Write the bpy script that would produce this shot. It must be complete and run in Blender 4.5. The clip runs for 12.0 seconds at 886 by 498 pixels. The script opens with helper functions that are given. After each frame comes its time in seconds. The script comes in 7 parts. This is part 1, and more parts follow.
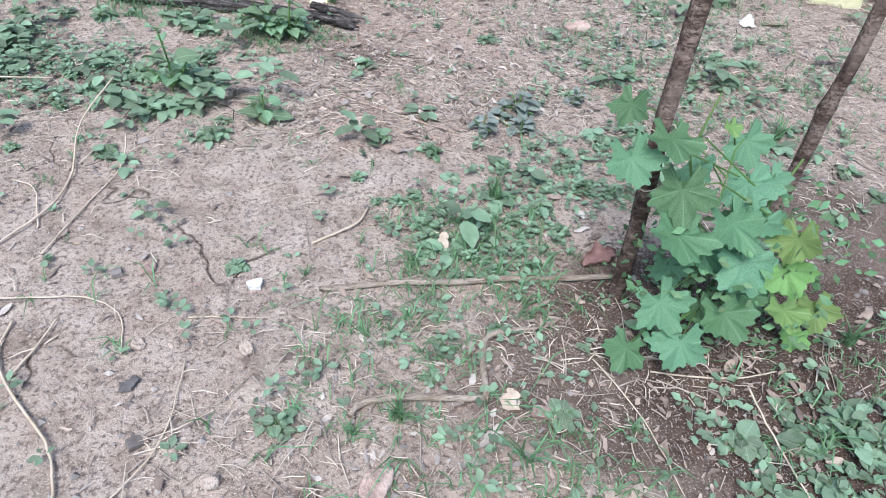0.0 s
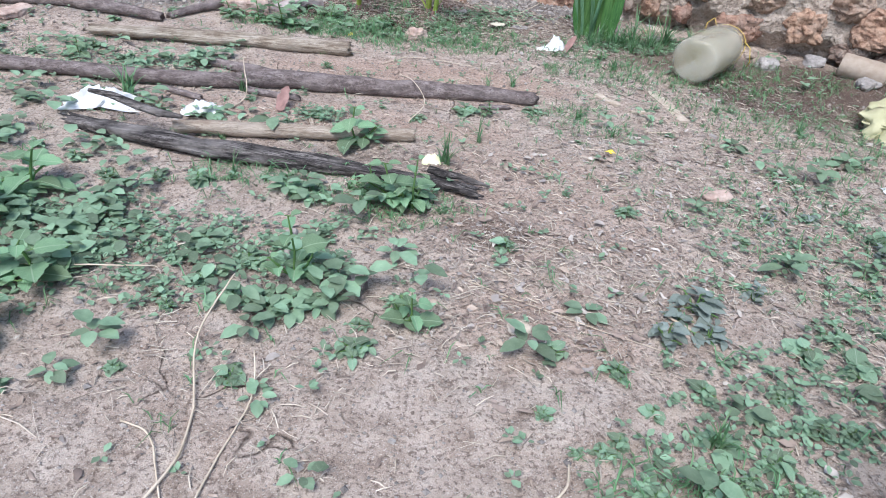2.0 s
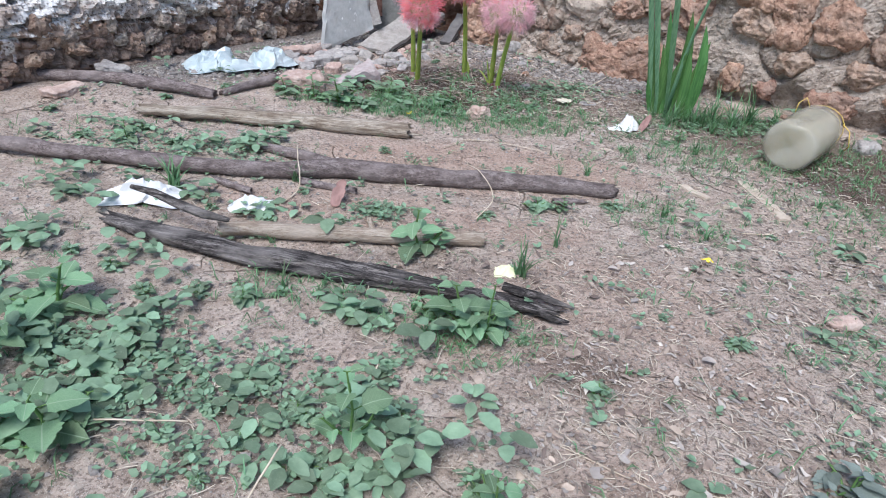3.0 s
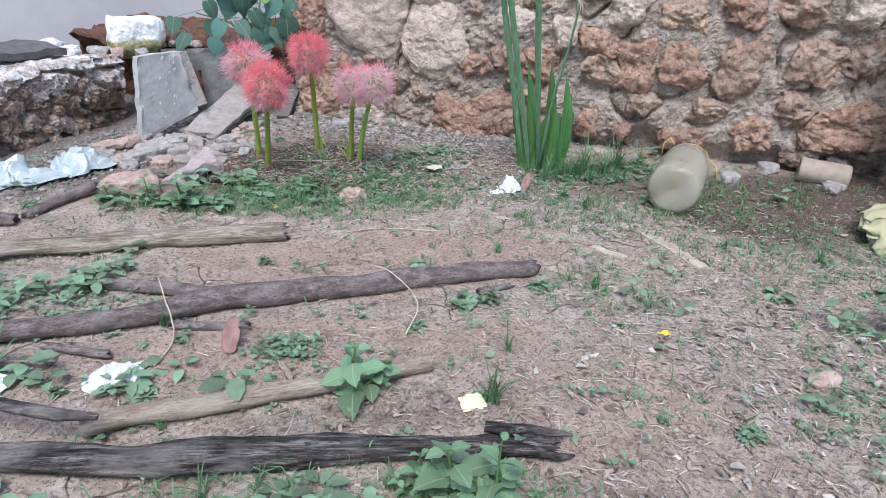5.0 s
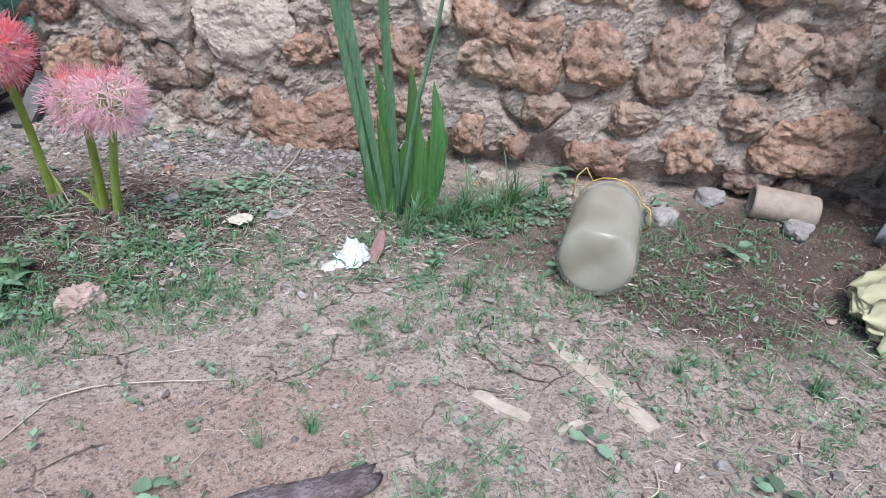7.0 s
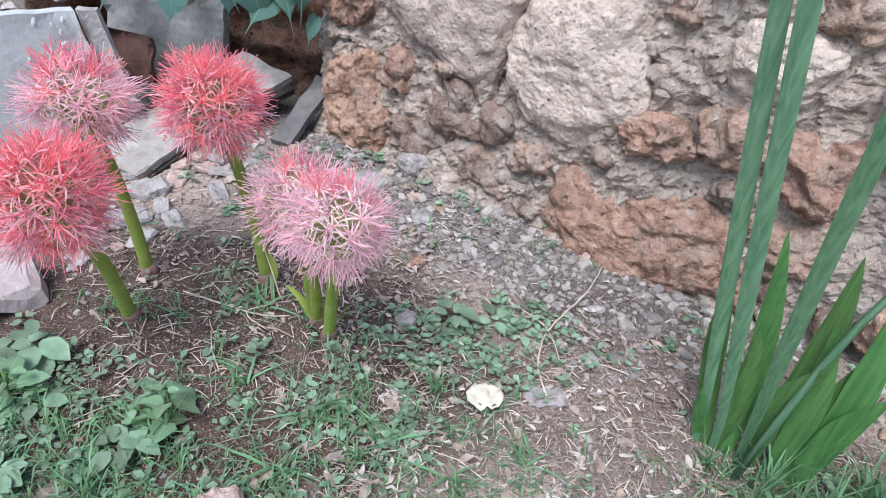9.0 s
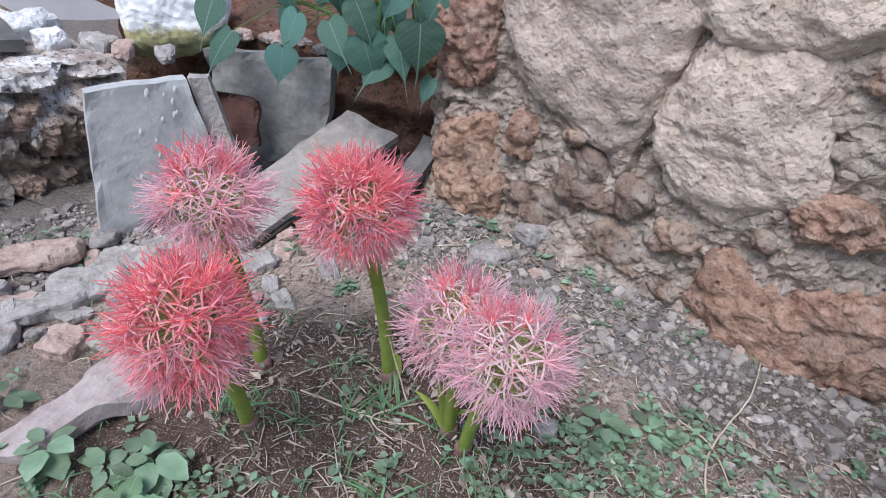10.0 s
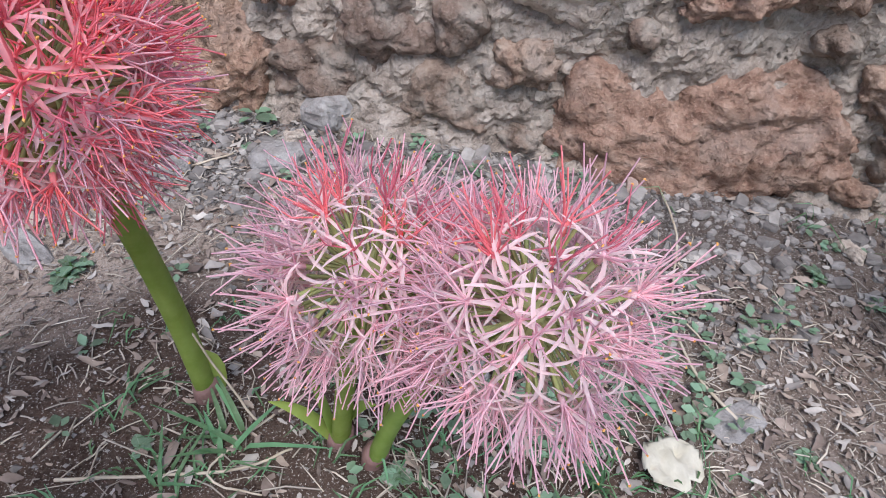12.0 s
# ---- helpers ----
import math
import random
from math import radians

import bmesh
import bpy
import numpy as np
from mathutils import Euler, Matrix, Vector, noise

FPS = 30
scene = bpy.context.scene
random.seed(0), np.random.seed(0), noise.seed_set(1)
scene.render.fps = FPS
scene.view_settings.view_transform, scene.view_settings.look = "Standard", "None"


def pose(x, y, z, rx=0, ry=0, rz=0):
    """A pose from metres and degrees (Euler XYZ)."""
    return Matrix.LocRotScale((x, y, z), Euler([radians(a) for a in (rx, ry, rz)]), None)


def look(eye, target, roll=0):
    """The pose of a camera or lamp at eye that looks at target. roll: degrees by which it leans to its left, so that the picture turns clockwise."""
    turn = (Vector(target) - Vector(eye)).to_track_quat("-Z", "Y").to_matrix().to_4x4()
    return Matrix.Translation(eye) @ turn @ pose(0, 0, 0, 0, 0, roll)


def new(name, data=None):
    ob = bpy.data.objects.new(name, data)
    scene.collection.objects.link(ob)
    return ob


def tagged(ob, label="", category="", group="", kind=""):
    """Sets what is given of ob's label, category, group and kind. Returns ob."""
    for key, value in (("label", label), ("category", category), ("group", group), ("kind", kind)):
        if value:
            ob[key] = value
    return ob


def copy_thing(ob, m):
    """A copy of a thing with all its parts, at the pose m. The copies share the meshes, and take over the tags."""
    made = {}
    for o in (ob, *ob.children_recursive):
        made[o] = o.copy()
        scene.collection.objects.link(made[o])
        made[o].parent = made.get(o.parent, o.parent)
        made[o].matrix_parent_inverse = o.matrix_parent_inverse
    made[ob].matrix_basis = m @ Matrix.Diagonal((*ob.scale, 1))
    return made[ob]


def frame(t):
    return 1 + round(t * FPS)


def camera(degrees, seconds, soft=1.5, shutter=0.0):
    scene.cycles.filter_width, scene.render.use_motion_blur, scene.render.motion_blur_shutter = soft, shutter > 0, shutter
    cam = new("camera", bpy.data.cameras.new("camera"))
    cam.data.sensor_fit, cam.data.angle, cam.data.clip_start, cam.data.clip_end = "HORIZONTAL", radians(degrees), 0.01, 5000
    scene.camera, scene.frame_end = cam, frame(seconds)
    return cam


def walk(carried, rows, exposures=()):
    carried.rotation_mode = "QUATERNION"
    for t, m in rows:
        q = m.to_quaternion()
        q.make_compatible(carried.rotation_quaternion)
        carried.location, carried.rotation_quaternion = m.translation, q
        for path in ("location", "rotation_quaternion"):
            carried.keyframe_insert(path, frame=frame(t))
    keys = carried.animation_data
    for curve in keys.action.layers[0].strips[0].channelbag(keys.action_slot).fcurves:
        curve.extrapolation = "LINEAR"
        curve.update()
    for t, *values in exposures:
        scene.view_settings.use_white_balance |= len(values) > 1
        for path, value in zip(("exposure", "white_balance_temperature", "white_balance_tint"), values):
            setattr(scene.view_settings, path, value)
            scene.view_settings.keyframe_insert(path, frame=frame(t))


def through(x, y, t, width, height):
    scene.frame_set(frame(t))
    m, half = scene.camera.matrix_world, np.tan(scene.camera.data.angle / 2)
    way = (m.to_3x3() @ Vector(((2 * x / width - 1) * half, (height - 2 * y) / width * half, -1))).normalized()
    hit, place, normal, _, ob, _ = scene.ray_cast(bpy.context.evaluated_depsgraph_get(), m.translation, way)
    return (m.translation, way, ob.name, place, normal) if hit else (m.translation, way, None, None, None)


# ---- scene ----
cam = camera(68.1, 12.0, soft=1.0)
PATH = [
    (0, (0.37, 0.46, 0.543), (0.445, 1.952, -0.787), 5.5),
    (0.5, (0.327, 0.551, 0.534), (0.353, 2.072, -0.764), 6.1),
    (1, (0.291, 0.605, 0.535), (0.325, 2.159, -0.723), 7.5),
    (1.5, (0.201, 0.647, 0.535), (0.343, 2.242, -0.662), 9.0),
    (2, (0.128, 0.692, 0.547), (0.198, 2.361, -0.552), 6.4),
    (2.5, (0.089, 0.766, 0.553), (0.037, 2.467, -0.497), 5.0),
    (3, (0.065, 0.882, 0.564), (0.0, 2.62, -0.424), 5.3),
    (3.5, (0.039, 0.934, 0.558), (0.078, 2.712, -0.359), 5.0),
    (3.7, (0.033, 0.958, 0.553), (0.175, 2.737, -0.35), 4.8),
    (5.3, (-0.108, 1.183, 0.562), (0.44, 2.923, -0.257), 3.9),
    (5.5, (-0.075, 1.232, 0.554), (0.531, 2.912, -0.346), 5.0),
    (6, (0.041, 1.358, 0.566), (0.663, 2.963, -0.452), 5.6),
    (6.5, (0.137, 1.509, 0.575), (0.964, 3.062, -0.376), 8.5),
    (6.7, (0.162, 1.592, 0.567), (0.98, 3.15, -0.383), 6.7),
    (8.3, (0.379, 2.103, 0.621), (0.554, 3.769, -0.472), 8.9),
    (8.5, (0.354, 2.151, 0.614), (0.473, 3.816, -0.487), 9.6),
    (9, (0.238, 2.269, 0.587), (0.229, 3.918, -0.544), 8.5),
    (9.5, (0.14, 2.338, 0.608), (-0.013, 4.003, -0.49), 8.0),
    (10, (0.117, 2.383, 0.601), (-0.066, 4.044, -0.498), 5.9),
    (10.5, (0.073, 2.487, 0.548), (0.096, 4.157, -0.553), 3.2),
    (11, (0.052, 2.59, 0.484), (0.337, 4.12, -0.772), 5.8),
    (11.5, (0.047, 2.606, 0.471), (0.514, 4.039, -0.843), 7.8),
    (12, (0.041, 2.629, 0.417), (0.625, 4.054, -0.859), 5.5),
]
walk(cam, [(t, look(eye, target, roll)) for t, eye, target, roll in PATH], exposures=[(0, 1.08, 6000, 10), (2.5, 0.95, 5990, 9.5), (3.5, 0.8, 5980, 9.5), (5.5, 0.82, 5940, 10.5), (7, 0.88, 5920, 10.5), (8.5, 1.02, 5900, 10.5), (9.5, 0.95, 5920, 11), (10, 0.64, 5950, 11.5), (12, 0.64, 5950, 11.5)])


# ---- light ----
SUN_EL, SUN_AZ = 58.0, 200.0
world = bpy.data.worlds.new("overcast_sky")
scene.world = world
world.use_nodes = True
wn = world.node_tree
sky = wn.nodes.new("ShaderNodeTexSky")
sky.sky_type = "NISHITA"
sky.sun_disc = False
sky.sun_elevation = radians(SUN_EL)
sky.sun_rotation = radians(SUN_AZ)
sky.air_density, sky.dust_density, sky.ozone_density = 1.0, 2.0, 1.0
wn.nodes["Background"].inputs["Strength"].default_value = 0.102
wn.links.new(sky.outputs["Color"], wn.nodes["Background"].inputs["Color"])
sun_data = bpy.data.lights.new("sun", "SUN")
sun_data.energy, sun_data.angle, sun_data.color = 2.0, radians(28), (1.0, 0.97, 0.93)
sun = new("sun", sun_data)
sun.matrix_world = look((0, 0, 8), (8 * math.cos(radians(SUN_EL)) * -math.sin(radians(SUN_AZ)), 8 * math.cos(radians(SUN_EL)) * -math.cos(radians(SUN_AZ)), 8 - 8 * math.sin(radians(SUN_EL))))


# ---- materials ----
def rgb(c):
    return (c[0], c[1], c[2], 1.0)


class Mat:
    """A small wrapper that strings shader nodes together."""

    def __init__(self, name):
        self.m = bpy.data.materials.new(name)
        self.m.use_nodes = True
        self.t = self.m.node_tree
        self.b = self.t.nodes["Principled BSDF"]
        self.co = self.add("ShaderNodeTexCoord").outputs["Object"]

    def add(self, kind):
        return self.t.nodes.new(kind)

    def link(self, a, b):
        self.t.links.new(a, b)

    def stretched(self, sx, sy, sz):
        n = self.add("ShaderNodeMapping")
        n.inputs["Scale"].default_value = (sx, sy, sz)
        self.link(self.co, n.inputs["Vector"])
        return n.outputs["Vector"]

    def noise(self, scale, detail=4.0, rough=0.6, vec=None, distort=0.0):
        n = self.add("ShaderNodeTexNoise")
        n.inputs["Scale"].default_value = scale
        n.inputs["Detail"].default_value = detail
        n.inputs["Roughness"].default_value = rough
        n.inputs["Distortion"].default_value = distort
        self.link(vec or self.co, n.inputs["Vector"])
        return n.outputs["Fac"]

    def voronoi(self, scale, feature="F1", out="Distance", vec=None):
        n = self.add("ShaderNodeTexVoronoi")
        n.feature = feature
        n.inputs["Scale"].default_value = scale
        self.link(vec or self.co, n.inputs["Vector"])
        return n.outputs[out]

    def ramp(self, fac, *stops):
        n = self.add("ShaderNodeValToRGB")
        e = n.color_ramp.elements
        while len(e) < len(stops):
            e.new(0.5)
        for k, (p, c) in enumerate(stops):
            e[k].position = p
            e[k].color = rgb(c) if not isinstance(c, (int, float)) else (c, c, c, 1)
        self.link(fac, n.inputs["Fac"])
        return n.outputs["Color"]

    def mix(self, fac, a, b, mode="MIX"):
        n = self.add("ShaderNodeMix")
        n.data_type, n.blend_type = "RGBA", mode
        for socket, v in ((n.inputs[0], fac), (n.inputs[6], a), (n.inputs[7], b)):
            if isinstance(v, (int, float)):
                socket.default_value = v if socket == n.inputs[0] else (v, v, v, 1)
            elif isinstance(v, tuple):
                socket.default_value = rgb(v)
            else:
                self.link(v, socket)
        return n.outputs[2]

    def math(self, op, a, b=0.0):
        n = self.add("ShaderNodeMath")
        n.operation = op
        for k, v in enumerate((a, b)):
            if isinstance(v, (int, float)):
                n.inputs[k].default_value = v
            else:
                self.link(v, n.inputs[k])
        return n.outputs[0]

    def attr(self, name):
        n = self.add("ShaderNodeAttribute")
        n.attribute_name = name
        s = self.add("ShaderNodeSeparateColor")
        self.link(n.outputs["Color"], s.inputs[0])
        return s.outputs

    def random(self):
        return self.add("ShaderNodeObjectInfo").outputs["Random"]

    def island(self):
        return self.add("ShaderNodeNewGeometry").outputs["Random Per Island"]

    def color(self, v):
        if isinstance(v, tuple):
            self.b.inputs["Base Color"].default_value = rgb(v)
        else:
            self.link(v, self.b.inputs["Base Color"])
        return self

    def rough(self, v, spec=0.3):
        self.b.inputs["Roughness"].default_value = v
        self.b.inputs["Specular IOR Level"].default_value = spec
        return self

    def bump(self, *layers):
        last = None
        for h, strength, dist in layers:
            n = self.add("ShaderNodeBump")
            n.inputs["Strength"].default_value = strength
            n.inputs["Distance"].default_value = dist
            self.link(h, n.inputs["Height"])
            if last:
                self.link(last, n.inputs["Normal"])
            last = n.outputs["Normal"]
        self.link(last, self.b.inputs["Normal"])
        return self


def hue(m, col, fac, spread_h=0.03, spread_v=0.5):
    """Varies a colour by a random number: a little in hue, more in value."""
    n = m.add("ShaderNodeHueSaturation")
    m.link(m.math("ADD", m.math("MULTIPLY", fac, spread_h), 0.5 - spread_h / 2), n.inputs["Hue"])
    m.link(m.math("ADD", m.math("MULTIPLY", fac, spread_v), 1 - spread_v / 2), n.inputs["Value"])
    if isinstance(col, tuple):
        n.inputs["Color"].default_value = rgb(col)
    else:
        m.link(col, n.inputs["Color"])
    return n.outputs["Color"]


def soil_material():
    m = Mat("dry_soil")
    at = m.attr("soil")
    broad, mid, fine, grit = m.noise(3.0, 5), m.noise(22, 5), m.noise(160, 4, 0.7), m.noise(520, 3, 0.7)
    base = m.ramp(mid, (0.3, (0.29, 0.225, 0.182)), (0.5, (0.505, 0.415, 0.352)), (0.7, (0.65, 0.56, 0.49)))
    base = m.mix(m.ramp(broad, (0.4, 0.0), (0.65, 0.6)), base, (0.46, 0.355, 0.29))
    base = m.mix(at[1], base, m.ramp(mid, (0.25, (0.37, 0.26, 0.205)), (0.7, (0.55, 0.415, 0.34))))
    gravel = m.ramp(m.noise(120, 5, 0.75, distort=1.5), (0.34, (0.085, 0.075, 0.07)), (0.5, (0.185, 0.168, 0.157)), (0.66, (0.34, 0.315, 0.295)))
    base = m.mix(at[2], base, gravel)
    base = m.mix(at[0], base, m.ramp(mid, (0.3, (0.06, 0.038, 0.03)), (0.7, (0.145, 0.098, 0.077))))
    base = m.mix(m.ramp(fine, (0.38, 0.8), (0.5, 0.0)), base, (0.15, 0.11, 0.09))
    base = m.mix(m.ramp(grit, (0.58, 0.0), (0.66, 0.85)), base, (0.74, 0.69, 0.63))
    warp = m.add("ShaderNodeVectorMath")
    warp.operation = "ADD"
    wobble = m.add("ShaderNodeTexNoise")
    wobble.inputs["Scale"].default_value = 14
    m.link(m.co, wobble.inputs["Vector"])
    small = m.add("ShaderNodeVectorMath")
    small.operation = "SCALE"
    small.inputs["Scale"].default_value = 0.06
    m.link(wobble.outputs["Color"], small.inputs[0])
    m.link(m.co, warp.inputs[0])
    m.link(small.outputs[0], warp.inputs[1])
    edge = m.voronoi(7.5, "DISTANCE_TO_EDGE", "Distance", warp.outputs[0])
    lone = m.ramp(m.noise(5.5, 2), (0.53, 0.0), (0.6, 1.0))
    crack = m.math("MULTIPLY", m.ramp(edge, (0.0, 1.0), (0.016, 0.0)), lone)
    crack = m.math("MULTIPLY", crack, m.math("SUBTRACT", 1.0, at[0]))
    base = m.mix(m.math("MULTIPLY", crack, 0.8), base, (0.1, 0.07, 0.055))
    m.color(base).rough(0.95, 0.15)
    m.bump((m.math("SUBTRACT", 1.0, crack), 1.0, 0.006), (m.noise(70, 6, 0.7), 1.0, 0.009), (fine, 0.8, 0.003), (grit, 0.8, 0.002))
    return m.m


def stone_material(name, dark, mid, light, grey=(0.42, 0.38, 0.33), patch=0.35, relief=1.0, grain=110.0):
    """Crumbly stone: clouded colour, dark pores and a skin of coarse grains."""
    m = Mat(name)
    n1, n2, n3 = m.noise(14, 6, 0.65), m.noise(48, 5, 0.66), m.noise(280, 4, 0.7)
    knobs = m.math("SUBTRACT", 1.0, m.voronoi(grain, "SMOOTH_F1"))
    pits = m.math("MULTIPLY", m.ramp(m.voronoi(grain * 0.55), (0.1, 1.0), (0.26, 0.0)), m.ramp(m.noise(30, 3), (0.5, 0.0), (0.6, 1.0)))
    col = m.ramp(n2, (0.3, dark), (0.5, mid), (0.72, light))
    col = hue(m, col, m.random(), 0.014, 0.28)
    col = m.mix(m.ramp(n1, (0.5, 0.0), (0.66, patch * 2)), col, grey)
    col = m.mix(m.ramp(n3, (0.55, 0.0), (0.68, 0.6)), col, light)
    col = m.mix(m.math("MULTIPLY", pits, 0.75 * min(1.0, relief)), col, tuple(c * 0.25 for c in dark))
    m.color(col).rough(0.95, 0.15)
    m.bump((n2, 0.5, 0.013 * relief), (m.noise(130, 4, 0.65), 1.0, 0.008 * relief), (knobs, 0.6, 0.006 * relief), (m.math("SUBTRACT", 1.0, pits), 0.8, 0.004 * relief), (n3, 0.8, 0.002 * relief))
    return m.m


def bark_material(name, dark, mid, light, along, grain=1.0):
    """along: how the grain is drawn out, by the log's own axis (local x)."""
    m = Mat(name)
    v = m.stretched(along, 1, 1)
    n1, n2, n3 = m.noise(75 * grain, 6, 0.7, v), m.noise(330 * grain, 4, 0.75, v), m.noise(11, 4)
    col = m.ramp(n1, (0.38, dark), (0.5, mid), (0.62, light))
    col = m.mix(m.ramp(n2, (0.42, 0.85), (0.5, 0.0)), col, dark)
    col = m.mix(m.ramp(n3, (0.5, 0.0), (0.68, 0.6)), col, light)
    m.color(col).rough(0.88, 0.2)
    m.bump((n1, 1.0, 0.008), (n2, 0.9, 0.003))
    return m.m


def leaf_material(name, a, b, vein=(0.12, 0.2, 0.1), islands=False, h=0.05, v=0.6, through=0.3, palmate=False, rib=0.0):
    m = Mat(name)
    n = m.noise(45, 4)
    col = m.ramp(n, (0.3, a), (0.7, b))
    col = hue(m, col, m.island() if islands else m.random(), h, v)
    fine = m.noise(420, 3)
    col = m.mix(m.ramp(fine, (0.55, 0.0), (0.75, 0.35)), col, vein)
    if rib:
        xyz = m.add("ShaderNodeSeparateXYZ")
        m.link(m.co, xyz.inputs[0])
        off = m.math("ABSOLUTE", xyz.outputs[1])
        col = m.mix(m.ramp(off, (rib * 0.5, 0.75), (rib, 0.0)), col, vein)
        side = m.math("ABSOLUTE", m.math("SINE", m.math("MULTIPLY", m.math("SUBTRACT", xyz.outputs[0], m.math("MULTIPLY", off, 0.8)), 24.0)))
        col = m.mix(m.ramp(side, (0.0, 0.4), (0.16, 0.0)), col, vein)
    if palmate:
        xyz = m.add("ShaderNodeSeparateXYZ")
        m.link(m.co, xyz.inputs[0])
        ray = m.math("SINE", m.math("MULTIPLY", m.math("ARCTAN2", xyz.outputs[1], m.math("SUBTRACT", xyz.outputs[0], 0.04)), 2.5))
        col = m.mix(m.ramp(m.math("ABSOLUTE", ray), (0.0, 0.7), (0.09, 0.0)), col, vein)
    m.color(col).rough(0.55, 0.35)
    trans = m.add("ShaderNodeBsdfTranslucent")
    m.link(col, trans.inputs["Color"])
    both = m.add("ShaderNodeMixShader")
    both.inputs[0].default_value = through
    m.link(m.b.outputs[0], both.inputs[1])
    m.link(trans.outputs[0], both.inputs[2])
    m.link(both.outputs[0], m.t.nodes["Material Output"].inputs["Surface"])
    m.bump((fine, 0.25, 0.0008), (n, 0.3, 0.002))
    return m.m


def strap_material(name, a, b):
    """A fleshy upright leaf with fine streaks along its length."""
    m = Mat(name)
    streak, cloud = m.noise(260, 4, 0.6, m.stretched(1, 1, 0.02)), m.noise(18, 3)
    col = m.ramp(streak, (0.35, a), (0.66, b))
    col = hue(m, m.mix(m.ramp(cloud, (0.4, 0.0), (0.7, 0.4)), col, b), m.random(), 0.03, 0.35)
    m.color(col).rough(0.42, 0.45)
    trans = m.add("ShaderNodeBsdfTranslucent")
    m.link(col, trans.inputs["Color"])
    both = m.add("ShaderNodeMixShader")
    both.inputs[0].default_value = 0.3
    m.link(m.b.outputs[0], both.inputs[1])
    m.link(trans.outputs[0], both.inputs[2])
    m.link(both.outputs[0], m.t.nodes["Material Output"].inputs["Surface"])
    m.bump((streak, 0.35, 0.001))
    return m.m


def plain_material(name, a, b, scale=60, rough=0.8, spec=0.3, bump=0.001, islands=False, vary=0.0):
    m = Mat(name)
    n = m.noise(scale, 5)
    col = m.ramp(n, (0.3, a), (0.7, b))
    if vary:
        col = hue(m, col, m.island() if islands else m.random(), 0.02, vary)
    m.color(col).rough(rough, spec)
    m.bump((m.noise(scale * 5, 4), 0.6, bump))
    return m.m


SOIL = soil_material()
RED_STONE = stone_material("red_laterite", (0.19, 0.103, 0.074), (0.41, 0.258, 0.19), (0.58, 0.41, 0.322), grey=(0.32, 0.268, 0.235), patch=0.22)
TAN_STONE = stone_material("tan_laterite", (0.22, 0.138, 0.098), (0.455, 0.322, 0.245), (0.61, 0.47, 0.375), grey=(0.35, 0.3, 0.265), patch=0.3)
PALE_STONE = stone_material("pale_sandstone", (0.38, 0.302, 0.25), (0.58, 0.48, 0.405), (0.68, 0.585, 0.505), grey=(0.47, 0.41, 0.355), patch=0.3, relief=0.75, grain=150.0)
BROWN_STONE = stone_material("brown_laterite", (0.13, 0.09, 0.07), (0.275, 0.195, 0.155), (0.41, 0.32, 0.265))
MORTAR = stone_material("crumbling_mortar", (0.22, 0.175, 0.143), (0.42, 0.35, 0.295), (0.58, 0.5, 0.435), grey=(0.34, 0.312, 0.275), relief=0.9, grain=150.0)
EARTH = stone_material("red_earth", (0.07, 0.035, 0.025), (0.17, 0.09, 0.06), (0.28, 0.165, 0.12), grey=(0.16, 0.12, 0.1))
GREY_ROCK = stone_material("grey_rubble", (0.22, 0.2, 0.19), (0.35, 0.325, 0.31), (0.48, 0.455, 0.43), grey=(0.37, 0.35, 0.34), relief=0.4)
PINK_ROCK = stone_material("pinkish_rubble", (0.3, 0.205, 0.175), (0.42, 0.31, 0.27), (0.56, 0.445, 0.4), patch=0.15, relief=0.4)
LOG_DARK = bark_material("weathered_black_wood", (0.022, 0.02, 0.02), (0.11, 0.096, 0.092), (0.33, 0.3, 0.285), 0.11, 1.7)
LOG_BROWN = bark_material("grey_brown_bark", (0.11, 0.088, 0.084), (0.22, 0.178, 0.17), (0.33, 0.282, 0.272), 0.45)
STICK_TAN = bark_material("pale_tan_wood", (0.31, 0.24, 0.185), (0.47, 0.39, 0.315), (0.57, 0.49, 0.41), 0.16, 1.5)
BAMBOO = bark_material("split_bamboo", (0.2, 0.155, 0.118), (0.42, 0.355, 0.285), (0.6, 0.535, 0.455), 0.07, 1.6)
POST_BARK = bark_material("dark_post_bark", (0.05, 0.035, 0.03), (0.16, 0.115, 0.095), (0.3, 0.235, 0.2), 0.3)
STRAW = plain_material("dry_straw", (0.36, 0.3, 0.24), (0.62, 0.55, 0.47), 30, 0.8, islands=True, vary=0.9)
TWIG = plain_material("dry_pale_vine", (0.42, 0.34, 0.25), (0.66, 0.57, 0.46), 40, 0.8)
PEBBLE = plain_material("loose_grit", (0.19, 0.17, 0.157), (0.36, 0.33, 0.31), 60, 0.9, islands=True, vary=0.8)
DEAD_LEAF = plain_material("dead_leaf_bits", (0.15, 0.11, 0.09), (0.4, 0.32, 0.27), 40, 0.85, islands=True, vary=0.9)
PALE_FLAKE = plain_material("bleached_flakes", (0.28, 0.245, 0.222), (0.5, 0.45, 0.41), 40, 0.85, islands=True, vary=0.8)
LEAF = leaf_material("weed_leaf", (0.16, 0.252, 0.155), (0.285, 0.405, 0.268), (0.38, 0.48, 0.36), v=0.85, h=0.07, rib=0.022)
LEAF_BROAD = leaf_material("broad_weed_leaf", (0.15, 0.26, 0.145), (0.262, 0.405, 0.235), (0.38, 0.5, 0.34), v=0.7, h=0.05, rib=0.02)
LEAF_MAT = leaf_material("small_weed_leaf", (0.158, 0.248, 0.155), (0.28, 0.395, 0.262), (0.33, 0.42, 0.3), islands=True, v=0.85)
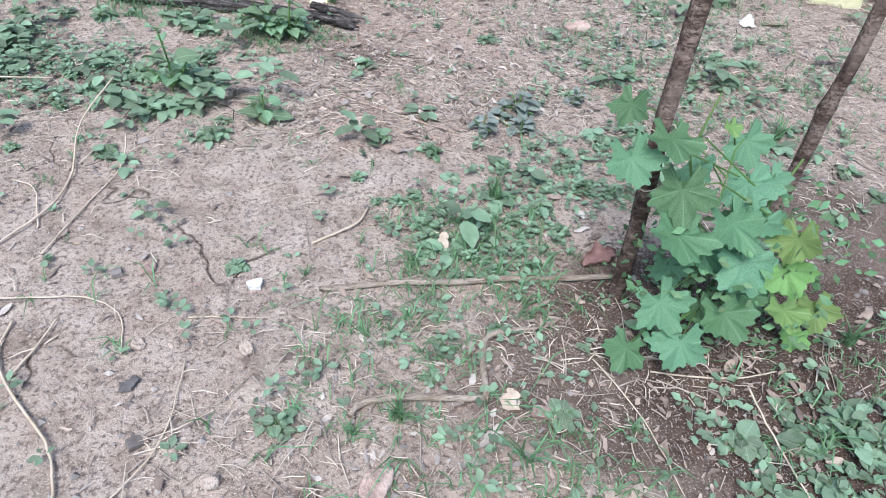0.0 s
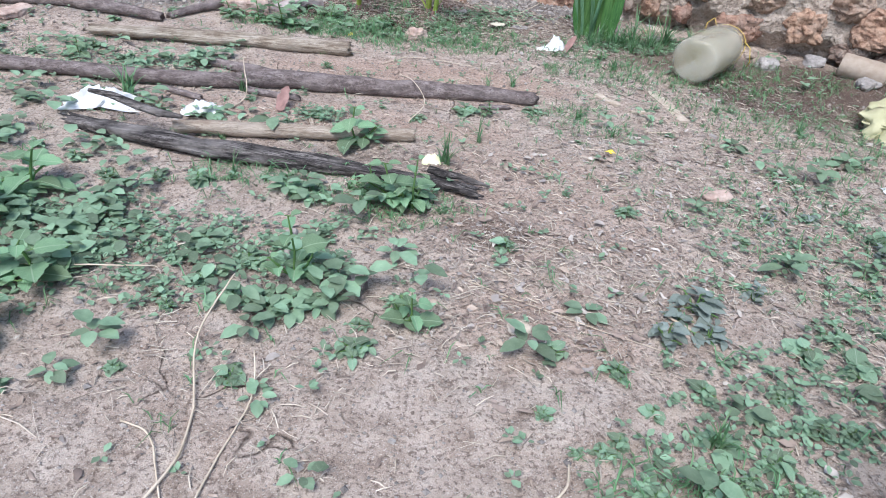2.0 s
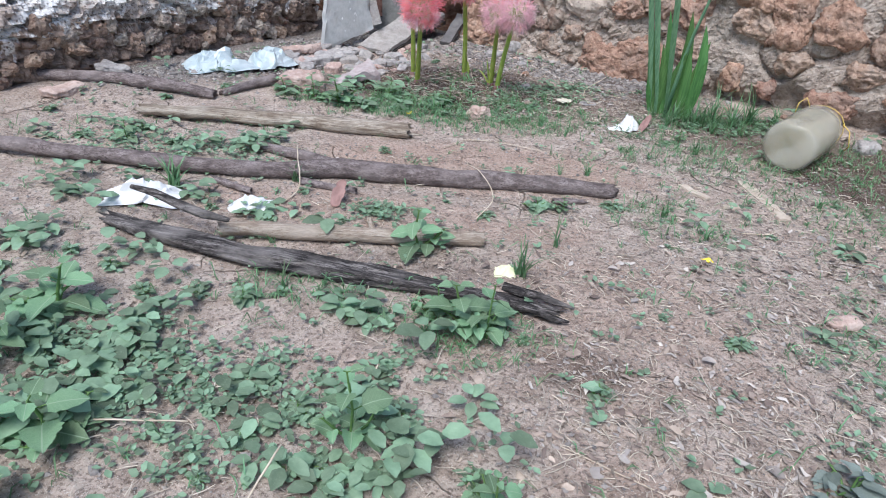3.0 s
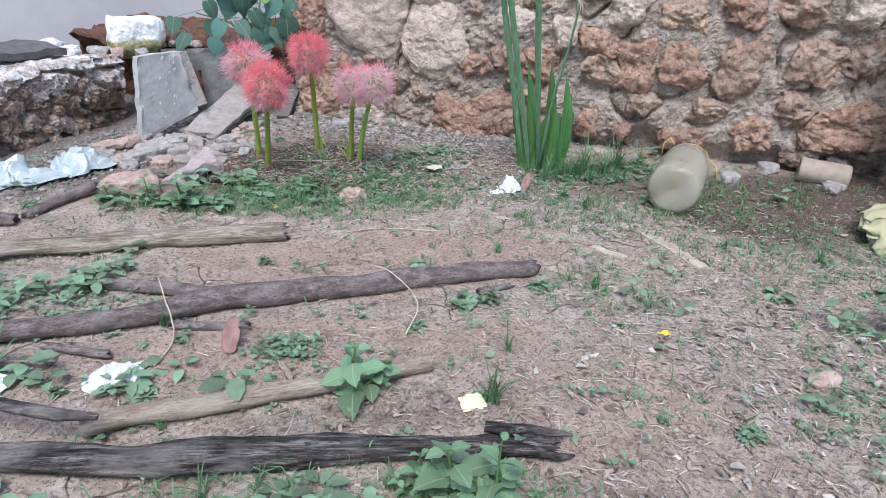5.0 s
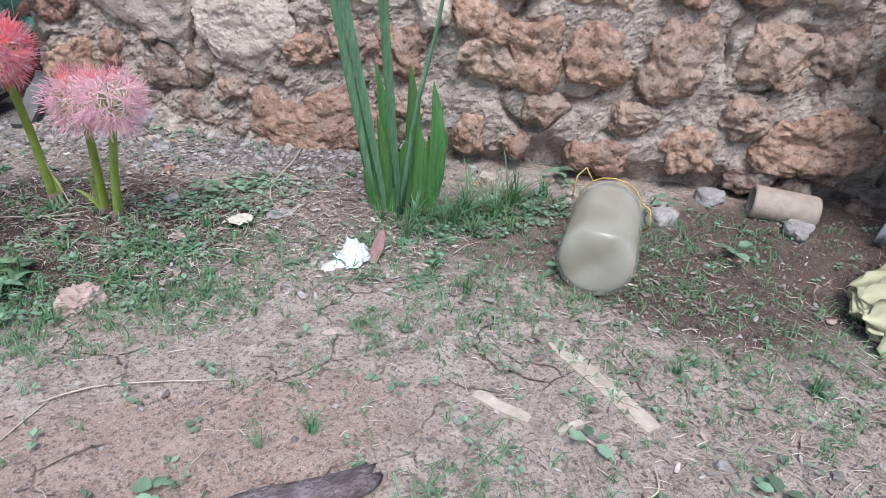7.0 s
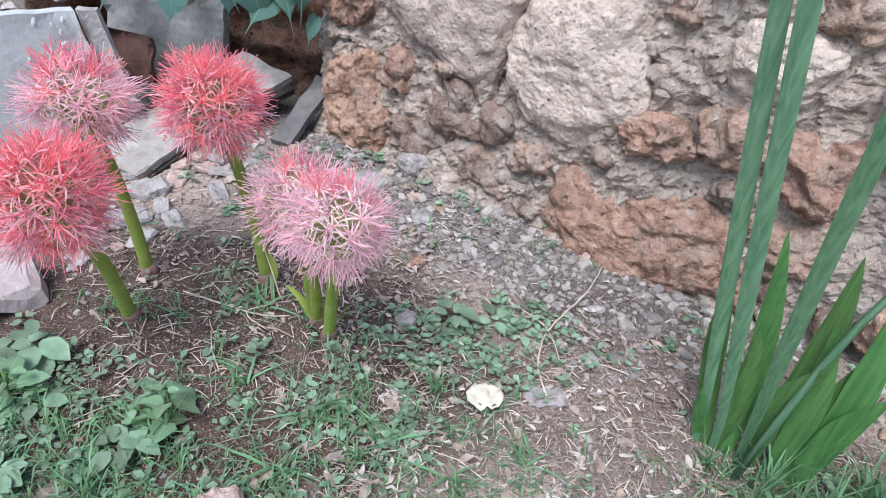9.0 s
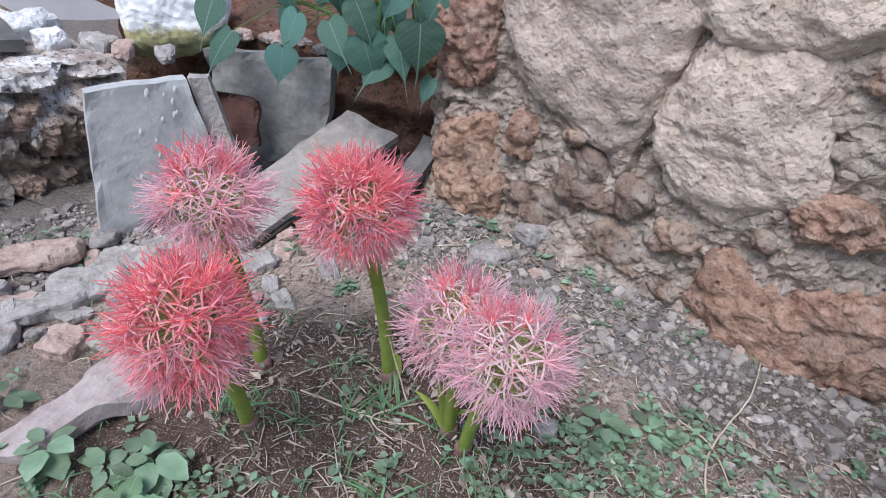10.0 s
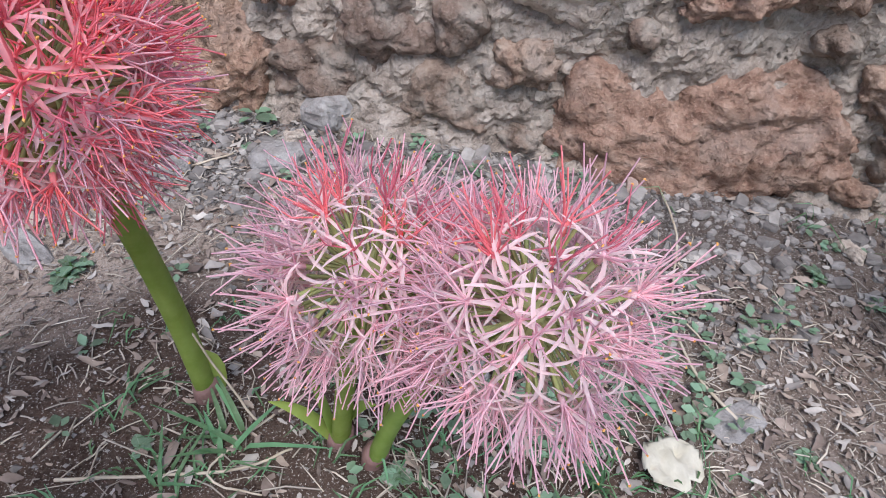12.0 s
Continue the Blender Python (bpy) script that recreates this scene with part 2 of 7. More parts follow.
LEAF_GREY = leaf_material("dusky_weed_leaf", (0.19, 0.235, 0.205), (0.3, 0.35, 0.31), (0.22, 0.22, 0.24), h=0.08)
LEAF_VINE = leaf_material("gourd_leaf", (0.085, 0.2, 0.1), (0.165, 0.325, 0.175), (0.21, 0.37, 0.21), h=0.06, v=0.6, palmate=True)
LEAF_YOUNG = leaf_material("young_gourd_leaf", (0.15, 0.27, 0.08), (0.25, 0.4, 0.14), (0.34, 0.48, 0.24), h=0.05, v=0.4, palmate=True)
LEAF_FIG = leaf_material("fig_leaf", (0.055, 0.135, 0.11), (0.125, 0.245, 0.185), (0.22, 0.33, 0.26), h=0.05, v=0.9, rib=0.016)
GRASS = leaf_material("grass_blade", (0.1, 0.215, 0.1), (0.195, 0.345, 0.17), (0.3, 0.42, 0.25), islands=True, h=0.06, v=0.7)
STRAP = strap_material("strap_leaf", (0.085, 0.2, 0.105), (0.19, 0.345, 0.2))
STRAP_YOUNG = strap_material("young_strap_leaf", (0.06, 0.165, 0.05), (0.125, 0.28, 0.085))
STEM = leaf_material("green_stem", (0.1, 0.2, 0.06), (0.17, 0.29, 0.09), (0.22, 0.33, 0.14), h=0.02, v=0.2)
LILY_STEM = leaf_material("lily_stem", (0.3, 0.4, 0.07), (0.43, 0.53, 0.14), (0.43, 0.5, 0.17), h=0.02, v=0.2)
PEDICEL = leaf_material("flower_stalk", (0.42, 0.47, 0.18), (0.55, 0.56, 0.27), (0.62, 0.6, 0.36), h=0.03, v=0.3)
TEPAL_RED = leaf_material("coral_petal", (1.0, 0.43, 0.48), (1.0, 0.64, 0.67), (1.0, 0.82, 0.82), through=0.5, h=0.03, v=0.25)
TEPAL_PINK = leaf_material("faded_pink_petal", (1.0, 0.74, 0.76), (1.0, 0.87, 0.87), (1.0, 0.94, 0.93), through=0.5, h=0.03, v=0.25)
STAMEN_RED = leaf_material("coral_stamen", (1.0, 0.27, 0.34), (1.0, 0.46, 0.53), (1.0, 0.64, 0.69), through=0.5, h=0.03, v=0.3)
STAMEN_PINK = leaf_material("pink_stamen", (0.98, 0.6, 0.69), (1.0, 0.78, 0.84), (1.0, 0.9, 0.92), through=0.5, h=0.03, v=0.3)
ANTHER = plain_material("yellow_anther", (0.75, 0.3, 0.06), (0.9, 0.5, 0.16), 300, 0.7)
PAPER = plain_material("crumpled_white_paper", (0.6, 0.61, 0.62), (0.8, 0.8, 0.8), 25, 0.7, bump=0.002)
PLASTIC = plain_material("pale_blue_plastic", (0.32, 0.4, 0.43), (0.56, 0.62, 0.63), 16, 0.35, 0.5, bump=0.002)
YELLOW_PAPER = plain_material("pale_yellow_paper", (0.72, 0.75, 0.42), (0.85, 0.86, 0.6), 40, 0.7)
PALE_LEAF = plain_material("bleached_dead_leaf", (0.5, 0.46, 0.36), (0.66, 0.62, 0.52), 40, 0.75)
YELLOW_LEAF = plain_material("bright_yellow_leaf", (0.8, 0.62, 0.03), (0.88, 0.74, 0.1), 60, 0.6)
RUST_LEAF = plain_material("curled_rust_leaf", (0.19, 0.105, 0.092), (0.34, 0.21, 0.19), 45, 0.6, 0.3, 0.002)
BARK_CHIP = plain_material("pale_bark_chip", (0.4, 0.32, 0.25), (0.6, 0.52, 0.43), 70, 0.85, bump=0.002)
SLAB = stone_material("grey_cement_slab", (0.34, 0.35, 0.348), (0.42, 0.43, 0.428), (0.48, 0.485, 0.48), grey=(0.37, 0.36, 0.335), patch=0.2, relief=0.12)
# a darker grey than SLAB, for the slab at the bank
DULL_SLAB = stone_material("dull_dark_cement", (0.13, 0.128, 0.122), (0.19, 0.19, 0.182), (0.25, 0.248, 0.238), grey=(0.17, 0.16, 0.145), patch=0.3, relief=0.12)
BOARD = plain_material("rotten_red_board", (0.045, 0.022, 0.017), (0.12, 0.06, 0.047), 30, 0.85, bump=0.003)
PLANK = stone_material("dusty_stone_plank", (0.23, 0.21, 0.195), (0.32, 0.295, 0.275), (0.41, 0.385, 0.36), grey=(0.26, 0.225, 0.2), patch=0.3, relief=0.2)
DARK_STONE = plain_material("dark_slate", (0.09, 0.085, 0.085), (0.17, 0.16, 0.155), 40, 0.75, bump=0.002)
WHITEWASH = stone_material("flaking_whitewash", (0.56, 0.56, 0.55), (0.76, 0.77, 0.78), (0.86, 0.86, 0.86), grey=(0.55, 0.53, 0.48), patch=0.16, relief=0.35)
SPLASH = plain_material("white_paint_drops", (0.75, 0.76, 0.76), (0.82, 0.82, 0.82), 60, 0.6)
FAR_WALL = plain_material("grey_lilac_render", (0.46, 0.44, 0.46), (0.55, 0.53, 0.55), 8, 0.9)
MAUVE_LEAF = stone_material("mauve_flat_stone", (0.27, 0.222, 0.215), (0.37, 0.315, 0.308), (0.46, 0.405, 0.398), grey=(0.34, 0.305, 0.298), patch=0.2, relief=0.25)
STRING = plain_material("yellow_twine", (0.6, 0.42, 0.08), (0.78, 0.6, 0.2), 200, 0.7)
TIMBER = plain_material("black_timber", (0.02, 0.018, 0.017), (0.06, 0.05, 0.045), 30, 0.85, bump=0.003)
CAP_PINK = plain_material("faded_pink_cap", (0.5, 0.3, 0.24), (0.6, 0.4, 0.33), 50, 0.6)
PIPE = plain_material("dusty_clay_pipe", (0.3, 0.24, 0.19), (0.42, 0.35, 0.29), 40, 0.85, bump=0.002)


def plaster_material():
    m = Mat("stained_white_plaster")
    n1, n2, n3 = m.noise(9, 6, 0.7), m.noise(45, 6, 0.75), m.noise(200, 3)
    col = m.ramp(n2, (0.3, (0.42, 0.395, 0.37)), (0.46, (0.66, 0.645, 0.63)), (0.64, (0.83, 0.82, 0.81)))
    col = m.mix(m.ramp(n1, (0.44, 0.0), (0.56, 0.85)), col, (0.36, 0.285, 0.24))
    col = m.mix(m.ramp(m.noise(120, 4, 0.7), (0.38, 0.9), (0.46, 0.0)), col, (0.1, 0.078, 0.066))
    xyz = m.add("ShaderNodeSeparateXYZ")
    m.link(m.co, xyz.inputs[0])
    ends = m.math("ADD", xyz.outputs[2], m.math("MULTIPLY", m.math("SUBTRACT", m.noise(22, 5, 0.7, m.stretched(1, 1, 0.35)), 0.5), 0.34))
    bare = m.ramp(m.noise(52, 4, 0.62), (0.3, (0.1, 0.075, 0.06)), (0.5, (0.23, 0.17, 0.135)), (0.72, (0.4, 0.31, 0.26)))
    col = m.mix(m.ramp(ends, (0.122, 1.0), (0.135, 0.0)), col, bare)
    m.color(col).rough(0.92, 0.15)
    m.bump((n2, 0.8, 0.007), (m.voronoi(90), 0.4, 0.004), (n3, 0.6, 0.002))
    return m.m


def sack_material(name, a, b, rough, weave=900):
    m = Mat(name)
    col = m.ramp(m.noise(12, 5), (0.3, a), (0.7, b))
    m.color(col).rough(rough, 0.35)
    w = m.add("ShaderNodeTexWave")
    w.inputs["Scale"].default_value = weave / 6
    m.link(m.co, w.inputs["Vector"])
    m.bump((m.noise(28, 5), 0.7, 0.006), (w.outputs["Fac"], 0.12, 0.0006))
    return m.m


def bottle_material(name, a, b, veil):
    """A cloudy see-through skin. veil: how much of it is opaque, at least and at most."""
    m = Mat(name)
    m.color(m.ramp(m.noise(14, 5), (0.3, a), (0.7, b))).rough(0.15, 0.6)
    m.bump((m.noise(26, 3), 0.6, 0.006))
    clear = m.add("ShaderNodeBsdfTransparent")
    clear.inputs["Color"].default_value = rgb((0.95, 0.94, 0.88))
    both = m.add("ShaderNodeMixShader")
    m.link(m.ramp(m.noise(9, 4), (0.35, veil[0]), (0.7, veil[1])), both.inputs[0])
    m.link(clear.outputs[0], both.inputs[1])
    m.link(m.b.outputs[0], both.inputs[2])
    m.link(both.outputs[0], m.t.nodes["Material Output"].inputs["Surface"])
    return m.m


def boulder_material():
    """Whitewash over stone, with yellow moss that grows up from the foot."""
    m = Mat("mossy_whitewash")
    n1, n2 = m.noise(20, 5, 0.65), m.noise(70, 5, 0.7)
    col = m.ramp(n2, (0.3, (0.6, 0.62, 0.64)), (0.55, (0.8, 0.81, 0.82)), (0.7, (0.86, 0.86, 0.86)))
    xyz = m.add("ShaderNodeSeparateXYZ")
    m.link(m.co, xyz.inputs[0])
    low = m.math("ADD", xyz.outputs[2], m.math("MULTIPLY", m.math("SUBTRACT", n1, 0.5), 0.09))
    col = m.mix(m.ramp(m.math("ADD", low, 0.03), (0.0, 0.9), (0.016, 0.0)), col, m.ramp(n2, (0.35, (0.2, 0.19, 0.07)), (0.65, (0.42, 0.4, 0.16))))
    m.color(col).rough(0.9, 0.15)
    m.bump((n2, 0.5, 0.004))
    return m.m


BOULDER = boulder_material()
PLASTER = plaster_material()
SACK_YELLOW = sack_material("pale_yellow_sack", (0.37, 0.355, 0.205), (0.53, 0.51, 0.33), 0.5)
SACK_WHITE = sack_material("white_sack", (0.34, 0.37, 0.41), (0.55, 0.58, 0.62), 0.5)
BOTTLE = bottle_material("cloudy_bottle_plastic", (0.5, 0.49, 0.45), (0.66, 0.65, 0.61), (0.14, 0.36))
WATER = bottle_material("murky_liquid", (0.4, 0.37, 0.28), (0.54, 0.51, 0.42), (0.5, 0.68))


# ---- mesh tools ----
class Build:
    """Collects vertices and faces of one mesh, with a material index for each face."""

    def __init__(self):
        self.v, self.f, self.k = [], [], []

    def put(self, verts, faces, k=0):
        o = len(self.v)
        self.v.extend(verts)
        self.f.extend(tuple(i + o for i in f) for f in faces)
        self.k.extend([k] * len(faces))

    def tube(self, pts, radii, sides=6, k=0, caps=True, flat=1.0):
        pts = [Vector(p) for p in pts]
        if isinstance(radii, (int, float)):
            radii = [radii] * len(pts)
        verts, faces = [], []
        side = None
        for i, p in enumerate(pts):
            d = (pts[min(i + 1, len(pts) - 1)] - pts[max(i - 1, 0)]).normalized()
            if side is None:
                side = d.orthogonal().normalized()
            side = (side - d * side.dot(d)).normalized()
            up = d.cross(side)
            for j in range(sides):
                a = 2 * math.pi * j / sides
                verts.append(p + (side * math.cos(a) + up * math.sin(a) * flat) * radii[i])
        for i in range(len(pts) - 1):
            for j in range(sides):
                j2 = (j + 1) % sides
                faces.append((i * sides + j, i * sides + j2, (i + 1) * sides + j2, (i + 1) * sides + j))
        if caps:
            faces.append(tuple(reversed(range(sides))))
            faces.append(tuple(range((len(pts) - 1) * sides, len(pts) * sides)))
        self.put(verts, faces, k)

    def blade(self, pts, widths, across, k=0, fold=0.0):
        """A thin leaf along pts, three vertices wide, with a folded midrib."""
        verts, faces = [], []
        n = len(pts)
        for i, (p, w) in enumerate(zip(pts, widths)):
            p = Vector(p)
            d = (Vector(pts[min(i + 1, n - 1)]) - Vector(pts[max(i - 1, 0)])).normalized()
            a = Vector(across)
            a = (a - d * a.dot(d)).normalized()
            nrm = d.cross(a)
            verts += [p - a * w / 2 + nrm * fold * w, p, p + a * w / 2 + nrm * fold * w]
        for i in range(n - 1):
            o = 3 * i
            faces += [(o, o + 1, o + 4, o + 3), (o + 1, o + 2, o + 5, o + 4)]
        self.put(verts, faces, k)

    def mesh(self, name, mats, smooth=True):
        me = bpy.data.meshes.new(name)
        me.from_pydata([tuple(p) for p in self.v], [], self.f)
        for m in mats if isinstance(mats, (list, tuple)) else [mats]:
            me.materials.append(m)
        if len(me.materials) > 1:
            me.polygons.foreach_set("material_index", self.k)
        me.polygons.foreach_set("use_smooth", [smooth] * len(self.f))
        me.update()
        return me


def part(name, mesh, parent, label="", m=None):
    """Links a mesh as one part under a thing or under another part."""
    ob = new(name, mesh)
    ob.parent = parent
    if m is not None:
        ob.matrix_basis = m
    if label:
        tagged(ob, label)
    return ob


def thing(name, label, category, m=None, group="", mesh=None, kind=""):
    ob = new(name, mesh)
    if m is not None:
        ob.matrix_basis = m
    return tagged(ob, label, category, group, kind)


def fbm(p, octaves=4, rough=0.5):
    return noise.fractal(p, 1.0 - rough * 0.2, 2.1, octaves, noise_basis="PERLIN_ORIGINAL")


def smooth(a, b, x):
    x = max(0.0, min(1.0, (x - a) / (b - a)))
    return x * x * (3 - 2 * x)


def blob(b, size, n=10, power=4.0, rough=0.12, scale=3.0, seed=0.0, octaves=4, k=0, ridged=0.0, m=None, crag=0.0):
    """A rough stone: a rounded block whose skin is broken up by noise. size: its full width, depth and height."""
    hx, hy, hz = size[0] / 2, size[1] / 2, size[2] / 2
    off = Vector((seed * 7.13, seed * 3.71, seed * 5.37))
    big = max(size)
    idx, verts, faces = {}, [], []

    def vert(a):
        key = tuple(round(c, 5) for c in a)
        if key in idx:
            return idx[key]
        d = Vector(a)
        r = (abs(d.x) ** power + abs(d.y) ** power + abs(d.z) ** power) ** (-1 / power)
        d = d * r
        p = Vector((d.x * hx, d.y * hy, d.z * hz))
        q = p * (scale / big) + off
        f = fbm(q, octaves)
        if ridged:
            f = f * (1 - ridged) + ridged * (0.55 - abs(noise.noise(q * 1.7)) * 2.2)
        p = p + Vector((d.x, d.y, d.z)).normalized() * f * rough * big
        if crag:
            # irregular outline, then pits and ledges of a few millimetres
            p.x *= 1 + 0.5 * noise.noise(q * 0.6 + Vector((3, 0, 0)))
            p.z *= 1 + 0.5 * noise.noise(q * 0.6 + Vector((0, 3, 0)))
            w = p * 22 + off
            w = w + noise.noise_vector(w * 0.7) * 0.8
            g = 0.6 * noise.noise(w) + 0.3 * noise.noise(w * 2.7) + 0.2 * noise.noise(w * 6) - 0.8 * (noise.voronoi(w * 1.3)[0][0] - 0.35) - 0.5 * (noise.voronoi(w * 3.3)[0][0] - 0.35)
            p = p + Vector((d.x * 0.4, d.y, d.z * 0.4)).normalized() * g * crag
        idx[key] = len(verts)
        verts.append(m @ p if m is not None else p)
        return idx[key]

    for axis in range(3):
        for sgn in (-1, 1):
            for i in range(n):
                for j in range(n):
                    q = []
                    for di, dj in ((0, 0), (1, 0), (1, 1), (0, 1)):
                        u, w = math.tan((2 * (i + di) / n - 1) * math.pi / 4), math.tan((2 * (j + dj) / n - 1) * math.pi / 4)
                        c = [0, 0, 0]
                        c[axis], c[(axis + 1) % 3], c[(axis + 2) % 3] = sgn, u, w
                        q.append(vert(c))
                    faces.append(tuple(q) if sgn > 0 else tuple(reversed(q)))
    b.put(verts, faces, k)


def rnd(a, b):
    return random.uniform(a, b)


# ---- the ground ----
WALL_O, WALL_A = Vector((0.418, 3.167)), Vector((0.868, -0.497))
WALL_N = Vector((-0.497, -0.868))
LOW_O, LOW_A, LOW_N = Vector((-0.55, 3.27)), Vector((-0.497, -0.868)), Vector((0.868, -0.497))


def soil_height(x, y):
    p = Vector((x, y, 0))
    h = 0.006 * noise.noise(p * 3.1) + 0.0045 * noise.noise(p * 11.0) + 0.0028 * noise.noise(p * 31) + 0.0016 * noise.noise(p * 75)
    d = (Vector((x, y)) - WALL_O).dot(WALL_N)
    h += 0.028 * smooth(0.4, 0.02, d) + 0.012 * smooth(0.32, 0.0, math.hypot(x - 0.0, y - 2.95))
    d2 = (Vector((x, y)) - LOW_O).dot(LOW_N)
    h += 0.02 * smooth(0.3, 0.0, d2) * smooth(2.2, 2.6, y)
    return h


def soil_kind(x, y):
    """How dark with moisture and painted shade, how red and how gravelly the soil is at a place."""
    n = 0.12 * noise.noise(Vector((x * 6, y * 6, 3)))
    fine = 0.06 * noise.noise(Vector((x * 25, y * 25, 9)))

    def spot(cx, cy, rx, ry):
        return smooth(1.15, 0.7, math.hypot((x - cx) / rx, (y - cy) / ry) + 2 * n + 2 * fine)

    # spots along the tall wall and the sacks paint shade, the others moisture
    moist_shade = max(spot(0.0, 2.85, 0.4, 0.26), 0.95 * spot(0.66, 0.98, 0.17, 0.11), 0.8 * spot(0.66, 0.86, 0.24, 0.11), 0.55 * spot(1.5, 2.2, 0.35, 0.25), 0.5 * spot(0.5, 2.87, 0.2, 0.09), 0.55 * spot(0.56, 2.97, 0.22, 0.12), 0.7 * spot(0.75, 2.7, 0.3, 0.12), 0.95 * spot(1.22, 2.42, 0.42, 0.26), 0.75 * spot(0.9, 2.6, 0.3, 0.12), 0.6 * spot(0.45, 2.82, 0.25, 0.12), 0.8 * spot(0.95, 1.1, 0.2, 0.2), spot(0.86, 0.86, 0.32, 0.22), 0.5 * spot(-0.4, 2.85, 0.3, 0.15), 0.6 * spot(0.82, 0.95, 0.3, 0.2), 0.8 * spot(0.72, 0.88, 0.3, 0.13), 0.35 * spot(0.0, 1.8, 0.2, 0.05), 0.6 * spot(0.24, 1.58, 0.08, 0.05))
    red = max(spot(0.1, 2.27, 0.42, 0.14), 0.8 * spot(-0.1, 1.98, 0.4, 0.09), 0.5 * spot(0.3, 1.7, 0.3, 0.2), 0.5 * spot(0.3, 1.35, 0.12, 0.1))
    d = (Vector((x, y)) - WALL_O).dot(WALL_N) + n
    s = (Vector((x, y)) - WALL_O).dot(WALL_A)
    gravel = smooth(0.24, 0.1, d) * smooth(0.5, 0.1, s)
    gravel = max(gravel, 0.9 * smooth(0.3, 0.08, (Vector((x, y)) - LOW_O).dot(LOW_N) + n) * smooth(2.4, 2.7, y))
    return moist_shade, red, gravel


def build_ground():
    def axis(lo, hi, step):
        inner = [lo + step * i for i in range(int((hi - lo) / step) + 1)]
        return [lo - 60, lo - 12, lo - 3, lo - 0.8, lo - 0.2] + inner + [inner[-1] + 0.2, inner[-1] + 0.8, inner[-1] + 3, inner[-1] + 12, inner[-1] + 60]

    xs, ys = axis(-1.5, 2.1, 0.0115), axis(0.3, 3.75, 0.0115)
    verts, cols = [], []
    for y in ys:
        for x in xs:
            verts.append((x, y, soil_height(x, y) if -3 < x < 4 and -2 < y < 5 else 0.0))
            cols.extend((*soil_kind(x, y), 1.0))
    nx = len(xs)
    faces = [(j * nx + i, j * nx + i + 1, (j + 1) * nx + i + 1, (j + 1) * nx + i) for j in range(len(ys) - 1) for i in range(nx - 1)]
    me = bpy.data.meshes.new("ground")
    me.from_pydata(verts, [], faces)
    me.color_attributes.new("soil", "FLOAT_COLOR", "POINT").data.foreach_set("color", cols)
    me.materials.append(SOIL)
    me.polygons.foreach_set("use_smooth", [True] * len(faces))
    tagged(new("ground", me), "dry pinkish cracked soil with damp brown patches and painted shade by the wall", "ground", kind="structure")


build_ground()


# ---- the tall stone wall ----
def wall_point(s, z, front=0.0):
    p = WALL_O + WALL_A * s + WALL_N * front
    return Vector((p.x, p.y, z))


WALL_TURN = math.degrees(math.atan2(WALL_A.y, WALL_A.x))


def wall_relief(s, z):
    """How far the mortar face stands out from the wall's plane."""
    p = Vector((s, z, 0.0))
    w = p * 24 + noise.noise_vector(p * 9) * 1.6
    calm = 0.4 + 0.6 * smooth(0.5, 0.25, s)
    f = 0.015 * noise.noise(p * 7) + 0.012 * noise.noise(p * 17 + Vector((4, 1, 0))) + 0.013 * calm * (0.45 - noise.voronoi(p * 34 + noise.noise_vector(p * 14) * 0.6)[0][0]) + 0.006 * calm * (0.3 - abs(noise.noise(w)))
    f -= 0.036 * smooth(0.1, 0.0, abs(noise.noise(p * 6.5 + noise.noise_vector(p * 11) * 0.5))) * smooth(-0.1, 0.3, noise.noise(p * 4 + Vector((0, 9, 0))))
    f += calm * (0.007 * (0.45 - noise.voronoi(p * 80)[0][0]) + 0.003 * noise.cell(w * 2.2)) + 0.004 * noise.noise(p * 60) + 0.003 * noise.noise(p * 130)
    foot = smooth(0.08, -0.02, z)
    under = smooth(0.34, 0.46, s) * smooth(0.11, 0.04, z + 0.04 * noise.noise(Vector((s * 9, 2, 0))))
    return f - 0.002 + 0.03 * foot * (1 - under) - 0.05 * under


def build_wall():
    b = Build()
    ns, nz, s0, s1, z0, z1, depth = 430, 124, -0.53, 1.95, -0.04, 0.66, 0.3
    verts = []
    for j in range(nz + 1):
        for i in range(ns + 1):
            s, z = s0 + (s1 - s0) * i / ns, z0 + (z1 - z0) * j / nz
            verts.append(wall_point(s, z, wall_relief(s, z)))
    faces = [(j * (ns + 1) + i, j * (ns + 1) + i + 1, (j + 1) * (ns + 1) + i + 1, (j + 1) * (ns + 1) + i) for j in range(nz) for i in range(ns)]
    b.put(verts, faces)
    # rough top, ends and back close the body
    n = len(verts)
    corners = [wall_point(s0, z0, -depth), wall_point(s1, z0, -depth), wall_point(s1, z1, -depth), wall_point(s0, z1, -depth)]
    top = [nz * (ns + 1) + i for i in range(ns + 1)]
    left, right = [j * (ns + 1) for j in range(nz + 1)], [j * (ns + 1) + ns for j in range(nz + 1)]
    b.v.extend(corners)
    b.f += [(n, n + 3, n + 2, n + 1), tuple(top + [n + 2, n + 3]), tuple(left[::-1] + [n, n + 3])[::-1], tuple(right + [n + 2, n + 1])[::-1]]
    b.k += [0] * 4
    return tagged(new("wall_north", b.mesh("wall_north", MORTAR, False)), "crumbling wall of red and tan laterite stones in mortar", "wall", kind="structure")


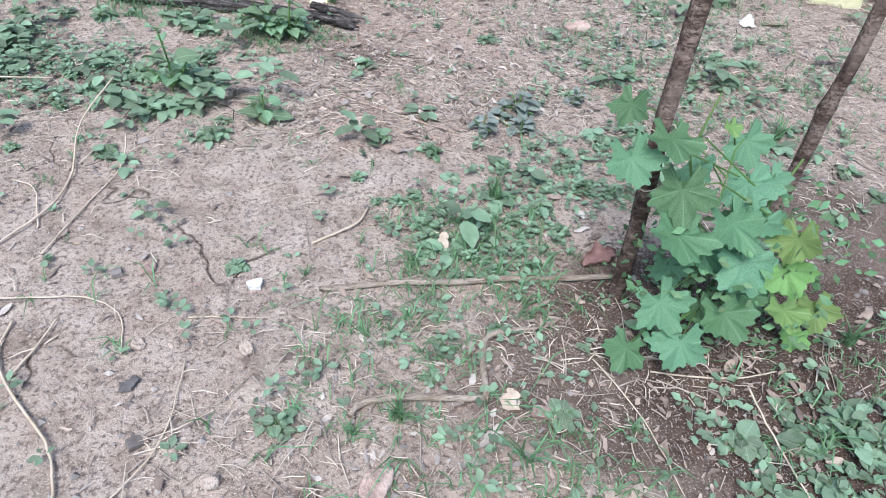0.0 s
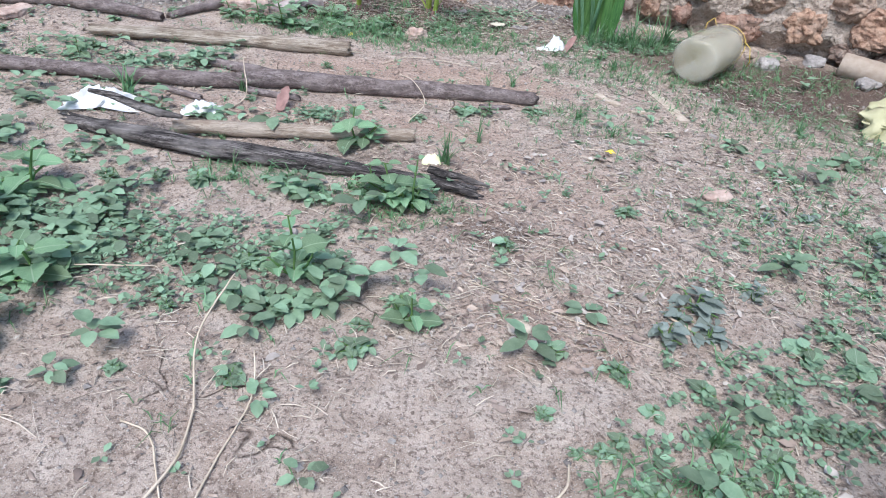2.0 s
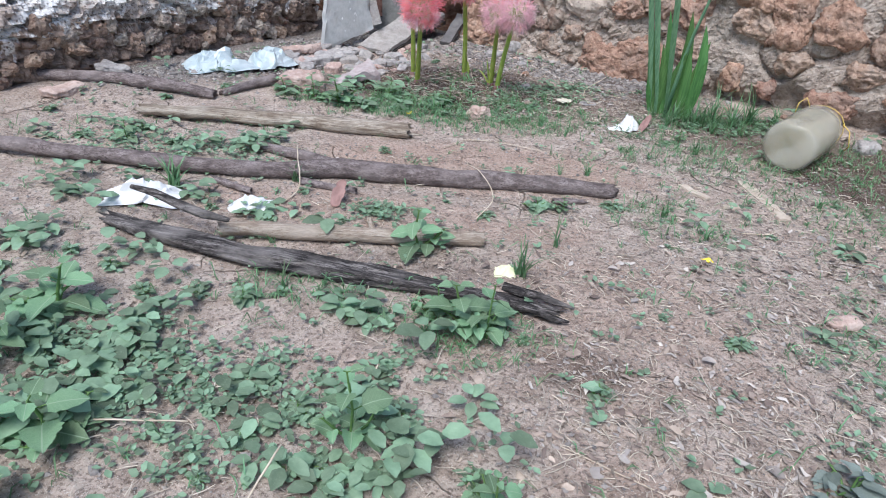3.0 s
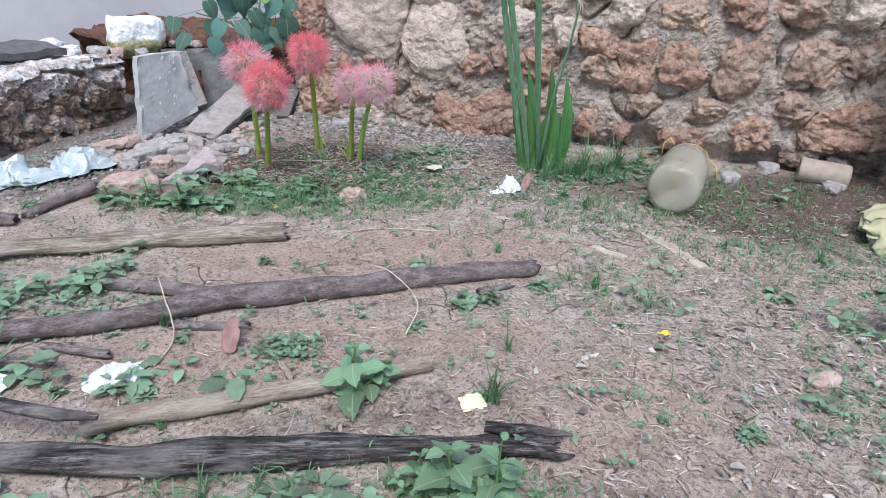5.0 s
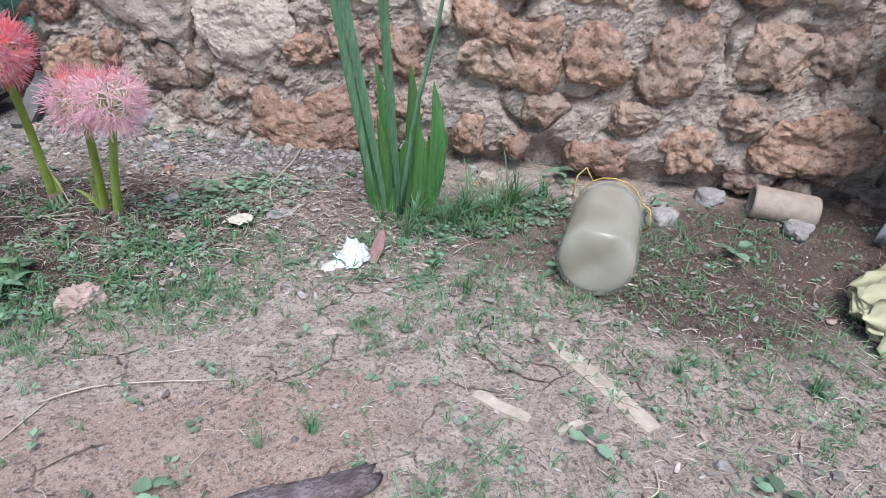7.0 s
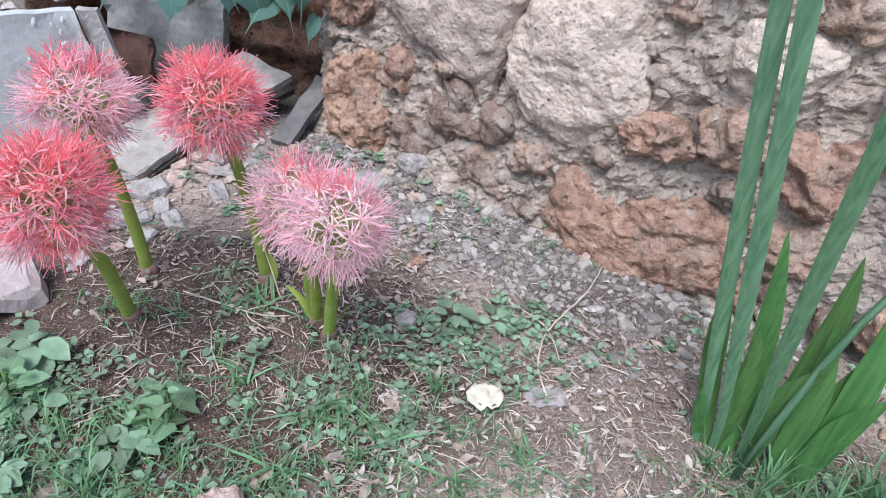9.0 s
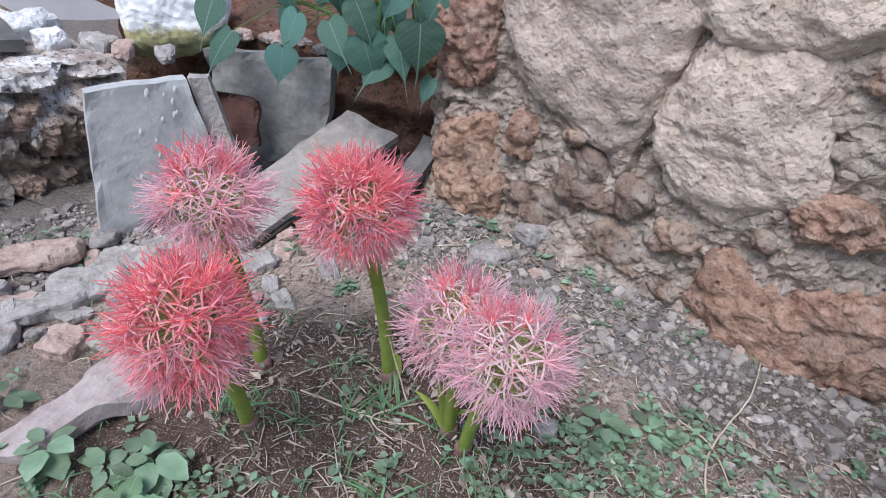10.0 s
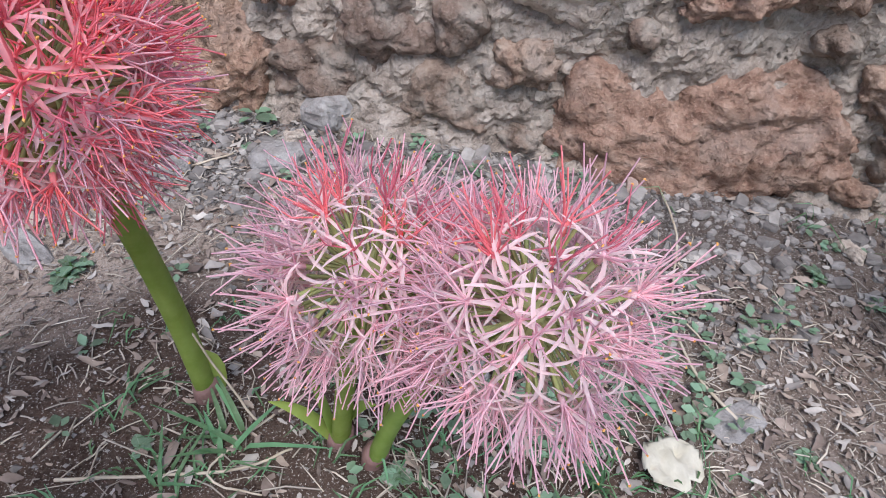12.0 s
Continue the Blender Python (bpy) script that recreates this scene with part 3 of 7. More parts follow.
def wall_stone(wall, s, z, w, h, mat, rot=0.0, out=0.02, seed=0.0, n=11, rough=0.1, depth=0.1, crag=0.016):
    b = Build()
    blob(b, (w, depth, h), n, 3.2, rough, 3.2, seed, 5, ridged=0.2, crag=crag)
    turn = pose(0, 0, 0, 0, 0, WALL_TURN) @ pose(0, 0, 0, 0, -rot, 0)
    p = wall_point(s, z, out - depth / 2)
    return part("stone", b.mesh("stone", mat), wall, m=Matrix.Translation(p) @ turn)


wall = build_wall()
placed = []


def stones(rows):
    for s, z, w, h, kind, rot in rows:
        mat = {"r": RED_STONE, "t": TAN_STONE, "p": PALE_STONE, "b": BROWN_STONE, "m": MORTAR}[kind]
        big = max(w, h) > 0.17
        out = {"r": 0.025, "t": 0.022, "p": 0.032, "b": 0.015, "m": 0.012}[kind]
        wall_stone(wall, s, z, w * 1.08, h * 1.08, mat, rot, out, 1.3 * len(placed) + 2, 44 if big else 22 if max(w, h) > 0.08 else 13, 0.05 if big else 0.09, crag={"p": 0.008, "m": 0.012}.get(kind, 0.016))
        placed.append((s, z, w, h))


# the pale upper blocks, the large red foot block and what sits between them
stones([
    (-0.27, 0.4, 0.24, 0.32, "p", -8), (-0.045, 0.31, 0.2, 0.21, "p", 10), (-0.03, 0.52, 0.24, 0.19, "p", 6), (0.115, 0.07, 0.31, 0.18, "r", 12),
    (0.098, 0.235, 0.095, 0.062, "r", 8), (-0.44, 0.115, 0.14, 0.19, "r", 4), (-0.47, 0.33, 0.13, 0.19, "r", 0), (-0.235, 0.16, 0.09, 0.1, "b", 20), (-0.15, 0.17, 0.06, 0.07, "b", 0),
    (-0.16, 0.08, 0.1, 0.09, "b", -12), (-0.3, 0.09, 0.11, 0.11, "b", 8), (-0.08, 0.135, 0.075, 0.06, "t", 0), (-0.345, 0.2, 0.05, 0.06, "r", 0),
])
stones([
    (0.465, 0.335, 0.14, 0.075, "r", -12), (0.475, 0.265, 0.15, 0.09, "t", -14), (0.57, 0.29, 0.11, 0.16, "r", 5), (0.455, 0.1, 0.07, 0.075, "r", 0), (0.555, 0.085, 0.055, 0.05, "r", 0),
    (0.26, 0.45, 0.07, 0.06, "t", 0), (0.4, 0.475, 0.1, 0.06, "t", 0), (0.53, 0.44, 0.1, 0.1, "p", 0), (0.2, 0.275, 0.1, 0.09, "t", 10), (0.29, 0.26, 0.1, 0.1, "r", 0), (0.3, 0.16, 0.1, 0.07, "t", 8),
    (0.36, 0.36, 0.09, 0.1, "p", 0), (0.2, 0.38, 0.12, 0.09, "p", 0), (0.6, 0.18, 0.1, 0.07, "t", 10),
])
stones([
    (0.69, 0.29, 0.115, 0.14, "r", 0), (0.85, 0.3, 0.125, 0.17, "t", -8), (1.03, 0.33, 0.12, 0.14, "t", 8), (0.925, 0.12, 0.1, 0.1, "r", 0), (1.16, 0.165, 0.24, 0.12, "r", 5),
    (0.73, 0.085, 0.12, 0.09, "r", 0), (1.15, 0.34, 0.1, 0.13, "b", 0), (0.79, 0.18, 0.1, 0.08, "t", 0), (1.02, 0.2, 0.1, 0.08, "t", 0), (1.06, 0.08, 0.09, 0.07, "b", 0), (0.68, 0.43, 0.12, 0.1, "t", 0),
    (0.83, 0.45, 0.11, 0.1, "r", 0), (0.98, 0.47, 0.13, 0.09, "t", 0), (1.12, 0.48, 0.1, 0.1, "p", 0), (1.3, 0.3, 0.13, 0.13, "b", 0),
])
random.seed(11)
for _ in range(900):
    s, z, w = rnd(-0.5, 1.9), rnd(0.02, 0.62), rnd(0.035, 0.1)
    h = w * rnd(0.6, 1.0)
    gap = -0.006 if s < 0.35 or s > 1.15 else 0.012
    if all(abs(s - a) > (w + c) * 0.5 + gap or abs(z - b2) > (h + d) * 0.5 + gap for a, b2, c, d in placed):
        # past s = 1.1 mostly brown stones, a colour put in for the shade there
        stones([(s, z, w, h, random.choice("bbrbtb" if s > 1.1 else "bbbtrb" if s < 0.35 and z < 0.22 else "rttbmmmt"), rnd(-15, 15))])


# ---- the low whitewashed wall, the bank behind it and the far wall ----
def low_point(u, z, front=0.0):
    p = LOW_O + LOW_A * u + LOW_N * front
    return Vector((p.x, p.y, z))


def build_low_wall():
    base = tagged(new("wall_west"), "low broken wall with a whitewashed top", "wall", kind="structure")
    b = Build()
    nu, nz, nt, u0, u1 = 230, 34, 56, -0.08, 1.5
    verts = []
    rows = [(z / nz * 0.228, 0.0) for z in range(nz + 1)] + [(0.228, (t + 1) / nt) for t in range(nt)]
    for z, back in rows:
        for i in range(nu + 1):
            u = u0 + (u1 - u0) * i / nu
            p = Vector((u, z * 1.2, back))
            w = p * 26 + noise.noise_vector(p * 8) * 1.5
            f = 0.012 * fbm(p * 9, 4) + 0.01 * (0.4 - abs(noise.noise(w))) + 0.006 * (0.3 - abs(noise.noise(w * 2.3))) + 0.003 * noise.noise(p * 90)
            if back == 0.0:
                over = 0.016 * smooth(0.1, 0.15, z + 0.05 * noise.noise(Vector((u * 9, 0, 5)))) - 0.016 * smooth(0.205, 0.232, z) - 0.03 * smooth(0.1, 0.0, abs(noise.noise(Vector((u * 5, z * 14, 2)))))
                verts.append(low_point(u, z - 0.01, f * 1.9 + over - 0.082))
            else:
                verts.append(low_point(u, 0.218 + f * 0.9 - 0.016 * smooth(0, 0.5, back), f * 0.4 - 0.082 - back * 0.47))
    m = nu + 1
    faces = [(j * m + i, (j + 1) * m + i, (j + 1) * m + i + 1, j * m + i + 1) for j in range(len(rows) - 1) for i in range(nu)]
    b.put(verts, faces)
    part("masonry", b.mesh("low_wall_masonry", PLASTER, False), base)
    e = Build()
    verts = [low_point(u0 + 0.004 * noise.noise(Vector((bk * 9, z * 30, 0))), z, -bk) for z in (-0.02, 0.05, 0.1, 0.16, 0.206) for bk in (0.085, 0.12, 0.2, 0.3, 0.4, 0.55)]
    e.put(verts, [(j * 6 + i, j * 6 + i + 1, (j + 1) * 6 + i + 1, (j + 1) * 6 + i) for j in range(4) for i in range(5)])
    part("wall_end", e.mesh("low_wall_end", BROWN_STONE), base)
    return base


low_wall = build_low_wall()
random.seed(5)
for _ in range(70):
    u, z, w = rnd(0.02, 1.3), rnd(0.012, 0.16), rnd(0.03, 0.075)
    b = Build()
    blob(b, (w, 0.05, w * rnd(0.6, 0.9)), 8, 3.0, 0.12, 3.2, rnd(0, 50), 4, ridged=0.4, crag=0.012)
    part("stone", b.mesh("low_stone", random.choice([BROWN_STONE, BROWN_STONE, TAN_STONE, MORTAR]), False), low_wall, m=Matrix.Translation(low_point(u, z, -0.082)) @ pose(0, 0, 0, 0, rnd(-20, 20), math.degrees(math.atan2(LOW_A.y, LOW_A.x))))


def build_bank():
    b = Build()
    n, k = 60, 34
    verts = []
    for j in range(k + 1):
        for i in range(n + 1):
            x, v = -0.75 + 0.85 * i / n, j / k
            p = Vector((x, v, 1.0))
            f = 0.05 * fbm(p * 6, 5)
            if v < 0.5:
                verts.append(Vector((x, 3.56 - 0.02 * v + f + 0.1 * smooth(-0.35, -0.75, x), -0.02 + 0.25 * v / 0.5)))
            else:
                verts.append(Vector((x, 3.55 + f * 0.5 + (v - 0.5) * 1.2, 0.23 + f + 0.03 * (v - 0.5))))
    b.put(verts, [(j * (n + 1) + i, j * (n + 1) + i + 1, (j + 1) * (n + 1) + i + 1, (j + 1) * (n + 1) + i) for j in range(k) for i in range(n)])
    tagged(new("bank", b.mesh("bank", EARTH)), "dark red earth bank in the corner between the walls", "bank", kind="structure")


build_bank()
fb = Build()
fb.put([(-3.2, 3.4, -0.05), (-0.55, 4.25, -0.05), (0.25, 4.45, -0.05), (-3.2, 3.4, 1.6), (-0.55, 4.25, 1.6), (0.25, 4.45, 1.6), (-3.25, 3.6, -0.05), (-0.58, 4.45, -0.05), (0.22, 4.65, -0.05), (-3.25, 3.6, 1.6), (-0.58, 4.45, 1.6), (0.22, 4.65, 1.6)], [(0, 1, 4, 3), (1, 2, 5, 4), (3, 4, 10, 9), (4, 5, 11, 10), (7, 6, 9, 10), (8, 7, 10, 11), (2, 8, 11, 5), (6, 0, 3, 9)])
tagged(new("wall_far", fb.mesh("wall_far", FAR_WALL, False)), "smooth grey rendered house wall behind the rubble", "wall", kind="structure")


# ---- rubble and slabs in the corner ----
def ground_pose(x, y, rz=0.0, dz=0.0, rx=0.0, ry=0.0):
    return pose(x, y, soil_height(x, y) + dz, rx, ry, rz)


def rock(name, label, x, y, size, mat, rz=0.0, dz=None, seed=0.0, power=3.0, rough=0.1, n=9, tilt=(0, 0), group="", z=None):
    b = Build()
    blob(b, size, n, power, rough, 2.4, seed + 3, 3, ridged=0.25, crag=0.004)
    base = soil_height(x, y) if z is None else z
    m = pose(x, y, base + (size[2] * 0.3 if dz is None else dz), tilt[0], tilt[1], rz)
    return thing(name, label, "stone", m, group, b.mesh(name, mat, False))


def slab_between(name, label, category, a, bpt, c, d, thick, mat, cuts=16, rough=0.004, extra=None):
    """A worn slab whose face has the corners a, b, c, d (counter-clockwise from in front)."""
    a, bpt, c, d = (Vector(p) for p in (a, bpt, c, d))
    nrm = (bpt - a).cross(d - a).normalized()
    o = (a + bpt + c + d) / 4
    verts, faces = [], []
    for side in (0, 1):
        for j in range(cuts + 1):
            for i in range(cuts + 1):
                u, v = i / cuts, j / cuts
                p = a * (1 - u) * (1 - v) + bpt * u * (1 - v) + c * u * v + d * (1 - u) * v
                edge = min(u, 1 - u, v, 1 - v)
                wob = noise.noise(p * 25) * rough * (2.2 if edge < 0.01 else 0.5)
                inward = (o - p).normalized() * (abs(noise.noise(p * 14)) * 0.006 if edge < 0.01 else 0.0)
                verts.append(p + inward + nrm * wob - nrm * thick * side - o)
    m = cuts + 1
    for j in range(cuts):
        for i in range(cuts):
            q = (j * m + i, j * m + i + 1, (j + 1) * m + i + 1, (j + 1) * m + i)
            faces.append(q)
            faces.append(tuple(m * m + t for t in reversed(q)))
    ring = [i for i in range(m)] + [j * m + cuts for j in range(1, m)] + [cuts * m + i for i in range(cuts - 1, -1, -1)] + [j * m for j in range(cuts - 1, 0, -1)]
    for t in range(len(ring)):
        p, q = ring[t], ring[(t + 1) % len(ring)]
        faces.append((q, p, p + m * m, q + m * m))
    b = Build()
    b.put(verts, faces)
    ob = thing(name, label, category, Matrix.Translation(o), "", b.mesh(name, mat, False))
    if extra:
        extra(ob, o, nrm, a - o, bpt - o, c - o, d - o)
    return ob


def paint_drops(ob, o, nrm, a, bpt, c, d):
    random.seed(21)
    for k in range(15):
        u, v, r = rnd(0.35, 0.9), rnd(0.1, 0.95), rnd(0.002, 0.005)
        p = a * (1 - u) * (1 - v) + bpt * u * (1 - v) + c * u * v + d * (1 - u) * v + nrm * 0.003
        ax, ay = (bpt - a).normalized(), (d - a).normalized()
        b = Build()
        ring = [p + ax * math.cos(t) * r * 0.7 + ay * math.sin(t) * r * rnd(1.0, 1.6) for t in [k2 * math.pi / 4 for k2 in range(8)]]
        b.put(ring + [p + nrm * 0.0012], [(i, (i + 1) % 8, 8) for i in range(8)])
        part("paint_drop", b.mesh("paint_drop", SPLASH), ob)


slab_between("cement_slab", "broken grey cement slab with white paint drops leaning on rubble", "slab", (-0.492, 3.138, 0.0), (-0.343, 3.274, 0.07), (-0.378, 3.247, 0.25), (-0.48, 3.153, 0.25), 0.022, SLAB, extra=paint_drops)
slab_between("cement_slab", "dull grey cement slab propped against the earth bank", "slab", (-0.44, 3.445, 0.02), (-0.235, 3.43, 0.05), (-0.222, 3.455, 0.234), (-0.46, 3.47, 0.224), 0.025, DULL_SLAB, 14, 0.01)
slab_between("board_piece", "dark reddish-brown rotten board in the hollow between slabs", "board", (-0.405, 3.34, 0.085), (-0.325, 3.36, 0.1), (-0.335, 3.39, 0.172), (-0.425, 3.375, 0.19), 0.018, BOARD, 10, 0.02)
slab_between("cement_slab", "narrow mossy grey slab standing on edge", "slab", (-0.345, 3.27, 0.08), (-0.315, 3.28, 0.09), (-0.36, 3.275, 0.245), (-0.385, 3.262, 0.248), 0.02, GREY_ROCK, 8)
slab_between("stone_plank", "flat dusty grey stone plank lying on rubble", "slab", (-0.388, 3.202, 0.026), (-0.283, 3.178, 0.018), (-0.106, 3.475, 0.108), (-0.205, 3.485, 0.14), 0.014, PLANK, 22)
# black copy of the plank's outline, set just below it
slab_between("slate_piece", "black sheet close under the stone plank", "stone", (-0.383, 3.204, 0.01), (-0.276, 3.182, 0.001), (-0.1, 3.47, 0.09), (-0.2, 3.48, 0.122), 0.014, TIMBER, 12, 0.008)
slab_between("flat_stone", "flat mauve-grey stone tilted beside the lilies", "stone", (-0.385, 2.75, 0.012), (-0.335, 2.755, 0.022), (-0.252, 2.868, 0.036), (-0.3, 2.93, 0.05), 0.022, MAUVE_LEAF, 14, 0.01)
slab_between("slate_piece", "dark slate piece wedged by the wall foot", "stone", (-0.11, 3.34, 0.035), (-0.07, 3.33, 0.035), (-0.02, 3.46, 0.115), (-0.06, 3.48, 0.115), 0.014, DARK_STONE, 8)
slab_between("slate_piece", "dark broken slate lying on the low wall", "stone", (-0.9, 3.09, 0.242), (-0.7, 3.33, 0.242), (-0.8, 3.4, 0.256), (-1.0, 3.17, 0.256), 0.02, DARK_STONE, 10)

ROCKS = [
    (-0.445, 3.03, 0.11, 0.06, 0.035, GREY_ROCK), (-0.5, 2.93, 0.075, 0.05, 0.035, GREY_ROCK), (-0.41, 2.925, 0.05, 0.045, 0.035, PINK_ROCK),
    (-0.565, 2.965, 0.08, 0.06, 0.03, GREY_ROCK), (-0.395, 3.15, 0.05, 0.04, 0.03, GREY_ROCK),
    (-0.55, 3.06, 0.11, 0.07, 0.03, PINK_ROCK), (-0.98, 2.43, 0.1, 0.05, 0.03, PINK_ROCK), (-0.955, 2.62, 0.07, 0.05, 0.035, GREY_ROCK),
    (-0.43, 3.1, 0.09, 0.06, 0.03, GREY_ROCK), (-0.29, 3.05, 0.06, 0.05, 0.025, GREY_ROCK),
]
random.seed(23)
for i in range(64):
    x, y = rnd(-0.57, -0.14), rnd(2.93, 3.3)
    s = rnd(0.009, 0.032) if i % 3 else rnd(0.03, 0.048)
    if (Vector((x, y)) - LOW_O).dot(LOW_N) < 0.03 or math.hypot(x + 0.146, y - 2.94) < 0.05 or abs(x + 0.42) < 0.03 and y > 3.1:
        continue
    mat = random.choice([GREY_ROCK, GREY_ROCK, GREY_ROCK, PINK_ROCK, PLANK])
    rock("stone_chip", "small angular " + ("pinkish" if mat == PINK_ROCK else "whitish" if mat == WHITEWASH else "grey") + " stone chip in the rubble", x, y, (s * rnd(1.1, 1.7), s, s * rnd(0.35, 0.6)), mat, rnd(0, 180), seed=100 + i, power=6, rough=0.1, n=5, tilt=(rnd(-14, 14), rnd(-14, 14)), group="stone chips by the low wall")
for i in range(26):
    s, f = rnd(-0.55, 0.9), rnd(0.02, 0.16) ** 1.0
    p = wall_point(s, 0, f)
    k = rnd(0.01, 0.026)
    mat = random.choice([GREY_ROCK, GREY_ROCK, PINK_ROCK, TAN_STONE, PALE_STONE])
    rock("stone_chip", "small angular " + {GREY_ROCK: "grey", PINK_ROCK: "pinkish", TAN_STONE: "tan", PALE_STONE: "pale"}[mat] + " stone chip at the wall foot", p.x, p.y, (k * rnd(1.1, 1.7), k, k * rnd(0.4, 0.7)), mat, rnd(0, 180), seed=200 + i, power=6, rough=0.1, n=5, tilt=(rnd(-14, 14), rnd(-14, 14)), group="stone chips at the wall foot")
for i in range(16):
    k = rnd(0.014, 0.032)
    rock("stone_chip", "small pinkish stone chip on the earth bank", rnd(-0.5, -0.22), rnd(3.52, 3.56), (k * 1.4, k, k * 0.7), random.choice([PINK_ROCK, GREY_ROCK]), rnd(0, 180), seed=300 + i, power=5, rough=0.12, n=5, z=0.225, group="stone chips on the bank")
random.seed(8)
for i, (x, y, w, d, h, mat) in enumerate(ROCKS):
    rock("rubble_stone", "broken " + ("pinkish" if mat == PINK_ROCK else "grey") + " rubble stone lying by the low wall", x, y, (w, d, h * 0.8), mat, rnd(0, 180), seed=i * 1.7, power=7, rough=0.09, n=12, tilt=(rnd(-8, 8), rnd(-8, 8)), group="rubble in the corner")
rock("rubble_stone", "long whitish broken stone lying by the flower bed", -0.475, 2.975, (0.13, 0.05, 0.032), GREY_ROCK, 50, seed=29, power=4, rough=0.08)
rock("broken_brick", "large broken pink-faced brick half buried in weeds", -0.44, 2.715, (0.12, 0.075, 0.06), PINK_ROCK, 20, seed=31, power=6, rough=0.06, n=12)
rock("brick_piece", "small smooth pink brick piece on straw", 0.665, 1.765, (0.05, 0.03, 0.022), PINK_ROCK, 10, seed=33, power=2.6, rough=0.05)
rock("brick_piece", "small flat pink brick chip on the soil", 0.345, 0.745, (0.036, 0.026, 0.014), PINK_ROCK, 70, seed=36, power=4, rough=0.06)
rock("pale_stone", "knobbly pinkish stone in the grass", 0.064, 2.615, (0.065, 0.042, 0.04), PINK_ROCK, 25, seed=41, rough=0.2, n=12)
rock("pale_stone", "pale stone resting by the bottle", 1.09, 2.61, (0.06, 0.045, 0.035), GREY_ROCK, 10, seed=43)
rock("pale_stone", "whitish stone at the wall foot", 1.25, 2.655, (0.055, 0.045, 0.035), GREY_ROCK, 0, seed=45)
rock("pale_stone", "grey stone near the clay pipe", 1.33, 2.49, (0.08, 0.05, 0.03), GREY_ROCK, 20, seed=46)
rock("pale_stone", "grey-white stone at the foot of the red wall", 0.165, 3.31, (0.055, 0.05, 0.05), GREY_ROCK, 20, seed=47, dz=0.022)
rock("pale_stone", "flat grey stone on gravel", 0.095, 3.25, (0.065, 0.045, 0.022), GREY_ROCK, -20, seed=48)
rock("pale_stone", "small flat whitish stone on gravel", 0.193, 3.17, (0.04, 0.03, 0.014), GREY_ROCK, 10, seed=49)
rock("pale_stone", "small red stone in the flower bed", 0.2, 3.05, (0.03, 0.02, 0.016), RED_STONE, 40, seed=50)
rock("pale_stone", "small angular grey stone by the weeds", 0.2, 2.93, (0.03, 0.025, 0.02), GREY_ROCK, 40, seed=52)
rock("pale_stone", "flat pale stone chip near the strap leaves", 0.385, 2.835, (0.045, 0.03, 0.008), GREY_ROCK, 10, seed=53)
rock("white_chip", "small square white chip on the soil", 0.188, 0.983, (0.016, 0.01, 0.008), WHITEWASH, 15, seed=54, power=8, rough=0.03, n=5)
for i, (x, y, s, mat) in enumerate([(0.065, 1.0, 0.014, PINK_ROCK), (0.2, 0.89, 0.015, PALE_STONE), (0.09, 0.89, 0.011, PALE_STONE), (0.24, 0.97, 0.009, PALE_STONE), (0.58, 0.755, 0.014, PALE_STONE), (0.205, 0.745, 0.013, PALE_STONE), (0.5, 0.83, 0.016, PINK_ROCK)]):
    rock("pebble", "small rounded pebble on dry soil", x, y, (s * 1.2, s, s * 0.8), mat, rnd(0, 180), seed=60 + i, rough=0.06, n=6, group="pebbles on the path")

# rubble that lies on top of the low wall
rock("boulder", "large whitewashed boulder with a mossy yellow foot", -0.555, 3.51, (0.19, 0.14, 0.12), BOULDER, 15, seed=71, rough=0.07, n=34, z=0.2, dz=0.07)
TOPS = [(-0.77, 3.44, 0.09, 0.06, 0.05, WHITEWASH), (-0.71, 3.4, 0.05, 0.05, 0.04, WHITEWASH), (-0.63, 3.42, 0.06, 0.04, 0.03, GREY_ROCK), (-0.58, 3.41, 0.05, 0.035, 0.025, PINK_ROCK), (-0.51, 3.42, 0.045, 0.03, 0.025, GREY_ROCK), (-0.82, 3.36, 0.05, 0.04, 0.03, GREY_ROCK), (-0.9, 3.36, 0.1, 0.06, 0.03, WHITEWASH)]
for i, (x, y, w, d, h, mat) in enumerate(TOPS):
    rock("rubble_stone", "angular " + ("whitewashed" if mat == WHITEWASH else "grey-pink") + " rubble stone on the low wall", x, y, (w, d, h), mat, rnd(0, 180), seed=80 + i * 1.3, power=4, rough=0.13, z=0.21, dz=h * 0.35, group="rubble on the low wall")


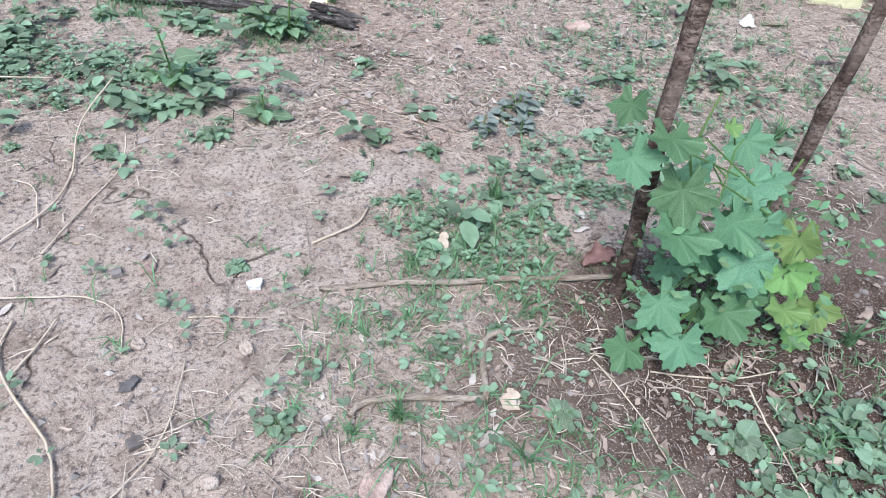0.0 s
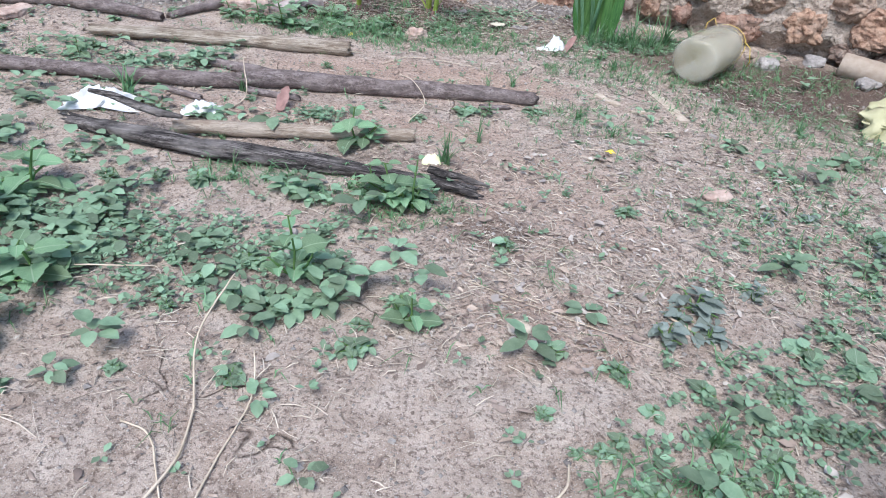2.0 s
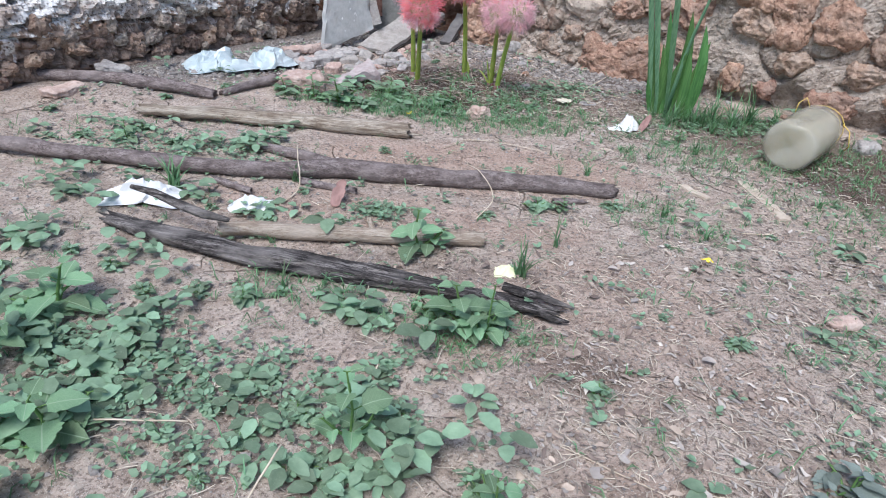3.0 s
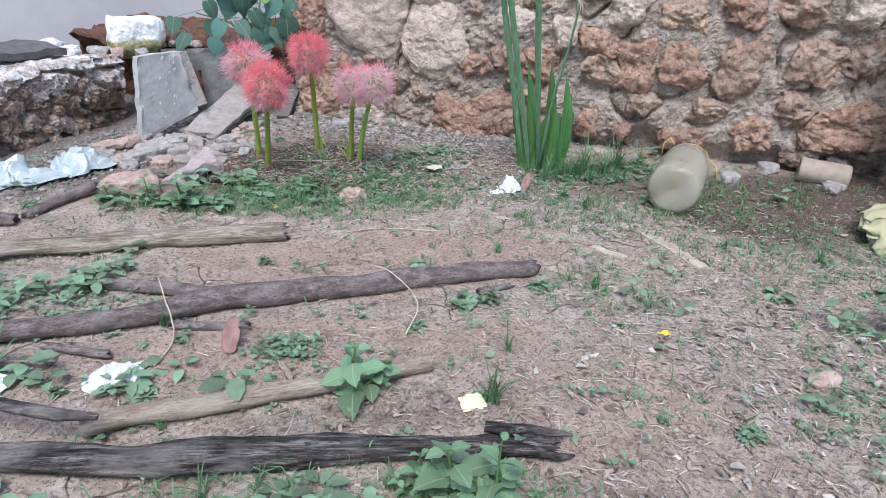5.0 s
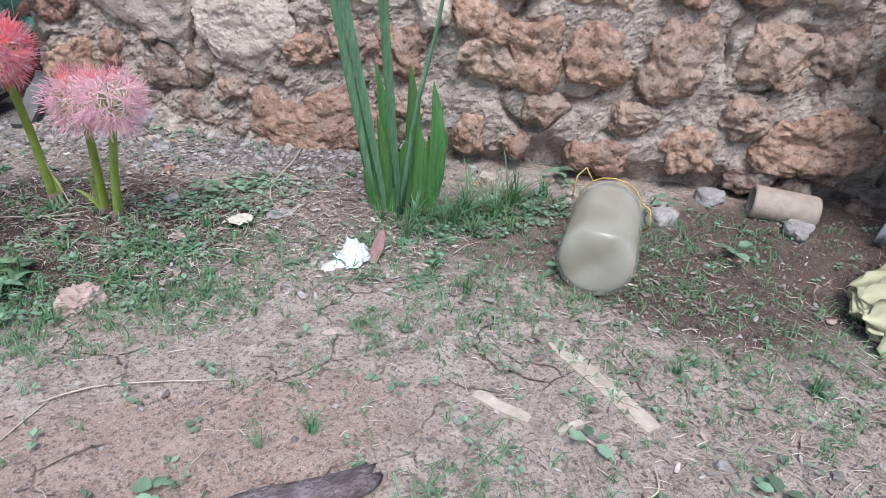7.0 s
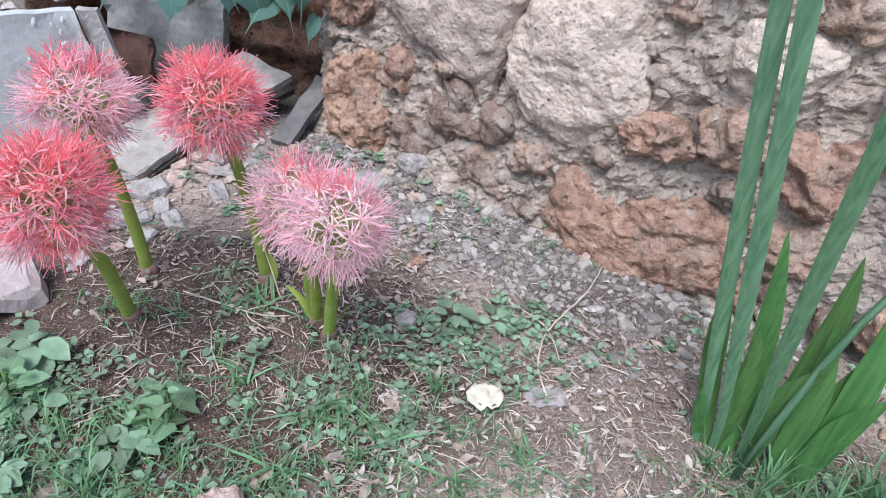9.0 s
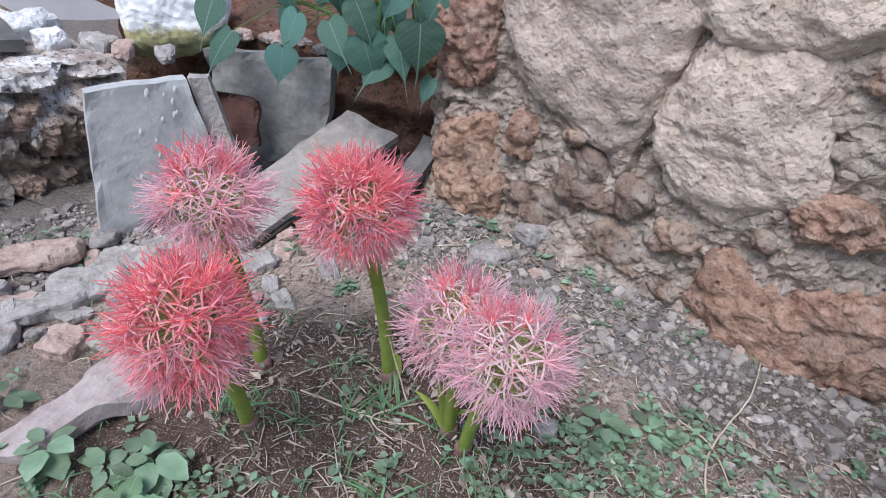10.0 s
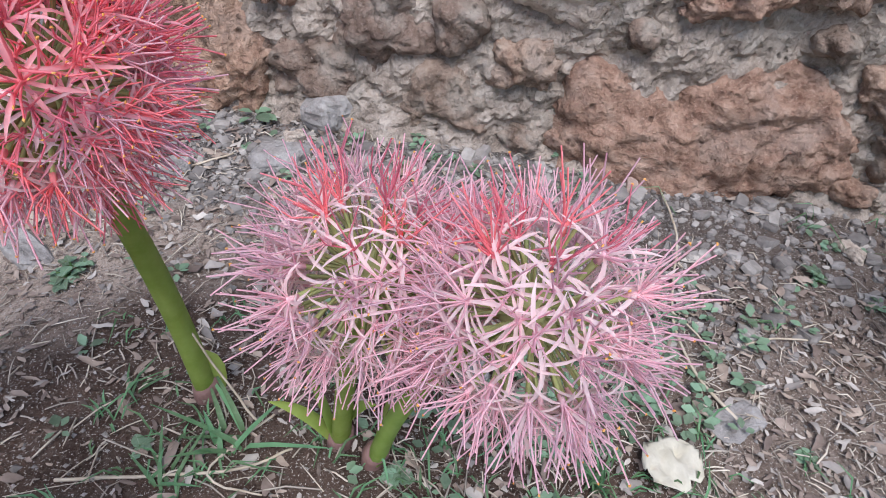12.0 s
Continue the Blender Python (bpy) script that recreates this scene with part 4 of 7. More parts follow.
# ---- logs and sticks ----
def log(name, label, pts, radii, mat, seed=0.0, sides=18, per=14, ridge=0.12, jag=0.02, lift=0.0, flat=1.0, wavy=0.008):
    """A log through pts (x, y, height above the soil), with a ridged skin and broken ends. Local x runs along it."""
    ps = [Vector((x, y, soil_height(x, y) + z + lift)) for x, y, z in pts]
    a, e = ps[0], ps[-1]
    d = e - a
    yaw = math.atan2(d.y, d.x)
    m = Matrix.Translation(a) @ Matrix.Rotation(yaw, 4, "Z")
    inv = m.inverted()
    ps = [inv @ p for p in ps]
    verts, faces = [], []
    rings = []
    for k in range(len(ps) - 1):
        for t in range(per):
            f = t / per
            p0, p1, p2, p3 = ps[max(k - 1, 0)], ps[k], ps[k + 1], ps[min(k + 2, len(ps) - 1)]
            c = 0.5 * ((2 * p1) + (p2 - p0) * f + (2 * p0 - 5 * p1 + 4 * p2 - p3) * f * f + (3 * p1 - p0 - 3 * p2 + p3) * f ** 3)
            c = c + Vector((0, wavy * noise.noise(Vector((c.x * 9, seed, 0))), 0.4 * wavy * noise.noise(Vector((c.x * 9, seed, 4)))))
            rings.append((c, (radii[k] * (1 - f) + radii[k + 1] * f) * (1 + 0.14 * noise.noise(Vector((c.x * 14, seed, 8))))))
    rings.append((ps[-1], radii[-1]))
    n = len(rings)
    for i, (c, r) in enumerate(rings):
        t = (rings[min(i + 1, n - 1)][0] - rings[max(i - 1, 0)][0]).normalized()
        side = Vector((-t.y, t.x, 0)).normalized()
        up = t.cross(side)
        for j in range(sides):
            ang = 2 * math.pi * j / sides
            q = Vector((c.x * 6, math.cos(ang) * 1.6, math.sin(ang) * 1.6 + seed))
            f = 1 + ridge * (1.2 * noise.noise(q) + 0.8 * (0.5 - abs(noise.noise(Vector((c.x * 3, math.cos(ang) * 4, math.sin(ang) * 4 + seed))))) + 0.35 * noise.noise(q * 5))
            shove = t * jag * noise.noise(Vector((ang * 3, seed, 1 if i else 7))) * (1.0 if i in (0, n - 1) else 0.0)
            verts.append(c + (side * math.cos(ang) + up * math.sin(ang) * flat) * r * f + shove)
    for i in range(n - 1):
        for j in range(sides):
            j2 = (j + 1) % sides
            faces.append((i * sides + j, i * sides + j2, (i + 1) * sides + j2, (i + 1) * sides + j))
    for ring0, rev in ((0, True), ((n - 1) * sides, False)):
        c = sum((verts[ring0 + j] for j in range(sides)), Vector()) / sides
        verts.append(c + Vector((0.006 if rev else -0.006, 0, 0)))
        for j in range(sides):
            q = (ring0 + j, ring0 + (j + 1) % sides, len(verts) - 1)
            faces.append(tuple(reversed(q)) if rev else q)
    b = Build()
    b.put(verts, faces)
    return thing(name, label, "log" if max(radii) > 0.013 else "stick", m, "", b.mesh(name, mat)), m


weathered, wm = log("weathered_log", "weathered black-grey split log lying among weeds", [(-0.54, 1.83, 0.014), (-0.34, 1.772, 0.016), (-0.08, 1.742, 0.012), (0.1, 1.725, 0.006), (0.215, 1.71, 0.004)], [0.013, 0.019, 0.02, 0.013, 0.006], LOG_DARK, 2.0, 30, 26, 0.34, 0.05, flat=0.7)
inv = wm.inverted()
random.seed(3)
for x, y, l, z, tw in [(0.13, 1.735, 0.11, 0.022, 3), (0.12, 1.71, 0.1, 0.012, -4), (0.14, 1.7, 0.09, 0.02, -8)]:
    pts = [inv @ Vector((x + l * t, y - 0.02 * t + 0.004 * math.sin(9 * t + tw), soil_height(x, y) + z - 0.012 * t)) for t in (0, 0.25, 0.5, 0.75, 1)]
    b = Build()
    b.tube(pts, [0.007, 0.008, 0.006, 0.005, 0.0015], 6, flat=0.6)
    part("splinter", b.mesh("splinter", LOG_DARK), weathered, "grey splinter of the log end")
b = Build()
pts = [inv @ Vector((-0.52 + 0.2 * t, 1.875 - 0.075 * t, 0.055 - 0.006 * t + 0.004 * math.sin(7 * t))) for t in (0, 0.25, 0.5, 0.75, 1)]
b.tube(pts, [0.004, 0.007, 0.008, 0.008, 0.004], 6, flat=0.6)
part("splinter", b.mesh("splinter", LOG_DARK), weathered, "black splinter lifting off the log")

log("tan_stick", "pale tan debarked stick lying on the soil", [(-0.35, 1.83, 0.016), (-0.12, 1.862, 0.016), (0.098, 1.898, 0.014)], [0.0135, 0.0135, 0.0125], STICK_TAN, 5.0, 16, 26, 0.07, 0.008)
forked, fm = log("forked_branch", "long grey-brown forked branch lying on reddish sand", [(-1.15, 2.075, 0.016), (-0.464, 2.068, 0.017), (-0.194, 2.126, 0.019), (0.08, 2.16, 0.018), (0.365, 2.185, 0.014)], [0.014, 0.015, 0.0205, 0.019, 0.0145], LOG_BROWN, 8.0, 18, 22, 0.1, 0.014)
fb2, _m = log("fork", "thinner fork of the branch", [(-0.43, 2.235, 0.012), (-0.317, 2.194, 0.012), (-0.22, 2.14, 0.016)], [0.01, 0.0115, 0.014], LOG_BROWN, 9.0, 14, 12, 0.1, 0.01)
fb2.parent = forked
fb2.matrix_parent_inverse = fm.inverted()
for key in ("category",):
    del fb2[key]
log("thin_branch", "thin grey branch lying beside the forked branch", [(-0.82, 2.085, 0.01), (-0.66, 2.095, 0.01), (-0.46, 2.1, 0.012)], [0.009, 0.011, 0.009], LOG_BROWN, 11, 12, 12)
bam, bm_ = log("bamboo_split", "grey split bamboo pole lying on the sand", [(-0.75, 2.36, 0.016), (-0.45, 2.395, 0.018), (-0.1, 2.4, 0.017)], [0.015, 0.021, 0.022], BAMBOO, 14, 18, 30, 0.1, 0.03, flat=0.8)
inv = bm_.inverted()
for dy, l in ((0.009, 0.02), (-0.012, 0.045), (0.0, 0.012)):
    b = Build()
    b.tube([inv @ Vector((-0.14 + t * (0.03 + l), 2.4 + dy, 0.016 + 0.008 * (dy > 0))) for t in (0, 0.5, 1)], [0.006, 0.004, 0.0015], 5, flat=0.5)
    part("splinter", b.mesh("bamboo_splinter", BAMBOO), bam, "frayed pale bamboo end")
log("brown_branch", "dark brown branch lying before the low wall", [(-1.1, 2.51, 0.014), (-0.85, 2.535, 0.016), (-0.64, 2.545, 0.012)], [0.013, 0.016, 0.012], LOG_BROWN, 17, 14, 16, 0.14)
log("brown_branch", "short dark branch tilted against plastic", [(-0.63, 2.57, 0.008), (-0.53, 2.72, 0.02)], [0.009, 0.013], LOG_BROWN, 18, 12, 10, 0.14)
log("small_stick", "short grey-brown stick on the soil", [(-0.275, 2.07, 0.008), (-0.16, 2.05, 0.007)], [0.0075, 0.0065], LOG_BROWN, 19, 10, 8)
log("small_stick", "short grey stick beside crumpled paper", [(-0.44, 2.03, 0.007), (-0.355, 2.0, 0.008)], [0.0065, 0.007], LOG_BROWN, 20, 10, 8)
log("small_stick", "thin broken stick near the tan stick", [(-0.115, 1.945, 0.005), (-0.1, 1.895, 0.005)], [0.005, 0.005], STICK_TAN, 21, 8, 6)
log("small_stick", "short brown stick under the branch end", [(0.235, 2.12, 0.006), (0.3, 2.135, 0.006)], [0.007, 0.005], LOG_BROWN, 22, 8, 6)
log("long_twig", "long straight pale twig pointing at the wooden post", [(0.26, 0.983, 0.006), (0.43, 1.01, 0.009), (0.61, 1.034, 0.008)], [0.003, 0.0036, 0.0032], STICK_TAN, 23, 8, 8)
log("bent_twig", "bent pale twig on the soil", [(0.315, 0.815, 0.004), (0.335, 0.834, 0.006), (0.446, 0.845, 0.006)], [0.0025, 0.0034, 0.0036], STICK_TAN, 24, 8, 8)
log("bent_twig", "upright elbow of a pale twig", [(0.446, 0.845, 0.008), (0.452, 0.92, 0.01), (0.505, 0.942, 0.008)], [0.0034, 0.0034, 0.003], STICK_TAN, 25, 8, 8)


# ---- wooden posts ----
def post(x, y, h, r, lean, seed, label):
    pts = [Vector((x + lean[0] * t * h, y + lean[1] * t * h, -0.03 + (h + 0.03) * t)) for t in [k / 40 for k in range(41)]]
    b = Build()
    verts, faces, sides = [], [], 16
    for i, p in enumerate(pts):
        for j in range(sides):
            a = 2 * math.pi * j / sides
            q = Vector((math.cos(a), math.sin(a), p.z * 14 + seed))
            f = 1 + 0.13 * noise.noise(q * 1.3) + 0.08 * noise.noise(q * 4)
            knot = 0.25 * math.exp(-((p.z - 0.17) / 0.012) ** 2) * (1 + math.cos(a - 2))
            wob = Vector((0.004 * noise.noise(Vector((p.z * 7, seed, 0))), 0.004 * noise.noise(Vector((p.z * 7, seed, 5))), 0))
            verts.append(p + wob + Vector((math.cos(a), math.sin(a), 0)) * r * (f + knot) * (1.0 - 0.2 * i / 40))
    for i in range(40):
        for j in range(sides):
            faces.append((i * sides + j, i * sides + (j + 1) % sides, (i + 1) * sides + (j + 1) % sides, (i + 1) * sides + j))
    faces.append(tuple(range(40 * sides, 41 * sides)))
    b.put(verts, faces)
    ob = thing("wooden_post", label, "post", None, "stakes of the gourd plant")
    part("pole", b.mesh("pole", POST_BARK), ob)
    return ob


p1 = post(0.607, 1.005, 0.6, 0.0098, (-0.012, 0.09), 1.0, "dark rough wooden stake standing beside a gourd plant")
p2 = post(0.852, 1.172, 0.6, 0.0092, (0.01, 0.0), 7.0, "dark wooden stake standing behind a gourd plant")
for z in (0.155, 0.215):
    b = Build()
    c = Vector((0.607 - 0.012 * z, 1.005 + 0.09 * z, z))
    b.tube([c + Vector((math.cos(a) * 0.0135, math.sin(a) * 0.0135, 0.003 * math.sin(2 * a + z * 60))) for a in [k * math.pi / 6 for k in range(13)]] + [c + Vector((0.022, -0.012, -0.006))], 0.0006, 5)
    part("twine", b.mesh("twine", TWIG), p1, "pale dry tendril wound round the stake")


# ---- blood lilies ----
def floret_mesh(seed, fade):
    """One floret along +z from the head's centre: stalk, six narrow spreading petals and six long stamens."""
    pink = fade in (2, 1)
    random.seed(seed)
    b = Build()
    node = rnd(0.034, 0.041)
    lean = Vector((rnd(-0.0025, 0.0025), rnd(-0.0025, 0.0025), 0))
    b.tube([(0, 0, 0.004), lean + Vector((0, 0, node * 0.55)), (0, 0, node)], [0.0008, 0.0008, 0.0011], 4, 0, False)
    b.tube([(0, 0, node - 0.0025), (0, 0, node + 0.0025)], [0.0013, 0.0012], 5, 2)
    turn = rnd(0, 6.28)
    for k in range(6):
        a = turn + k * math.pi / 3 + rnd(-0.2, 0.2)
        d = Vector((math.cos(a), math.sin(a), 0))
        side = Vector((-d.y, d.x, 0))
        ln, rise = (rnd(0.015, 0.021), rnd(0.05, 0.75)) if pink else (rnd(0.015, 0.021), rnd(0.25, 1.2))
        sw, curl = rnd(-0.35, 0.35), rnd(0.1, 0.65)
        pts = [Vector((0, 0, node + 0.001)) + (d + side * sw * t) * ln * t * (1 - 0.1 * t) + Vector((0, 0, ln * rise * t - curl * ln * t * t)) for t in (0, 0.25, 0.5, 0.75, 1)]
        w = rnd(0.65, 0.9) if pink else rnd(0.65, 0.95)
        b.blade(pts, [0.0011 * w, 0.0018 * w, 0.002 * w, 0.0015 * w, 0.0003], side, 1, 0.3)
    for k in range(8 if pink else 9):
        a = turn + k * (0.9 if pink else 0.7) + rnd(-0.3, 0.3)
        d = Vector((math.cos(a), math.sin(a), 0))
        up, out = rnd(0.014, 0.027), rnd(0.001, 0.017)
        tip = Vector((0, 0, node + up)) + d * out
        bow = Vector((rnd(-0.003, 0.003), rnd(-0.003, 0.003), 0))
        b.tube([(0, 0, node + 0.001), Vector((0, 0, node + up * 0.5)) + d * out * rnd(0.3, 0.9) + bow, tip], [0.00045, 0.0004, 0.00032] if pink else [0.0005, 0.00046, 0.00036], 3, 2, False)
        if random.random() < (0.1 if pink else 0.3):
            b.tube([tip - d * 0.0005, tip + Vector((0, 0, 0.0004)), tip + d * 0.0006], [0.0002, 0.00045, 0.0002], 4, 3, False)
    mats = {2: [PEDICEL, TEPAL_PINK, STAMEN_PINK, ANTHER], 1: [PEDICEL, TEPAL_PINK, STAMEN_RED, ANTHER], 0: [PEDICEL, TEPAL_RED, STAMEN_RED, ANTHER], 3: [PEDICEL, TEPAL_RED, STAMEN_PINK, ANTHER]}[fade]
    return b.mesh("floret", mats)


FLORETS = {fade: [floret_mesh(40 + k, fade) for k in range(9)] for fade in range(4)}


def lily(label, head, foot, r, pink, count, leaves=(), bend=0.0, pale=0.0):
    head, foot = Vector(head), Vector((foot[0], foot[1], soil_height(foot[0], foot[1]) - 0.005))
    ob = thing("blood_lily", label, "flower", Matrix.Translation(foot), "blood lilies in the bed")
    top = head - foot
    axis = (top + Vector((0, 0, 0.06))).normalized()
    mid = top * 0.5 + Vector((bend, 0, 0.01)) - Vector((top.x, top.y, 0)) * 0.22
    pts = []
    for k in range(11):
        t = k / 10
        pts.append(mid * (2 * t * (1 - t)) + (top - axis * 0.012) * t * t)
    b = Build()
    b.tube(pts, [0.0088 - 0.0026 * k / 10 for k in range(11)], 10, flat=0.75)
    part("stem", b.mesh("lily_stem", LILY_STEM), ob)
    b = Build()
    b.tube([pts[0] - Vector((0, 0, 0.01)), pts[0] + Vector((0, 0, 0.012)), pts[1] * 0.8], [0.0125, 0.0115, 0.0094], 10, flat=0.8)
    part("sheath", b.mesh("sheath", RUST_LEAF), ob, "reddish-brown papery sheath")
    for k, (dx, dy, ln, w) in enumerate(leaves):
        b = Build()
        lp = [Vector((dx * t * 0.5 * (1 + t), dy * t * 0.5 * (1 + t), ln * t * (1 - 0.25 * t * t * (abs(dx) + abs(dy) > 0.03)))) for t in [q / 7 for q in range(8)]]
        b.blade(lp, [w * 0.6, w * 0.9, w, w, w * 0.9, w * 0.75, w * 0.45, w * 0.05], (-dy + 0.3, dx + 0.9, 0), 0, 0.16)
        part("leaf", b.mesh("lily_leaf", LILY_STEM), ob)
    core = Build()
    blob(core, (0.022, 0.022, 0.022), 8, 2.0, 0.1, 5, count)
    hd = part("flower_head", core.mesh("flower_core", PEDICEL), ob, ("faded pink" if pink else "coral red") + " spherical flower head", Matrix.Translation(top))
    random.seed(count)
    size = r / 0.061
    for k in range(count):
        z = 1 - 2 * (k + 0.5) / count
        a = k * 2.399963 + rnd(-0.12, 0.12)
        d = (Vector((math.sqrt(1 - z * z) * math.cos(a), math.sqrt(1 - z * z) * math.sin(a), z)) + Vector((rnd(-0.12, 0.12), rnd(-0.12, 0.12), rnd(-0.12, 0.12)))).normalized()
        if d.dot(-axis) > 0.93:
            continue
        m = d.to_track_quat("Z", "Y").to_matrix().to_4x4() @ Matrix.Rotation(rnd(0, 6.28), 4, "Z") @ Matrix.Scale(size * rnd(0.8, 1.06), 4)
        fade = 2 if pink else 0 if d.z > rnd(-0.3, 0.6) else random.choice((1, 3))
        if pale and d.z < rnd(pale - 0.3, pale + 0.4):
            fade = random.choice((2, 2, 2, 3))
        if pink and d.z > rnd(0.6, 1.0):
            fade = 1
        part("floret", random.choice(FLORETS[fade]), hd, m=m)
    return ob


lily("blood lily with a coral red globe leaning over rubble", (-0.124, 2.75, 0.246), (-0.134, 2.858), 0.067, False, 165)
lily("tall blood lily with a dense coral red globe", (-0.018, 2.88, 0.301), (0.003, 2.964), 0.062, False, 185)
lily("blood lily with a reddish-pink globe behind the others", (-0.172, 2.9, 0.272), (-0.158, 2.955), 0.068, False, 140, pale=0.75)
lily("blood lily with a faded pink globe touching its neighbour", (0.09, 2.822, 0.236), (0.088, 2.9), 0.062, True, 112, [(-0.02, 0.0, 0.09, 0.016), (0.02, -0.02, 0.085, 0.014), (-0.045, 0.01, 0.07, 0.013)])
lily("low blood lily with a faded pink globe hanging forward", (0.137, 2.773, 0.25), (0.108, 2.88), 0.062, True, 116, [(0.01, -0.015, 0.1, 0.015), (0.03, 0.01, 0.075, 0.012)])
b = Build()
b.blade([Vector((0.004, 2.962, soil_height(0, 2.96))) + Vector((0.004 * t, -0.006 * t, 0.055 * t)) for t in (0, 0.3, 0.6, 0.85, 1)], [0.02, 0.024, 0.022, 0.014, 0.002], (1, -0.2, 0), 0, 0.2)
thing("lily_shoot", "broad young green lily shoot by the stem", "plant", None, "", b.mesh("lily_shoot", LILY_STEM))


# ---- strap-leaved lily by the wall ----
def strap_plant():
    ob = thing("strap_lily", "tall clump of dark green strap leaves by the wall", "plant", pose(0.6, 2.775, soil_height(0.6, 2.775)))
    o = Vector((0.6, 2.775, soil_height(0.6, 2.775)))
    along = Vector((0.868, -0.497, 0))

    def leaf(foot, tip, w, sag=0.0, out=0.0, tall=False):
        w *= 1.18 if tall else 1.12
        a, e = along * foot, along * tip[0] + Vector((0, 0, tip[1])) + Vector((WALL_N.x, WALL_N.y, 0)) * out
        n = 12
        pts = [a.lerp(e, k / n) + along * sag * math.sin(math.pi * k / n) + Vector((0, 0, -0.03 if k == 0 else 0)) for k in range(n + 1)]
        ws = [w * (0.5 + 0.5 * min(1, 3 * k / n)) * (1 if tall else min(1.0, 2.6 * (1 - k / n)) ** 0.75 + 0.02) for k in range(n + 1)]
        b = Build()
        b.blade(pts, ws, along, 0, 0.22)
        part("leaf", b.mesh("strap_leaf", STRAP if tall else STRAP_YOUNG), ob)

    for foot, tip, w, sag, out in [(-0.046, (-0.158, 0.62), 0.0135, 0.0, 0.088), (-0.026, (-0.138, 0.63), 0.0135, 0.0, 0.112), (0.0, (-0.044, 0.63), 0.0135, -0.004, 0.125)]:
        leaf(foot, tip, w, sag, out, True)
    for foot, tip, w, sag, out in [
        (-0.038, (-0.087, 0.232), 0.02, -0.008, 0.0), (-0.015, (-0.06, 0.282), 0.021, 0.006, -0.015), (0.0, (0.004, 0.29), 0.026, 0.014, 0.0), (0.055, (0.046, 0.262), 0.026, 0.012, -0.005),
        (0.01, (0.024, 0.19), 0.025, -0.014, 0.03), (0.058, (0.08, 0.18), 0.024, -0.008, 0.02), (-0.03, (-0.045, 0.2), 0.02, 0.008, 0.03), (0.03, (0.012, 0.225), 0.024, 0.01, 0.012), (-0.05, (-0.066, 0.1), 0.013, 0.0, 0.03), (0.04, (0.065, 0.22), 0.022, -0.004, -0.02),
    ]:
        leaf(foot, tip, w, sag, out)
    b = Build()
    stalk_line = [(-0.003, 0.0), (0.005, 0.1), (0.012, 0.18), (0.02, 0.24), (0.032, 0.3), (0.042, 0.355), (0.048, 0.4), (0.05, 0.43), (0.048, 0.455)]
    pts = [along * (x + 0.006) + Vector((0, 0, z)) + Vector((WALL_N.x, WALL_N.y, 0)) * 0.02 for x, z in stalk_line]
    b.tube(pts, [0.009 - 0.0055 * k / 8 for k in range(9)], 8, flat=0.5)
    stalk = part("flower_stalk", b.mesh("strap_stalk", STRAP), ob)
    b = Build()
    tip = pts[-1]
    b.tube([tip, tip + Vector((0.004, 0, 0.02)), tip + Vector((0.01, -0.004, 0.042))], [0.003, 0.0065, 0.001], 7)
    part("bud", b.mesh("bud", GRASS), stalk, "small pointed green bud")
    b = Build()
    for k in range(5):
        d = Vector((rnd(-0.02, 0.03), rnd(-0.01, 0.01), -rnd(0.02, 0.05)))
        b.tube([tip, tip + d * 0.4 + Vector((0.006, 0, 0.004)), tip + d], [0.002, 0.0016, 0.0006], 4)
    part("dry_petals", b.mesh("dry_petals", STRAW), stalk, "withered straw-coloured petals")


strap_plant()


# ---- weeds ----
def ovate(n=9, length=1.0, width=0.62, cup=0.12, droop=0.2, point=0.55, teeth=0.06):
    """An ovate leaf of unit length from the origin along +x, with a toothed rim and sunken ribs."""
    b = Build()
    verts, faces = [], []
    for i in range(n + 1):
        t = i / n
        w = width * 0.5 * (math.sin(math.pi * t ** point) ** 0.8 if 0 < t < 1 else 0.02) * (1 + (teeth if i % 2 else -teeth))
        z = -droop * t * t
        rib = 0.016 if i % 2 else -0.004
        for side in (-1, -0.5, 0, 0.5, 1):
            u = abs(side)
            wave = 0.03 * math.sin(t * 9 + side * 2) * u
            verts.append((t * length, w * side, z + cup * w * u * u + (rib * (0.4 + 0.6 * (u == 0.5)) if u < 1 else 0) - 0.02 * (side == 0) + wave))
    for i in range(n):
        for j in range(4):
            o = i * 5 + j
            faces.append((o, o + 5, o + 6, o + 1))
    b.put(verts, faces)
    return b


LEAF_SHAPES = {
    "ovate": [ovate(9, 1, w, c, d, 0.66).mesh("leaf_ovate", LEAF) for w, c, d in ((0.7, 0.22, 0.16), (0.78, 0.1, 0.26), (0.64, 0.3, 0.08))],
    "broad": [ovate(9, 1, w, c, d, 0.68, 0.08).mesh("leaf_broad", LEAF_BROAD) for w, c, d in ((0.78, 0.3, 0.25), (0.86, 0.15, 0.4), (0.72, 0.4, 0.15))],
    "round": [ovate(9, 1, w, c, d, 0.75, 0.03).mesh("leaf_round", LEAF) for w, c, d in ((0.95, 0.1, 0.1), (0.9, 0.2, 0.22))],
    "dusky": [ovate(9, 1, w, c, d, 0.62).mesh("leaf_dusky", LEAF_GREY) for w, c, d in ((0.66, 0.2, 0.2), (0.72, 0.1, 0.34))],
}


